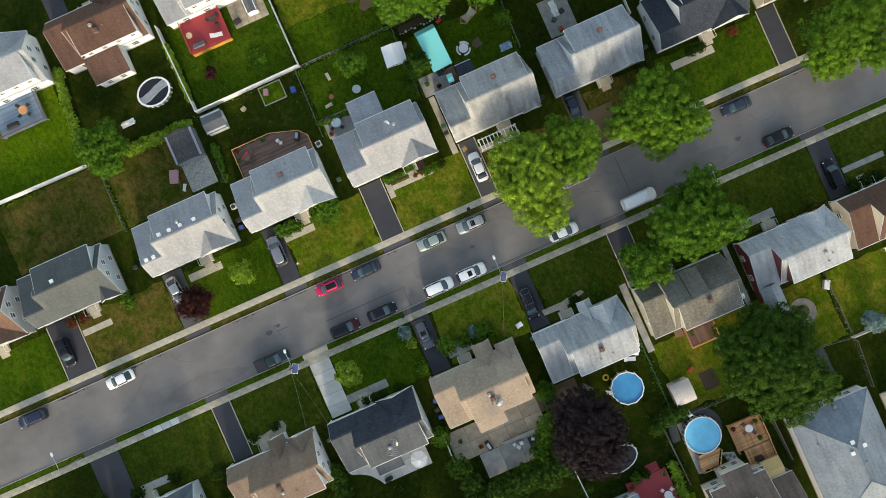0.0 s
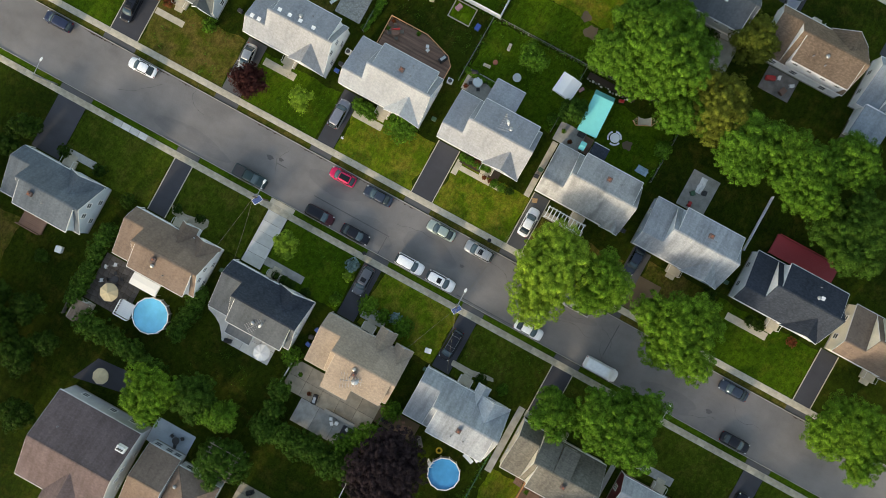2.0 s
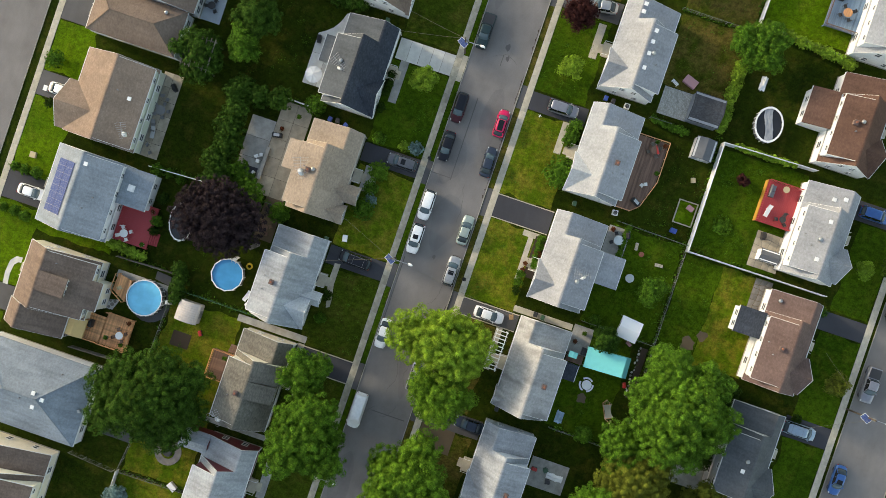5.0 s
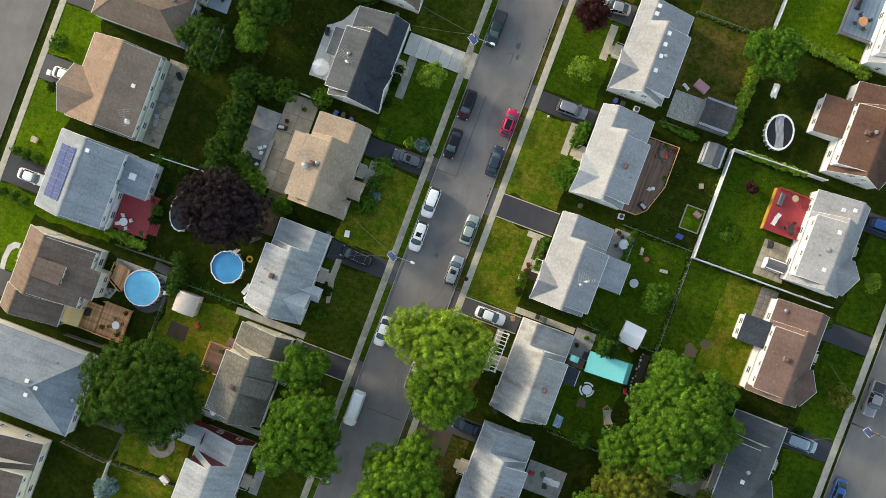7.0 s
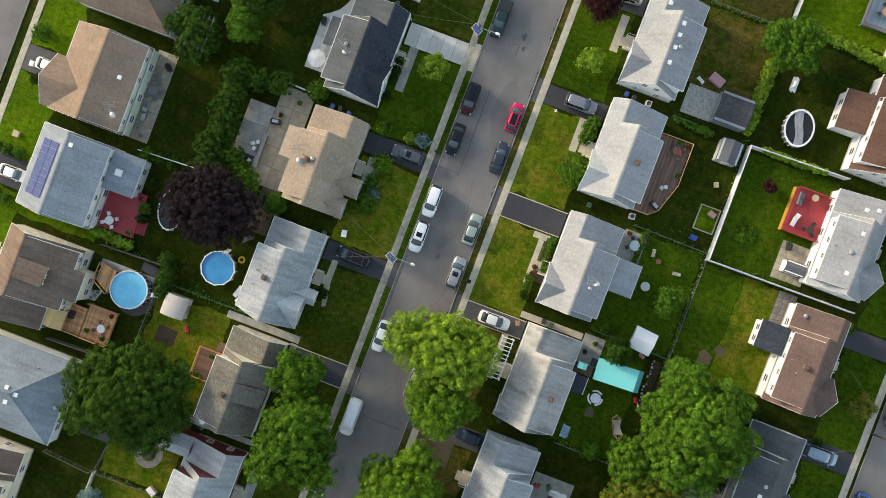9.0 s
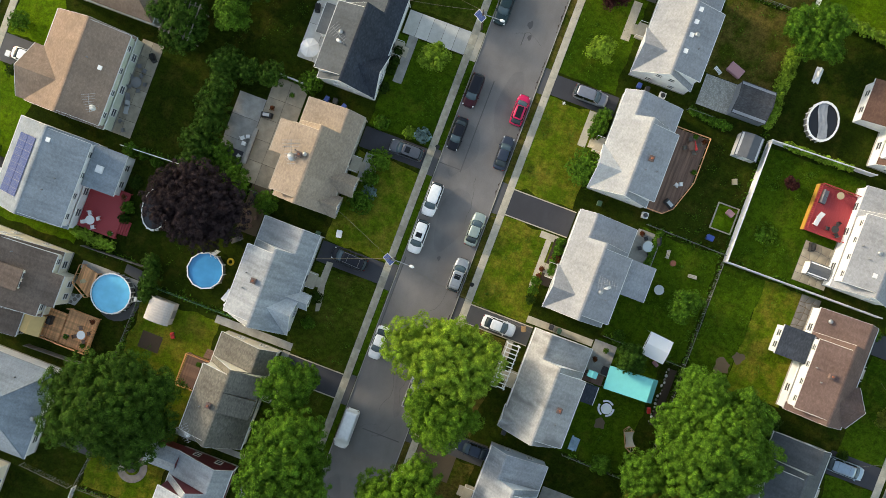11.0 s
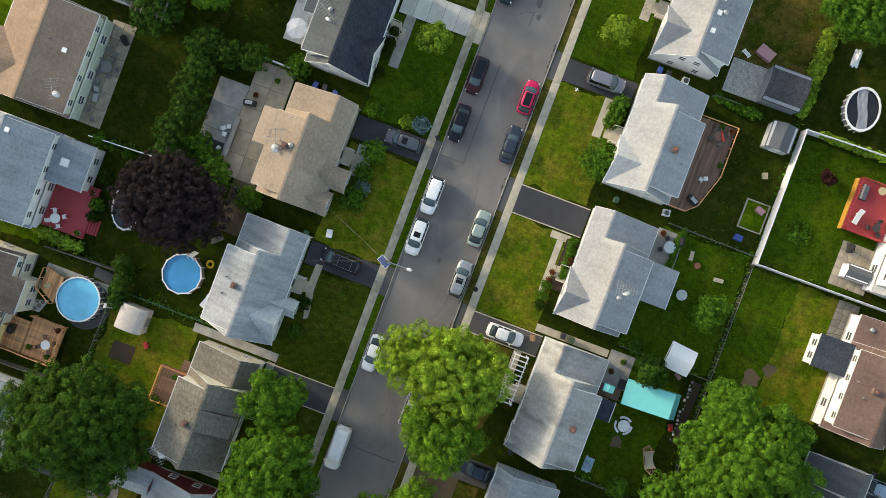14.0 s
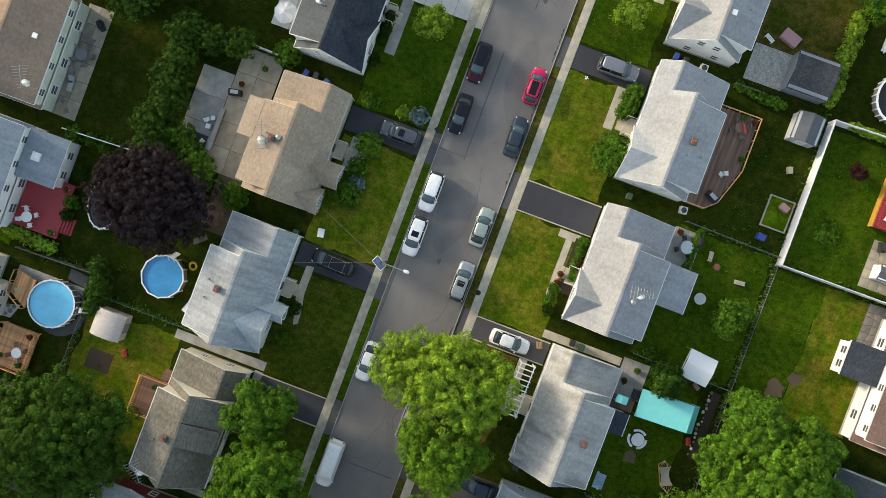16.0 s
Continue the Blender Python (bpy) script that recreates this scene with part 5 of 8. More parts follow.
for x0, x1, y1, mat in ((-34.6, -27.8, -59.0, DRIVE), (-18.9, -13.7, -61.2, DRIVE_OLD), (-5.1, -1.1, -60.5, DRIVE_OLD), (11.5, 16.0, -59.3, DRIVE), (29.0, 33.0, -59.5, DRIVE_OLD)):
    driveway("driveway", x0, x1, -67.62, y1, mat, WORN if mat is DRIVE_OLD else BLACKTOP)
for x0, x1 in ((-43.4, -40.2), (-26.2, -23.1), (-8.3, -5.3), (8.8, 12.1), (26.5, 30.2), (44.0, 47.2)):
    driveway("driveway", x0, x1, 67.47, 60.3, DRIVE, BLACKTOP)
WALK = "concrete front walk beside a lawn"
for x0, y0, x1, y1 in ((-23.3, 13.0, -18.2, 14.1), (-5.4, 12.6, -4.5, 15.4), (-4.48, 13.6, 2.6, 14.4), (10.4, 13.4, 17.2, 14.4), (-39.6, 13.4, -34.0, 14.6), (-58.6, 12.4, -53.6, 13.4), (42.8, 13.0, 49.8, 14.2),
                       (-24.4, -14.1, -17.6, -12.8), (-7.1, -14.0, -3.0, -11.8), (40.4, -14.0, 48.0, -12.6), (60.2, -12.3, 67.0, -11.4), (-60.8, -14.0, -55.2, -12.8), (26.7, -13.6, 31.0, -12.6),
                       (21.5, -25.6, 22.6, -14.2), (22.8, -15.2, 25.0, -14.2), (38.4, -25.4, 39.2, -15.0)):
    flat("front_walk", rect(x0, y0, x1, y1), 0.045, CONCRETE if y0 > 0 else PATIO, WALK, "footpath")
flat("front_walk", [(-41.5, -12.9), (-41.0, -14.0), (-38.8, -14.5), (-35.4, -14.1), (-34.9, -13.2), (-35.2, -12.3), (-36.6, -12.1), (-37.4, -12.9), (-39.1, -13.2), (-40.4, -12.7)], 0.045, TAN_CONCRETE, "curved tan paved walk before a house", "footpath")
flat("front_walk", [(24.2, -61.1), (24.3, -62.1), (25.2, -62.9), (27.2, -63.1), (29.0, -62.9), (29.0, -62.1), (27.2, -62.3), (25.7, -62.1), (25.1, -61.5), (25.1, -61.1)], 0.045, CONCRETE_NEW, "curved pale concrete walk from a driveway to a door", "footpath")
flat("front_walk", [(9.1, -13.8), (12.3, -13.9), (14.7, -13.3), (16.2, -12.9), (15.9, -12.4), (14.4, -12.5), (12.4, -12.9), (9.0, -12.9)], 0.045, TAN_CONCRETE, "curved tan concrete walk beside a lawn", "footpath")
for args in (
             ("patio", rect(6.0, 24.8, 10.4, 28.0), 0.04, PATIO, "concrete patio behind a house"),
             ("patio", rect(-10.4, 25.0, -5.9, 28.4), 0.04, PATIO, "concrete patio with a round table"),
             ("patio", rect(27.6, 25.2, 32.2, 31.2), 0.04, PATIO, "worn concrete slab in a back garden"),
             ("patio", rect(2.6, -27.4, 9.4, -24.4), 0.03, DIRT, "bare brown soil behind a house"),
             ("patio", rect(30.0, 47.0, 35.2, 50.8), 0.03, STONE, "small concrete patio behind a house"),
             ("patio", [(-40.2, -39.8), (-33.4, -39.2), (-33.6, -42.6), (-42.4, -44.4)], 0.04, DRIVE, "dark paved yard under a parasol"),
             ("patio", rect(19.5, 46.0, 24.5, 51.6), 0.03, PATIO, "worn concrete yard behind a house"),
             ("patio", rect(-27.4, -47.4, -20.6, -43.2), 0.04, concrete_material("pale_blue_concrete", (0.36, 0.42, 0.48), 0.15), "pale blue-grey concrete patio"),
             ("patio", rect(41.5, -40.5, 46.5, -35.5), 0.03, DRIVE_OLD, "dark worn yard beside a hip-roofed house"),
             ("patio", rect(21.0, -37.5, 22.2, -46.0), 0.03, PATIO, "narrow concrete path beside a pool"),
             ("patio", rect(6.25, 15.0, 7.2, 24.6), 0.03, CONCRETE, "pale concrete path along a house wall"),
             ("gravel_bed", rect(-33.6, 26.2, -29.2, 30.8), 0.03, GRAVEL, "grey gravel bed before a shed"),
             ("patio", rect(-1.1, -33.6, 1.4, -30.1), 0.06, DRIVE, "dark square of asphalt beside a patio"),
             ("soil_bed", rect(27.2, -34.6, 29.6, -31.6), 0.03, MULCH, "dark square of bare soil on a lawn"),
             ("soil_bed", rect(6.2, 35.8, 14.4, 36.8), 0.03, MULCH, "dark mulch bed edged with stones"),
             ("soil_bed", rect(-5.0, 14.7, 1.6, 16.2), 0.2, MULCH, "raised flower bed before a house"),
             ("patio", [(19.3, -40.0), (19.6, -36.6), (21.1, -36.7), (20.6, -40.0)], 0.03, DRIVE_OLD, "grey paving beside a garden fence"),
             ("soil_bed", rect(22.0, 7.2, 32.0, 12.6), 0.025, DIRT, "dry bare soil under street trees")):
    flat(*args, args[0].replace("_", " "))


def terrace_curve(x, y, r0, r1, mat, label):
    """A ring-shaped paved walk."""
    bm = bmesh.new()
    n = 22
    inner = [bm.verts.new((x + r0 * math.cos(2 * math.pi * k / n), y + r0 * math.sin(2 * math.pi * k / n), 0.06)) for k in range(n)]
    outer = [bm.verts.new((x + r1 * math.cos(2 * math.pi * k / n), y + r1 * math.sin(2 * math.pi * k / n), 0.06)) for k in range(n)]
    fs = [bm.faces.new((inner[k], outer[k], outer[(k + 1) % n], inner[(k + 1) % n])) for k in range(n)]
    ex = bmesh.ops.extrude_face_region(bm, geom=fs)
    bmesh.ops.translate(bm, verts=[v for v in ex["geom"] if isinstance(v, bmesh.types.BMVert)], vec=(0, 0, -0.12))
    return tagged(mesh_object("stone_ring", bm, mat), label, "paving", kind="structure")


flat("garden_path", [(26.4, -47.0), (25.5, -44.2), (27.4, -44.9), (27.5, -46.6)], 0.05, CONCRETE_NEW, "pale path set with round stones", "footpath")
for k, (x, y) in enumerate(((26.1, -45.6), (26.7, -46.2), (26.6, -45.2), (27.1, -45.6), (26.0, -44.9), (27.1, -46.4))):
    tagged(mesh_object("stepping_stone", tube((x, y, 0.03), (x, y, 0.075), 0.24 + 0.03 * (k % 3), 9), STONE), "round grey stepping stone in a path", "stepping stone", "stepping stones")
terrace_curve(45.8, -29.3, 1.1, 2.15, STONE, "pale ring of paving round a fire pit")
tagged(mesh_object("fire_pit", add_tube(bmesh.new(), (45.8, -29.3, 0), (45.8, -29.3, 0.35), 0.75, 16, 0.65), DARK), "dark round fire pit inside a stone ring", "fire pit")


# ---- vehicles ----
def loft(sections):
    """A skin over closed sections of equal length."""
    bm = bmesh.new()
    rows = [[bm.verts.new(p) for p in s] for s in sections]
    n = len(rows[0])
    for a, b in zip(rows, rows[1:]):
        for i in range(n):
            j = (i + 1) % n
            bm.faces.new((a[i], a[j], b[j], b[i]))
    bm.faces.new(rows[0][::-1])
    bm.faces.new(rows[-1])
    return bm


def body_section(x, w, z0, z1, r=0.16):
    pts = []
    for y, z in ((-w, z0 + r * 0.6), (-w - 0.02, (z0 + z1) / 2), (-w + 0.03, z1 - r), (-w + r, z1 - 0.02), (-w * 0.45, z1 + 0.015), (0, z1 + 0.025)):
        pts.append((x, y, z))
    pts += [(px, -py, pz) for px, py, pz in pts[-2::-1]]
    pts += [(x, w - 0.1, z0), (x, -w + 0.1, z0)]
    return pts


KINDS = {
    # length, half width, hood z, belt z, roof z, roof front x, roof rear x, windscreen base x, rear glass base x
    "sedan": (4.75, 0.90, 0.86, 0.98, 1.45, 0.35, -1.15, 1.15, -1.85),
    "hatch": (4.35, 0.89, 0.90, 1.0, 1.48, 0.45, -1.45, 1.15, -1.95),
    "suv": (4.75, 0.95, 1.02, 1.12, 1.72, 0.5, -2.02, 1.22, -2.3),
    "minivan": (5.1, 0.98, 1.0, 1.1, 1.78, 0.9, -2.15, 1.7, -2.45),
    "pickup": (5.6, 0.98, 1.08, 1.16, 1.80, 0.6, -0.75, 1.3, -1.0),
    "van": (5.6, 1.0, 1.15, 1.3, 2.25, 1.3, -2.6, 2.1, -2.7),
}


def car(x, y, heading, kind, paint, label, roof=None, rack=False, sunroof=False):
    L, w, zh, zb, zr, rf, rr, wf, wr = KINDS[kind]
    ob = thing("car" if kind not in ("van", "pickup") else kind, pose(x, y, 0.035, 0, 0, heading), label, "car" if kind != "pickup" else "pickup truck", "parked vehicles")
    f, b = L / 2, -L / 2
    tail = zb - 0.02 if kind in ("suv", "hatch", "minivan", "van") else zb - 0.06
    secs = [body_section(f, w * 0.40, 0.44, zh - 0.26), body_section(f - 0.04, w * 0.62, 0.36, zh - 0.18), body_section(f - 0.13, w * 0.79, 0.28, zh - 0.11), body_section(f - 0.3, w * 0.90, 0.25, zh - 0.05),
            body_section(f - 0.58, w * 0.97, 0.25, zh - 0.01), body_section(f - 1.0, w, 0.25, zh + 0.01), body_section(wf + 0.05, w, 0.25, zb - 0.04), body_section(rf, w, 0.25, zb), body_section(-0.8, w, 0.25, zb)]
    if kind == "pickup":
        secs += [body_section(b + 0.2, w, 0.3, zb), body_section(b, w * 0.97, 0.4, zb - 0.02)]
    else:
        q = 0.06 if kind == "sedan" else 0.0
        secs += [body_section(b + 0.75, w, 0.25, zb - q * 0.3), body_section(b + 0.42, w * 0.97, 0.26, tail), body_section(b + 0.2, w * 0.92, 0.28, tail - 0.03), body_section(b + 0.07, w * 0.83, 0.32, tail - 0.09), body_section(b, w * 0.62, 0.42, tail - 0.22)]
    secs = sorted(secs, key=lambda s: -s[0][0])
    body = part("body", loft(secs), paint, ob, "", True)
    # glass house and roof skin
    wi, wt = w - 0.07, w * 0.79
    glass = loft([[(wf, -wi * 0.92, zb - 0.08), (wf, wi * 0.92, zb - 0.08), (wf - 0.02, wi * 0.92, zb - 0.04), (wf - 0.02, -wi * 0.92, zb - 0.04)],
                  [(rf, -wi, zb - 0.06), (rf, wi, zb - 0.06), (rf, wt, zr - 0.04), (rf, -wt, zr - 0.04)],
                  [((rf + rr) / 2, -wi, zb - 0.06), ((rf + rr) / 2, wi, zb - 0.06), ((rf + rr) / 2, wt, zr - 0.01), ((rf + rr) / 2, -wt, zr - 0.01)],
                  [(rr, -wi, zb - 0.06), (rr, wi, zb - 0.06), (rr, wt, zr - 0.06), (rr, -wt, zr - 0.06)],
                  [(wr, -wi * 0.92, zb - 0.08), (wr, wi * 0.92, zb - 0.08), (wr + 0.02, wi * 0.9, zb - 0.03), (wr + 0.02, -wi * 0.9, zb - 0.03)]])
    part("window_glass", glass, paint if kind == "van" else CAR_GLASS, ob, "" if kind == "van" else "tinted windows")
    if kind != "van":
        # windscreen and rear window, a little proud of the glass house
        for x0, x1, name in ((wf, rf, "windscreen"), (wr, rr, "rear_window")):
            q = 0.014 if x0 > x1 else -0.014
            rows_ = []
            for k in range(7):
                y = -1 + k / 3
                bow = (1 - y * y) * (0.16 if name == "windscreen" else -0.08)
                lo_, hi_ = (x0 + q + bow, wi * 0.84 * y, zb - 0.02), (x1 + q * 1.5 + bow * 0.4, wt * 0.9 * y, zr - 0.01)
                rows_.append([lo_, hi_, (hi_[0], hi_[1], hi_[2] - 0.03), (lo_[0], lo_[1], lo_[2] - 0.03)])
            part(name, loft(rows_), SCREEN if name == "windscreen" else REAR_GLASS, ob, "windscreen with a sky reflection painted into its colour" if name == "windscreen" else "", True)
    rs = []
    for k in range(11):
        t = k / 10
        xx = rf + 0.04 + (rr - rf - 0.02) * t
        zz = zr + 0.07 * math.sin(math.pi * (0.12 + 0.76 * t)) - 0.05
        e = min(t + 0.03, 1 - t)
        ww = wt * (1.0 if e > 0.2 else 0.80 + 0.20 * math.sqrt(max(0.0, 1 - (1 - e / 0.2) ** 2)))
        rs.append([(xx, -ww, zz - 0.08), (xx, -ww * 0.94, zz - 0.02), (xx, -ww * 0.6, zz + 0.02), (xx, 0, zz + 0.035), (xx, ww * 0.6, zz + 0.02), (xx, ww * 0.94, zz - 0.02), (xx, ww, zz - 0.08)])
    part("roof", loft(rs), roof or paint, ob, "", True)
    if sunroof:
        part("sunroof", box((rf + rr) / 2 + (0.15 if sunroof is True else -0.75), -0.42, zr - 0.02, (rf + rr) / 2 + (0.85 if sunroof is True else sunroof), 0.42, zr + 0.055, 0.02), CAR_GLASS, ob, "dark glass sunroof")
    # pillars
    for s in (-1, 1):
        xm = (rf + rr) / 2 - 0.1
        for p0, p1, pr in (((wf - 0.02, s * wi * 0.93, zb - 0.05), (rf, s * wt, zr - 0.03), 0.05), ((wr + 0.02, s * wi * 0.9, zb - 0.05), (rr, s * wt, zr - 0.05), 0.07), ((xm, s * wi, zb - 0.05), (xm, s * wt, zr - 0.03), 0.045)):
            part("pillar", tube(p0, p1, pr * 0.75, 6), paint, ob)
        m = box(wf - 0.35, s * (w + 0.04) - 0.1, zb - 0.02, wf - 0.18, s * (w + 0.04) + 0.1, zb + 0.14, 0.03)
        part("wing_mirror", m, paint, ob)
        part("headlight", box(f - 0.34, s * w * 0.76 - 0.09, zh - 0.22, f - 0.12, s * w * 0.76 + 0.07, zh - 0.07, 0.03), HEAD_GLASS, ob, "clear headlight")
        part("tail_light", box(b + 0.01, s * w * 0.72 - 0.12, tail - 0.32, b + 0.12, s * w * 0.72 + 0.10, tail - 0.12, 0.03), TAIL_RED, ob, "red tail light")
        if rack:
            part("roof_rail", tube((rf - 0.2, s * wt * 0.84, zr + 0.07), (rr + 0.2, s * wt * 0.84, zr + 0.07), 0.02, 6), GREY, ob)
    if rack:
        for t in (0.25, 0.8):
            xx = rf + (rr - rf) * t
            part("roof_bar", tube((xx, -wt * 0.84, zr + 0.08), (xx, wt * 0.84, zr + 0.08), 0.018, 6), GREY, ob)
    for xe in (f, b):
        part("bumper", box(xe - 0.05, -w * 0.6, 0.42, xe + 0.05, w * 0.6, 0.6, 0.02), DARK, ob, "dark bumper insert")
    if kind == "pickup":
        part("cargo_bed", box(b + 0.15, -w + 0.14, zb - 0.06, wr - 0.15, w - 0.14, zb + 0.035), DARK, ob, "dark open cargo bed")
    for sx, sy in ((f - 0.9, 1), (f - 0.9, -1), (b + 0.95, 1), (b + 0.95, -1)):
        yy = sy * (w - 0.12)
        tyre = part("tyre", tube((sx, yy - 0.11, 0.33), (sx, yy + 0.11, 0.33), 0.33, 16), BLACK, ob, "black rubber tyre")
        part("rim", tube((sx, yy - 0.115 if sy < 0 else yy + 0.08, 0.33), (sx, yy - 0.08 if sy < 0 else yy + 0.115, 0.33), 0.2, 12), CHROME, tyre, "metal wheel rim")
    return ob


P_WHITE = car_paint("white_car_paint", (0.86, 0.87, 0.88), 0.0)
P_SILVER = car_paint("silver_car_paint", (0.42, 0.43, 0.44), 0.6)
P_GREY = car_paint("grey_car_paint", (0.24, 0.25, 0.29), 0.3)
P_BLUEGREY = car_paint("blue_grey_car_paint", (0.034, 0.048, 0.075), 0.2, 0.25)
P_CHAR = car_paint("charcoal_car_paint", (0.085, 0.095, 0.115), 0.3)
P_BLACK = car_paint("black_car_paint", (0.010, 0.012, 0.019), 0.0, 0.2)
P_RED = car_paint("red_car_paint", (0.62, 0.010, 0.090), 0.0)
P_MAROON = car_paint("maroon_car_paint", (0.050, 0.010, 0.016), 0.0, 0.2)
P_TEAL = car_paint("dark_teal_car_paint", (0.02, 0.045, 0.05), 0.3)
P_GREEN = car_paint("pale_green_car_paint", (0.40, 0.47, 0.42), 0.5)
P_BLUE = car_paint("blue_car_paint", (0.03, 0.12, 0.34), 0.3)
P_NAVY = car_paint("navy_car_paint", (0.025, 0.035, 0.075), 0.3)
P_PALEBLUE = car_paint("pale_blue_car_paint", (0.28, 0.38, 0.48), 0.4)
YN, YS = 3.92, -3.02
car(-55.8, YN, 182, "sedan", P_WHITE, "white sedan parked at the kerb")
car(-19.8, YN, 180, "hatch", P_RED, "red hatchback with a dark roof stripe at the kerb", sunroof=0.9)
car(-13.5, YN, 181, "sedan", P_BLUEGREY, "dark blue-grey sedan parked at the kerb")
car(-2.3, YN, 180, "sedan", P_GREEN, "pale green sedan parked at the kerb")
car(4.4, YN, 180, "suv", P_SILVER, "silver wagon with roof rack at the kerb", rack=True, sunroof=True)
car(21.2, YN, 180, "pickup", P_GREY, "grey pickup truck under a street tree")
car(49.1, YN, 180, "sedan", P_BLUEGREY, "dark blue-grey sedan parked at the kerb")
car(65.1, YN, 180, "suv", P_SILVER, "silver car parked under a street tree")
car(-71.0, YN, 180, "suv", P_NAVY, "navy blue car parked at the kerb")
car(-32.6, YS, 0, "pickup", P_TEAL, "dark teal pickup truck at the kerb")
car(-20.1, YS, 0, "suv", P_MAROON, "maroon SUV with a black roof at the kerb", roof=P_BLACK)
car(-13.8, YS, 0, "sedan", P_BLACK, "black sedan parked at the kerb")
car(-4.1, YS, 0, "suv", P_WHITE, "white SUV parked at the kerb")
car(1.4, YS, 0, "suv", P_WHITE, "white SUV with a dark sunroof at the kerb", sunroof=True)
car(17.0, YS, 0, "sedan", P_WHITE, "white sedan parked at the kerb")
car(29.6, YS, 0, "van", P_WHITE, "white panel van parked at the kerb")
car(53.1, YS, 0, "sedan", P_BLACK, "black sedan parked at the kerb")
car(-61.9, 11.3, -88, "suv", P_BLACK, "black SUV with sunroof on a driveway", sunroof=True)
car(-42.0, 13.0, -84, "sedan", P_SILVER, "silver sedan on a worn driveway")
car(-25.0, 12.3, 90, "suv", P_GREY, "blue-grey SUV on a driveway")
car(9.0, 11.6, 90, "sedan", P_WHITE, "white sedan half under a street tree")
car(26.2, 14.2, -90, "sedan", P_BLUEGREY, "dark sedan in a shaded driveway")
car(-9.2, -8.8, -90, "suv", P_CHAR, "grey SUV with a dark roof on a driveway", sunroof=True)
car(7.6, -10.9, -92, "minivan", P_BLACK, "black minivan with roof rack on a driveway", rack=True)
car(58.3, -11.6, 92, "suv", P_BLACK, "black SUV on a driveway")
car(-24.6, 62.8, 90, "suv", P_BLUE, "blue SUV on a driveway")
car(10.5, 62.4, 90, "minivan", P_PALEBLUE, "pale blue minivan on a driveway", rack=True)
car(28.4, 62.5, -90, "pickup", P_GREY, "dark grey pickup truck on a driveway")
car(15.8, 70.4, 0, "sedan", P_BLUE, "bright blue car parked at the kerb", sunroof=True)
car(22.0, 70.4, 0, "sedan", P_WHITE, "white sedan parked at the kerb")
car(34.8, 70.4, 0, "pickup", P_GREY, "grey pickup truck parked at the kerb")
car(0.4, 70.4, 0, "pickup", P_GREY, "grey pickup truck parked at the kerb")
car(-12.1, 70.4, 0, "suv", P_NAVY, "dark navy SUV parked at the kerb")
car(0.9, 77.0, 180, "sedan", P_WHITE, "white sedan parked at the kerb")
car(-2.9, -63.0, 90, "sedan", P_WHITE, "white sedan on a driveway")
car(13.8, -62.6, 90, "sedan", P_WHITE, "white sedan on a driveway")


# ---- pools ----
def round_pool(x, y, r, h, sides, water, label, rim=0.16):
    ob = thing("swimming_pool", pose(x, y, 0, 0, 0, 8), label, "swimming pool")
    n = sides
    circle = lambda q, z: [(q * math.cos(2 * math.pi * k / n), q * math.sin(2 * math.pi * k / n), z) for k in range(n)]
    bm = bmesh.new()
    rings = [[bm.verts.new(p) for p in circle(q, z)] for q, z in ((r, -0.05), (r, h), (r - 0.05, h), (r - 0.05, 0.1))]
    for a, b in zip(rings, rings[1:]):
        for i in range(n):
            bm.faces.new((a[i], a[(i + 1) % n], b[(i + 1) % n], b[i]))
    part("wall", bm, GREY, ob, "pale metal pool wall")
    bm = bmesh.new()
    rings = [[bm.verts.new(p) for p in circle(q, z)] for q, z in ((r + rim / 2, h), (r + rim / 2, h + 0.05), (r - rim / 2, h + 0.05), (r - rim / 2, h))]
    for a, b in zip(rings, rings[1:] + rings[:1]):
        for i in range(n):
            bm.faces.new((a[i], a[(i + 1) % n], b[(i + 1) % n], b[i]))
    part("rim", bm, WHITE, ob, "white pool rim")
    bm = bmesh.new()
    bm.faces.new([bm.verts.new(p) for p in circle(r - 0.055, h - 0.18)])
    part("water", bm, water, ob, "still pool water")
    for k in range(n):
        px, py, _ = circle(r + 0.06, 0)[k]
        part("post", box(px - 0.06, py - 0.06, -0.05, px + 0.06, py + 0.06, h, 0.01), WHITE, ob)
    return ob


round_pool(16.15, -29.0, 2.52, 1.25, 12, WATER_BLUE, "round above-ground pool with deep blue water")
round_pool(23.77, -40.19, 2.78, 1.3, 24, WATER_LIGHT, "round above-ground pool with pale blue water")
round_pool(-35.8, -29.6, 2.85, 1.25, 14, WATER_LIGHT, "round above-ground pool with bright blue water")
oval = round_pool(-32.55, 42.9, 2.5, 1.15, 20, WATER_DARK, "oval above-ground pool under a dark crumpled cover", 0.3)
oval.scale = (1.06, 0.83, 1)
cov = bmesh.new()
bmesh.ops.create_grid(cov, x_segments=14, y_segments=10, size=1)
for v in cov.verts:
    v.co = Vector((v.co.x * 2.3, v.co.y * 0.75 + 0.4 * math.sin(v.co.x * 2.0), 1.06 + 0.16 * noise.noise(v.co * 3.0)))
part("cover", cov, plain("pale_crumpled_cover", (0.36, 0.38, 0.41), 0.5, vary=0.5), oval, "pale crumpled pool cover", True)
dark_oval = round_pool(10.6, -38.6, 2.0, 0.9, 18, WATER_DARK, "oval pool with dark water beside a purple tree", 0.12)
dark_oval.scale = (1.5, 0.95, 1)


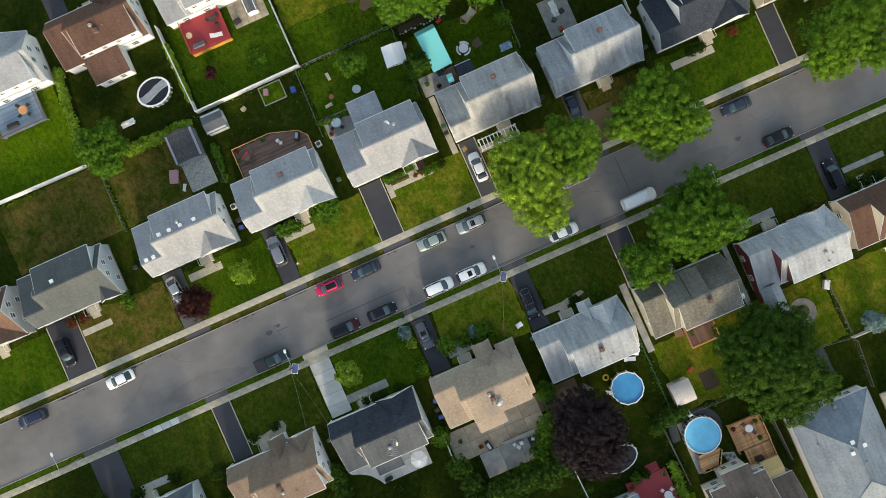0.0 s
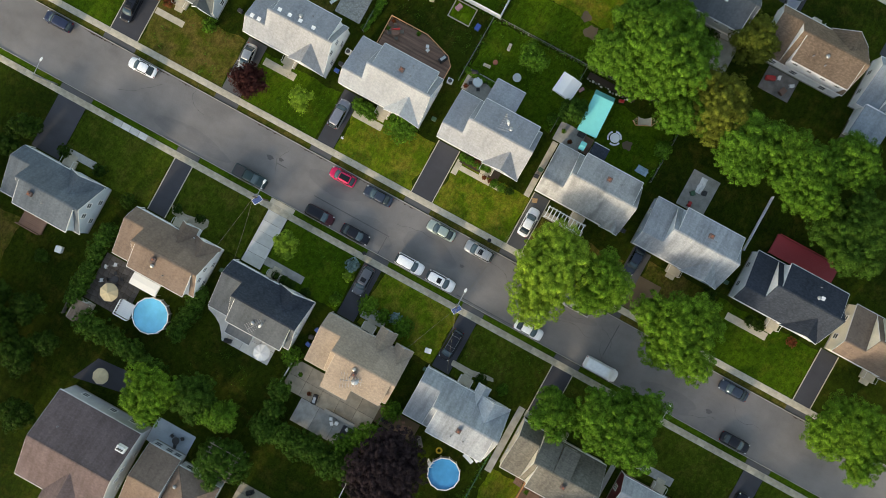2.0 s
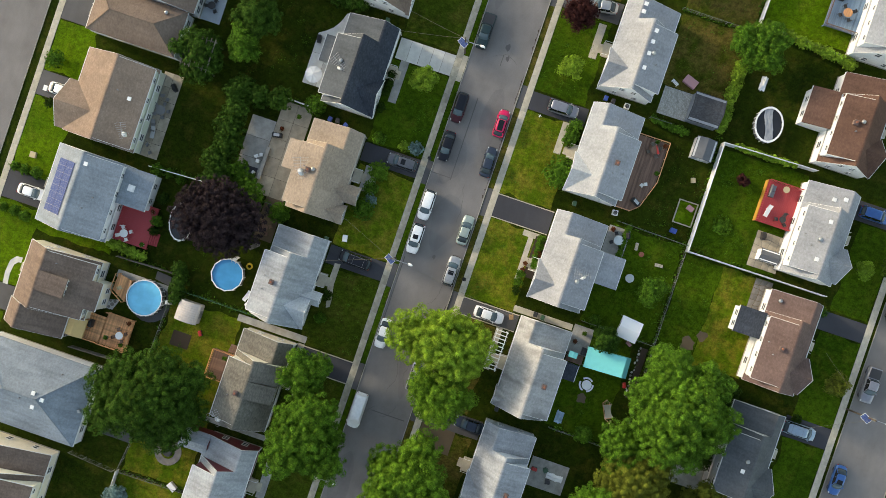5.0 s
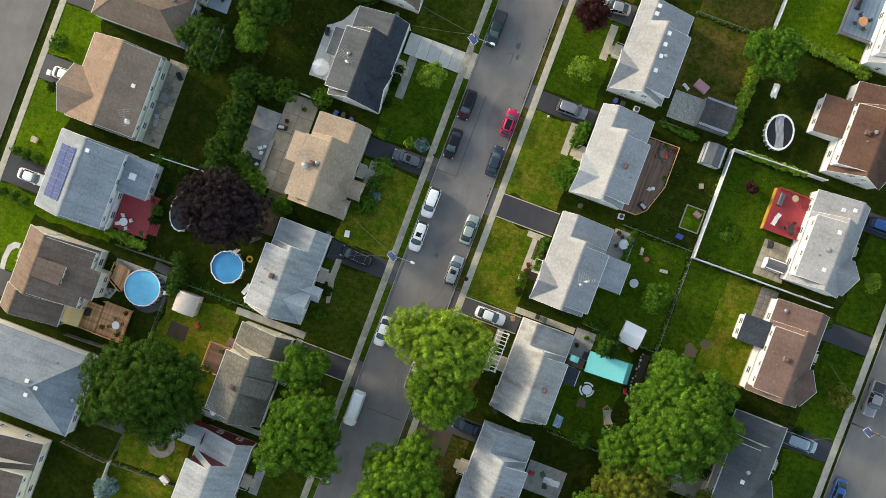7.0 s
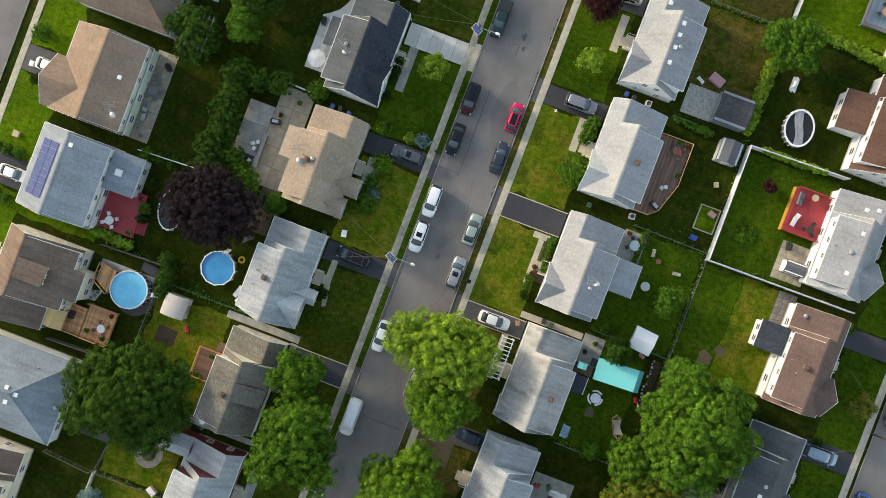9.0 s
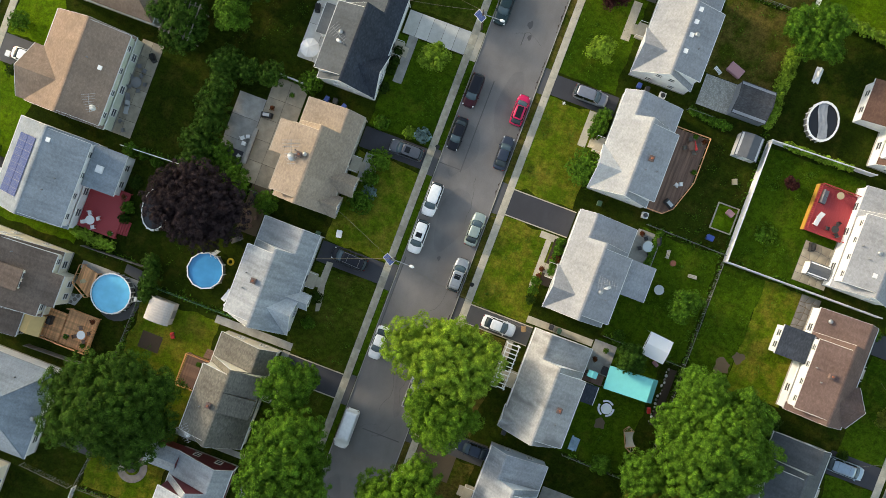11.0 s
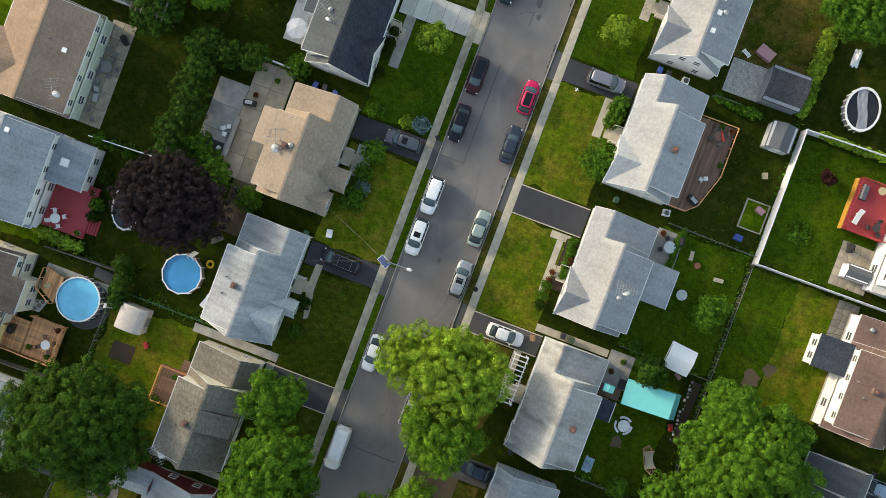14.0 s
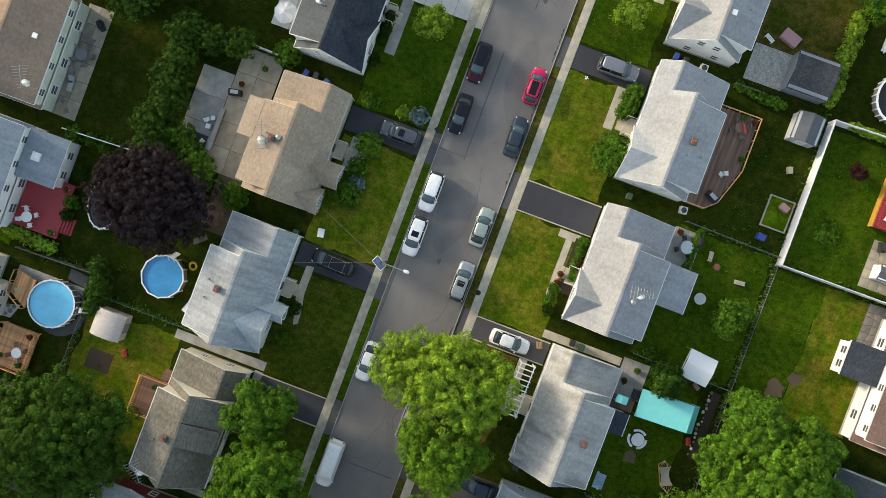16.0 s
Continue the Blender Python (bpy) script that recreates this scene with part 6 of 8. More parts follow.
def ladder(m, label="white pool ladder with handrails"):
    ob = thing("pool_ladder", m, label, "ladder")
    for s in (-1, 1):
        part("rail", add_tube(tube((0.8, s * 0.32, 0), (0.1, s * 0.32, 1.9), 0.035, 6), (-0.6, s * 0.32, 0.2), (0.1, s * 0.32, 1.9), 0.035, 6), WHITE, ob)
    for k in range(5):
        z = 0.25 + 0.28 * k
        part("step", box(0.72 - 0.1 * k - 0.12, -0.3, z, 0.72 - 0.1 * k + 0.12, 0.3, z + 0.05, 0.01), WHITE, ob)
    return ob


surround = bmesh.new()
arc_in = [surround.verts.new((23.77 + 2.93 * math.cos(radians(a)), -40.19 + 2.93 * math.sin(radians(a)), 0.05)) for a in range(-40, 141, 15)]
arc_out = [surround.verts.new((23.77 + (2.93 + 1.15 * math.sin(radians(a + 40))) * math.cos(radians(a)) + 0.01, -40.19 + (2.93 + 1.15 * math.sin(radians(a + 40))) * math.sin(radians(a)), 0.05)) for a in range(-40, 141, 15)]
for k in range(12):
    surround.faces.new((arc_in[k], arc_out[k], arc_out[k + 1], arc_in[k + 1]))
tagged(mesh_object("pool_surround", surround, DRIVE_OLD), "dark grey paving curved round a pool", "paving", kind="structure")


ladder(pose(13.85, -28.6, 0.03, 0, 0, 180))
ladder(pose(23.3, -37.0, 0.03, 0, 0, 95))


# ---- decks ----
def deck(x0, y0, x1, y1, z, mat, label, along="x", rails="", rail_mat=None, stairs=None):
    """A raised deck of single boards, with joists, posts and a railing on the named sides (n, s, e, w)."""
    ob = thing("deck", pose((x0 + x1) / 2, (y0 + y1) / 2, 0), label, "deck")
    w, d = (x1 - x0) / 2, (y1 - y0) / 2
    rail_mat = rail_mat or mat
    n = int((2 * d if along == "x" else 2 * w) / 0.28)
    bm = box(-w, -0.137, z - 0.05, w, 0.137, z) if along == "x" else box(-0.137, -d, z - 0.05, 0.137, d, z)
    first = part("board", bm, mat, ob)
    for k in range(n):
        t = -1 + (2 * k + 1) / n
        o = first if k == 0 else new("board", first.data)
        o.parent = ob
        o.location = (0, t * d, 0) if along == "x" else (t * w, 0, 0)
    part("frame", box(-w + 0.02, -d + 0.02, z - 0.3, w - 0.02, d - 0.02, z - 0.055), mat, ob)
    for sx in (-1, 1):
        for sy in (-1, 1):
            part("post", box(sx * (w - 0.1) - 0.07, sy * (d - 0.1) - 0.07, -0.1, sx * (w - 0.1) + 0.07, sy * (d - 0.1) + 0.07, z - 0.05), mat, ob)
    for s in rails:
        a, b = {"n": ((-w, d), (w, d)), "s": ((-w, -d), (w, -d)), "e": ((w, -d), (w, d)), "w": ((-w, -d), (-w, d))}[s]
        bm = box(min(a[0], b[0]) - 0.06, min(a[1], b[1]) - 0.06, z + 0.86, max(a[0], b[0]) + 0.06, max(a[1], b[1]) + 0.06, z + 0.92)
        rail = part("rail", bm, rail_mat, ob)
        k = max(2, int(math.hypot(b[0] - a[0], b[1] - a[1]) / 0.3))
        first_bal = None
        for i in range(k + 1):
            if first_bal is None:
                first_bal = o = part("baluster", box(-0.03, -0.03, z, 0.03, 0.03, z + 0.86), rail_mat, rail)
            else:
                o = new("baluster", first_bal.data)
                o.parent = rail
            o.location = (a[0] + (b[0] - a[0]) * i / k, a[1] + (b[1] - a[1]) * i / k, 0)
    if stairs:
        sx, sy, dx, dy, sw = stairs
        for k in range(4):
            cx, cy = sx + dx * 0.3 * (k + 0.5), sy + dy * 0.3 * (k + 0.5)
            hx, hy = (0.15, sw / 2) if dx else (sw / 2, 0.15)
            zz = z - z * (k + 1) / 5
            part("stair_tread", box(cx - hx, cy - hy, zz - 0.2, cx + hx, cy + hy, zz, 0.01), mat, ob)
    return ob


def poly_deck(points, z, mat, label, along, rail_mat, railed):
    """A raised deck of any convex outline; railed: the numbers of the edges that carry a railing."""
    cx, cy = sum(p[0] for p in points) / len(points), sum(p[1] for p in points) / len(points)
    ob = thing("deck", pose(cx, cy, 0), label, "deck")
    P = [(x - cx, y - cy) for x, y in points]
    part("frame", slab([(x * 0.995, y * 0.995, z - 0.055) for x, y in P], 0.25), mat, ob)
    lo, hi = min(p[1] for p in P), max(p[1] for p in P)
    n = int((hi - lo) / 0.28)
    st = (hi - lo) / n
    for k in range(n):
        y0, y1 = lo + st * k + 0.006, lo + st * (k + 1) - 0.006
        ends = []
        for y in (y0, y1):
            xs = []
            for a, b in zip(P, P[1:] + P[:1]):
                if (a[1] - y) * (b[1] - y) < 0:
                    xs.append(a[0] + (b[0] - a[0]) * (y - a[1]) / (b[1] - a[1]))
            ends.append((min(xs), max(xs)))
        part("board", slab([(ends[0][0], y0, z), (ends[0][1], y0, z), (ends[1][1], y1, z), (ends[1][0], y1, z)], 0.05), mat, ob)
    for i in railed:
        a, b = P[i], P[(i + 1) % len(P)]
        d = Vector((b[0] - a[0], b[1] - a[1], 0))
        q = Vector((-d.y, d.x, 0)).normalized() * 0.06
        rail = part("rail", slab([(a[0] - q.x, a[1] - q.y, z + 0.92), (b[0] - q.x, b[1] - q.y, z + 0.92), (b[0] + q.x, b[1] + q.y, z + 0.92), (a[0] + q.x, a[1] + q.y, z + 0.92)], 0.06), rail_mat, ob)
        m = max(1, int(d.length / 1.1))
        bal = None
        for k in range(m + 1):
            if bal is None:
                bal = o = part("baluster", box(-0.03, -0.03, z, 0.03, 0.03, z + 0.86), rail_mat, rail)
            else:
                o = new("baluster", bal.data)
                o.parent = rail
            o.location = (a[0] + d.x * k / m, a[1] + d.y * k / m, 0)
    for x, y in P:
        part("post", box(x * 0.97 - 0.07, y * 0.97 - 0.07, -0.1, x * 0.97 + 0.07, y * 0.97 + 0.07, z - 0.056), mat, ob)
    return ob


poly_deck([(-25.0, 24.6), (-13.2, 24.6), (-13.2, 26.9), (-14.3, 28.1), (-18.6, 29.5), (-25.0, 29.5)], 0.6, DECK_BROWN, "brown stained wooden deck with an angled corner rail", "x", DECK_TAN, (1, 2, 3, 4, 5))
deck(-24.6, 45.7, -18.0, 51.0, 1.0, DECK_RED, "red painted wooden deck with furniture", "x", "swe", DECK_RED)
part("skirt", box(-3.3, -2.78, 0.0, 3.3, -2.66, 0.96), plain("orange_boards", (0.55, 0.28, 0.05), 0.6), bpy.data.objects["deck.001"], "orange wooden skirt boards")
deck(9.9, -48.2, 16.6, -42.6, 0.8, DECK_RED, "red painted wooden deck behind a house", "y", "", stairs=(1.5, 2.8, 0, 1, 2.0))
deck(27.8, -45.0, 32.9, -40.6, 0.7, DECK_TAN, "cedar deck with patio furniture", "y", "new", DECK_TAN)
deck(28.7, -50.8, 32.8, -45.04, 0.85, DECK_TAN, "cedar deck step beside a house", "y", "e", DECK_TAN)
poly_deck([(24.1, -45.4), (25.4, -43.1), (21.9, -42.9), (21.4, -45.3)], 1.15, DECK_TAN, "small cedar deck beside a pool", "x", DECK_TAN, (0, 3))
deck(27.7, -27.3, 32.2, -23.8, 0.8, DECK_BROWN, "weathered brown deck behind a house", "y", "swe", DECK_TAN, stairs=(-2.35, 0.9, -1, 0, 1.1))
deck(43.6, 25.2, 54.2, 28.4, 0.6, DECK_RED, "red painted wooden deck behind a house", "x", "n", DECK_RED)
deck(-57.4, 46.0, -49.8, 51.0, 0.9, DECK_BLUE, "blue-grey deck with brown railing and furniture", "x", "swe", DECK_BROWN)
deck(-61.5, -27.0, -57.5, -23.6, 0.6, DECK_BROWN, "small brown wooden deck behind a house", "x", "s", DECK_BROWN)
deck(-40.9, -31.9, -38.6, -29.4, 1.1, WHITE, "white pool platform with railing", "x", "sw", WHITE)
deck(44.6, 44.0, 50.2, 49.0, 0.5, WOOD_GREY, "weathered grey deck with clutter", "x", "s", WOOD_GREY)
deck(61.0, -28.0, 66.0, -25.2, 0.6, WHITE, "white painted deck behind a house", "x", "s", WHITE)
deck(10.4, 25.0, 11.8, 27.6, 0.7, DECK_BROWN, "small wooden landing behind a house", "x", "")


# ---- fences ----
def fence(x0, y0, x1, y1, h, kind, label, category="fence"):
    L = math.hypot(x1 - x0, y1 - y0)
    ob = thing("fence", pose(x0, y0, 0, 0, 0, math.degrees(math.atan2(y1 - y0, x1 - x0))), label, category)
    n = max(1, round(L / 2.4))
    s = L / n
    mat = {"vinyl": VINYL, "wood": WOOD_GREY, "link": plain("dull_wire_mesh", (0.20, 0.205, 0.20), 0.6, 0.2), "green": plain("green_mesh_fence", (0.05, 0.16, 0.09), 0.6)}[kind]
    pr = 0.065 if kind in ("vinyl", "wood") else 0.035
    post = part("post", box(-pr, -pr, -0.2, pr, pr, h + 0.08, 0.01), mat, ob)
    if kind in ("vinyl", "wood"):
        bm = add_prism(bmesh.new(), [(-0.05, 0.04), (0.05, 0.04), (0.05, 0.16), (0.03, 0.16), (0.03, h - 0.1), (0.05, h - 0.1), (0.05, h), (-0.05, h), (-0.05, h - 0.1), (-0.03, h - 0.1), (-0.03, 0.16), (-0.05, 0.16)], pr, s - pr)
    else:
        bm = tube((0, 0, h), (s, 0, h), 0.028, 6)
        for k in range(4):
            add_tube(bm, (0, 0, 0.1 + (h - 0.1) * k / 4), (s, 0, 0.1 + (h - 0.1) * k / 4), 0.005, 4)
        for k in range(int(s / 0.3)):
            add_tube(bm, (0.3 * k + 0.1, 0, 0.05), (0.3 * k + 0.1, 0, h), 0.005, 4)
    panel = part("panel", bm, mat, ob)
    if kind in ("link", "green"):
        panel["kind"] = "stuff"
    for k in range(1, n + 1):
        o = new("post", post.data)
        o.parent, o.location = ob, (k * s, 0, 0)
        if k < n:
            o = new("panel", panel.data)
            o.parent, o.location = ob, (k * s, 0, 0)
            if kind in ("link", "green"):
                o["kind"] = "stuff"
    return ob


VF = "tall white vinyl privacy fence between gardens"
CL = "low grey chain-link fence between gardens"
fence(-27.7, 37.25, -10.15, 37.35, 1.8, "vinyl", VF)
fence(-10.15, 37.35, -10.3, 59.3, 1.8, "vinyl", VF)
fence(-27.7, 37.25, -28.1, 51.95, 1.8, "vinyl", VF)
fence(-63.3, 37.0, -46.9, 36.7, 1.8, "vinyl", VF)
fence(-63.3, 37.0, -63.2, 50.0, 1.8, "vinyl", VF)
fence(-80.0, 37.2, -63.5, 37.0, 1.6, "vinyl", VF)
fence(4.0, -46.0, 3.6, -37.4, 1.6, "vinyl", VF)
fence(3.2, -31.0, 3.8, -24.0, 1.0, "link", CL)
fence(-13.0, -29.8, -12.8, -24.0, 1.2, "vinyl", "white panel fence beside a patio")
fence(20.9, -35.4, 20.9, -22.6, 1.3, "green", "green mesh garden fence between lawns")
fence(19.0, -46.4, 18.7, -36.4, 1.4, "wood", "weathered grey wooden fence between gardens")
fence(21.0, -36.4, 35.0, -36.8, 1.2, "link", CL)
fence(34.8, -49.0, 34.4, -37.0, 1.5, "wood", "dark wooden fence beside a deck")
fence(40.1, 23.7, 40.1, 33.0, 1.0, "vinyl", "low white vinyl fence between gardens")
fence(22.5, 26.0, 22.7, 36.0, 1.1, "link", CL)
fence(-10.0, 37.2, 5.0, 37.2, 1.2, "link", CL)
fence(5.0, 37.2, 40.0, 37.8, 1.2, "link", CL)
fence(5.2, 25.6, 5.4, 37.0, 1.1, "link", CL)
fence(-11.2, 25.8, -11.0, 37.2, 1.1, "link", CL)
fence(-28.0, 25.4, -28.0, 28.8, 1.1, "link", CL)
fence(-45.6, 24.9, -45.5, 36.6, 1.1, "link", CL)
fence(50.8, -23.8, 51.0, -35.8, 1.1, "link", CL)
fence(44.8, -35.0, 51.0, -35.8, 1.2, "link", CL)
fence(51.0, -35.8, 72.0, -35.8, 1.3, "vinyl", VF)
fence(51.2, -36.4, 50.6, -43.8, 1.3, "link", CL)
fence(38.6, -25.0, 39.2, -36.0, 1.2, "link", CL)
fence(-46.9, 37.0, -46.0, 52.0, 1.1, "wood", "weathered wooden fence beside a hedge")
fence(-48.9, -24.6, -48.4, -36.0, 1.1, "wood", "dark wooden fence beside a hedge")


# ---- sheds, canopies, play things ----
def shed(x, y, w, d, h, rise, turn, roof, wall, label, ridge="x"):
    ob = thing("shed", pose(x, y, 0, 0, 0, turn), label, "shed")
    part("wall", add_prism(bmesh.new(), [(-d / 2 + 0.12, -0.1), (-d / 2 + 0.12, h), (0, h + rise * 0.92), (d / 2 - 0.12, h), (d / 2 - 0.12, -0.1)], -w / 2 + 0.12, w / 2 - 0.12), wall, ob)
    for s in (-1, 1):
        part("roof", slab([(-w / 2, s * d / 2, h - 0.05), (w / 2, s * d / 2, h - 0.05), (w / 2, 0, h + rise), (-w / 2, 0, h + rise)], 0.08), roof, ob)
    dr = part("door", box(w / 2 - 0.13, -0.55, 0.05, w / 2 - 0.08, 0.55, h - 0.1), TRIM, ob, "shed double door")
    part("door_handle", box(w / 2 - 0.08, -0.04, 0.95, w / 2 - 0.04, 0.04, 1.1), DARK, dr)
    return ob


METAL_ROOF = plain("ribbed_grey_metal", (0.105, 0.115, 0.13), 0.7, 0.0, 0.4)
shed(-31.4, 33.0, 4.9, 4.6, 2.2, 0.7, 90, shingle("dark_shed_shingles", (0.075, 0.078, 0.086), 0.3), W_SLATE, "dark grey shed with a shingled roof")
shed(-25.7, 34.6, 3.4, 3.2, 1.9, 0.5, 0, METAL_ROOF, W_GREY, "small grey metal garden shed")
shed(-45.9, -34.2, 3.4, 2.8, 1.9, 0.5, 90, R_BROWN, W_BEIGE, "small brown garden shed")
pale = plain("pale_ribbed_vinyl", (0.56, 0.50, 0.46), 0.5, vary=0.3)


def barrel_shed(x, y, w, d, h, label):
    """A shed with a curved, ribbed roof."""
    ob = thing("shed", pose(x, y, 0), label, "shed")
    part("wall", box(-w / 2 + 0.1, -d / 2 + 0.1, -0.1, w / 2 - 0.1, d / 2 - 0.1, h), pale, ob)
    bm = bmesh.new()
    n, k = 12, 19
    rows = []
    for i in range(n + 1):
        a = math.pi * i / n
        rows.append([bm.verts.new((-w / 2 + w * j / (k - 1), -d / 2 * math.cos(a), h + (0.75 + 0.03 * (j % 2)) * math.sin(a))) for j in range(k)])
    for a, b in zip(rows, rows[1:]):
        for j in range(k - 1):
            bm.faces.new((a[j], a[j + 1], b[j + 1], b[j]))
    bm.faces.new([r[0] for r in rows])
    bm.faces.new([r[-1] for r in rows][::-1])
    part("roof", bm, pale, ob, "curved ribbed roof")
    part("door", box(-0.6, d / 2 - 0.11, 0.05, 0.6, d / 2 - 0.06, h - 0.1), GREY, ob)
    return ob


shed(-13.3, 49.2, 3.0, 1.9, 1.9, 0.3, 90, METAL_ROOF, W_WHITE, "small white lean-to shed beside a house")
barrel_shed(23.5, -32.8, 3.2, 3.6, 1.7, "pale beige shed with a curved ribbed roof")


def canopy(x, y, w, d, h, rise, mat, label, turn=0, crest=0.5):
    ob = thing("garden_canopy", pose(x, y, 0, 0, 0, turn), label, "canopy")
    for sx in (-1, 0, 1):
        for sy in (-1, 1):
            part("pole", tube((sx * (w / 2 - 0.1), sy * (d / 2 - 0.1), -0.1), (sx * (w / 2 - 0.1), sy * (d / 2 - 0.1), h), 0.035, 6), STEEL, ob)
    bm = bmesh.new()
    nx, ny = 12, 8
    rows = [[bm.verts.new((-w / 2 + w * i / nx, -d / 2 + d * j / ny, h + rise * (j / ny / crest if j / ny <= crest else (1 - j / ny) / (1 - crest)))) for j in range(ny + 1)] for i in range(nx + 1)]
    for a, b in zip(rows, rows[1:]):
        for j in range(ny):
            bm.faces.new((a[j], a[j + 1], b[j + 1], b[j]))
    cover = part("cover", bm, mat, ob)
    bm = bmesh.new()
    for s in (-1, 1):
        add_box(bm, -w / 2, s * d / 2 - 0.01, h - 0.3, w / 2, s * d / 2 + 0.01, h)
        add_box(bm, s * w / 2 - 0.01, -d / 2, h - 0.3, s * w / 2 + 0.01, d / 2, h)
    part("valance", bm, mat, cover)
    return ob


canopy(10.0, 31.0, 3.2, 6.7, 2.0, 0.7, TEAL, "bright teal canopy on metal poles", 3, 0.875)
canopy(4.1, 32.5, 3.3, 3.3, 2.2, 0.35, plain("white_canvas", (0.78, 0.79, 0.80), 0.6, vary=0.06), "white square garden canopy", 84)
canopy(31.2, -48.65, 3.0, 3.2, 2.4, 0.5, STRAW, "straw-coloured gazebo canopy on a deck", 0)
canopy(-38.5, -25.4, 4.6, 1.9, 2.5, 0.1, plain("striped_awning_white", (0.74, 0.72, 0.68), 0.6, vary=0.1), "white awning over a patio", 0)
canopy(10.5, 25.6, 0.9, 1.3, 2.5, 0.15, TEAL, "small teal awning beside a rear door", 0)


def parasol(x, y, r, h, mat, label):
    ob = thing("parasol", pose(x, y, 0), label, "parasol")
    part("pole", tube((0, 0, -0.02), (0, 0, h + 0.1), 0.03, 6), STEEL, ob)
    part("base", tube((0, 0, -0.02), (0, 0, 0.1), 0.28, 14), DARK, ob)
    bm = bmesh.new()
    top = bm.verts.new((0, 0, h))
    rim = [bm.verts.new((r * math.cos(math.pi * k / 8) * (1 if k % 2 == 0 else 0.95), r * math.sin(math.pi * k / 8) * (1 if k % 2 == 0 else 0.95), h - 0.5 - (0 if k % 2 == 0 else 0.06))) for k in range(16)]
    low = [bm.verts.new((v.co.x, v.co.y, v.co.z - 0.15)) for v in rim]
    for k in range(16):
        bm.faces.new((top, rim[k], rim[(k + 1) % 16]))
        bm.faces.new((rim[k], low[k], low[(k + 1) % 16], rim[(k + 1) % 16]))
    part("canopy", bm, mat, ob)
    return ob


parasol(-43.0, -29.3, 1.5, 2.5, BEIGE, "beige parasol on a stone patio")
parasol(-17.6, -26.0, 1.35, 2.5, plain("pale_grey_canvas", (0.62, 0.64, 0.66), 0.6), "pale grey parasol on a terrace")
parasol(-37.9, -41.4, 1.3, 2.5, BEIGE, "pale beige parasol behind a house")


def round_table(x, y, r, mat, label, chairs=4, z=0.035, chair_mat=None):
    ob = thing("garden_table", pose(x, y, z), label, "table")
    part("tabletop", tube((0, 0, 0.70), (0, 0, 0.74), r, 20), mat, ob)
    part("pedestal", tube((0, 0, 0), (0, 0, 0.7), 0.06, 8), mat, ob)
    for k in range(chairs):
        a = 2 * math.pi * (k + 0.35) / chairs
        c = garden_chair(pose(x + (r + 0.35) * math.cos(a), y + (r + 0.35) * math.sin(a), z, 0, 0, math.degrees(a) + 90), chair_mat or mat)
    return ob


def garden_chair(m, mat):
    ob = thing("garden_chair", m, "plain outdoor garden chair beside a table", "chair", "garden chairs")
    part("seat", box(-0.26, -0.26, 0.4, 0.26, 0.26, 0.45, 0.02), mat, ob)
    part("backrest", box(-0.26, -0.3, 0.45, 0.26, -0.25, 0.9, 0.02), mat, ob)
    for sx in (-1, 1):
        for sy in (-1, 1):
            part("leg", box(sx * 0.22 - 0.025, sy * 0.22 - 0.025, 0, sx * 0.22 + 0.025, sy * 0.22 + 0.025, 0.4), mat, ob)
    return ob


def lounge(m, mat, label):
    ob = thing("sun_lounger", m, label, "lounger")
    part("seat", box(-0.33, -0.95, 0.28, 0.33, 0.35, 0.38, 0.03), mat, ob)
    part("backrest", slab([(-0.33, 0.35, 0.4), (0.33, 0.35, 0.4), (0.33, 0.95, 0.75), (-0.33, 0.95, 0.75)], 0.08), mat, ob)
    for sx in (-1, 1):
        for y in (-0.85, 0.3):
            part("leg", box(sx * 0.29 - 0.03, y - 0.03, 0, sx * 0.29 + 0.03, y + 0.03, 0.28), mat, ob)
    return ob


def sofa(m, mat, label):
    ob = thing("outdoor_sofa", m, label, "sofa")
    part("base", box(-0.95, -0.4, 0, 0.95, 0.4, 0.3, 0.03), DARK, ob)
    for s in (-0.47, 0.47):
        part("cushion", box(s - 0.45, -0.38, 0.3, s + 0.45, 0.38, 0.45, 0.05), mat, ob)
    part("backrest", box(-0.95, 0.3, 0.45, 0.95, 0.45, 0.85, 0.04), mat, ob)
    return ob


def grill(m):
    ob = thing("barbecue_grill", m, "black covered barbecue grill on a cart", "grill")
    part("cart", box(-0.6, -0.28, 0.05, 0.6, 0.28, 0.8, 0.02), DARK, ob)
    part("lid", add_prism(bmesh.new(), [(-0.3, 0.8), (-0.28, 1.05), (0, 1.2), (0.28, 1.05), (0.3, 0.8)], -0.4, 0.4), BLACK, ob, "black grill lid")
    for s in (-1, 1):
        part("wheel", tube((s * 0.5, -0.3, 0.1), (s * 0.5, -0.24, 0.1), 0.1, 10), BLACK, ob)
    return ob


def covered_grill(m):
    ob = thing("covered_barbecue", m, "barbecue under a grey and black fitted cover", "grill")
    bm = add_prism(bmesh.new(), [(-0.34, 0.02), (-0.36, 0.85), (-0.24, 1.08), (0.24, 1.1), (0.36, 0.85), (0.34, 0.02)], -0.72, 0.72)
    part("cover", bm, plain("black_cover_cloth", (0.025, 0.025, 0.028), 0.7), ob)
    part("cover_panel", slab([(-0.45, -0.23, 1.13), (0.45, -0.23, 1.13), (0.45, 0.22, 1.14), (-0.45, 0.22, 1.14)], 0.03), plain("grey_cover_cloth", (0.42, 0.44, 0.46), 0.7), ob, "pale grey top of the cover")
    return ob


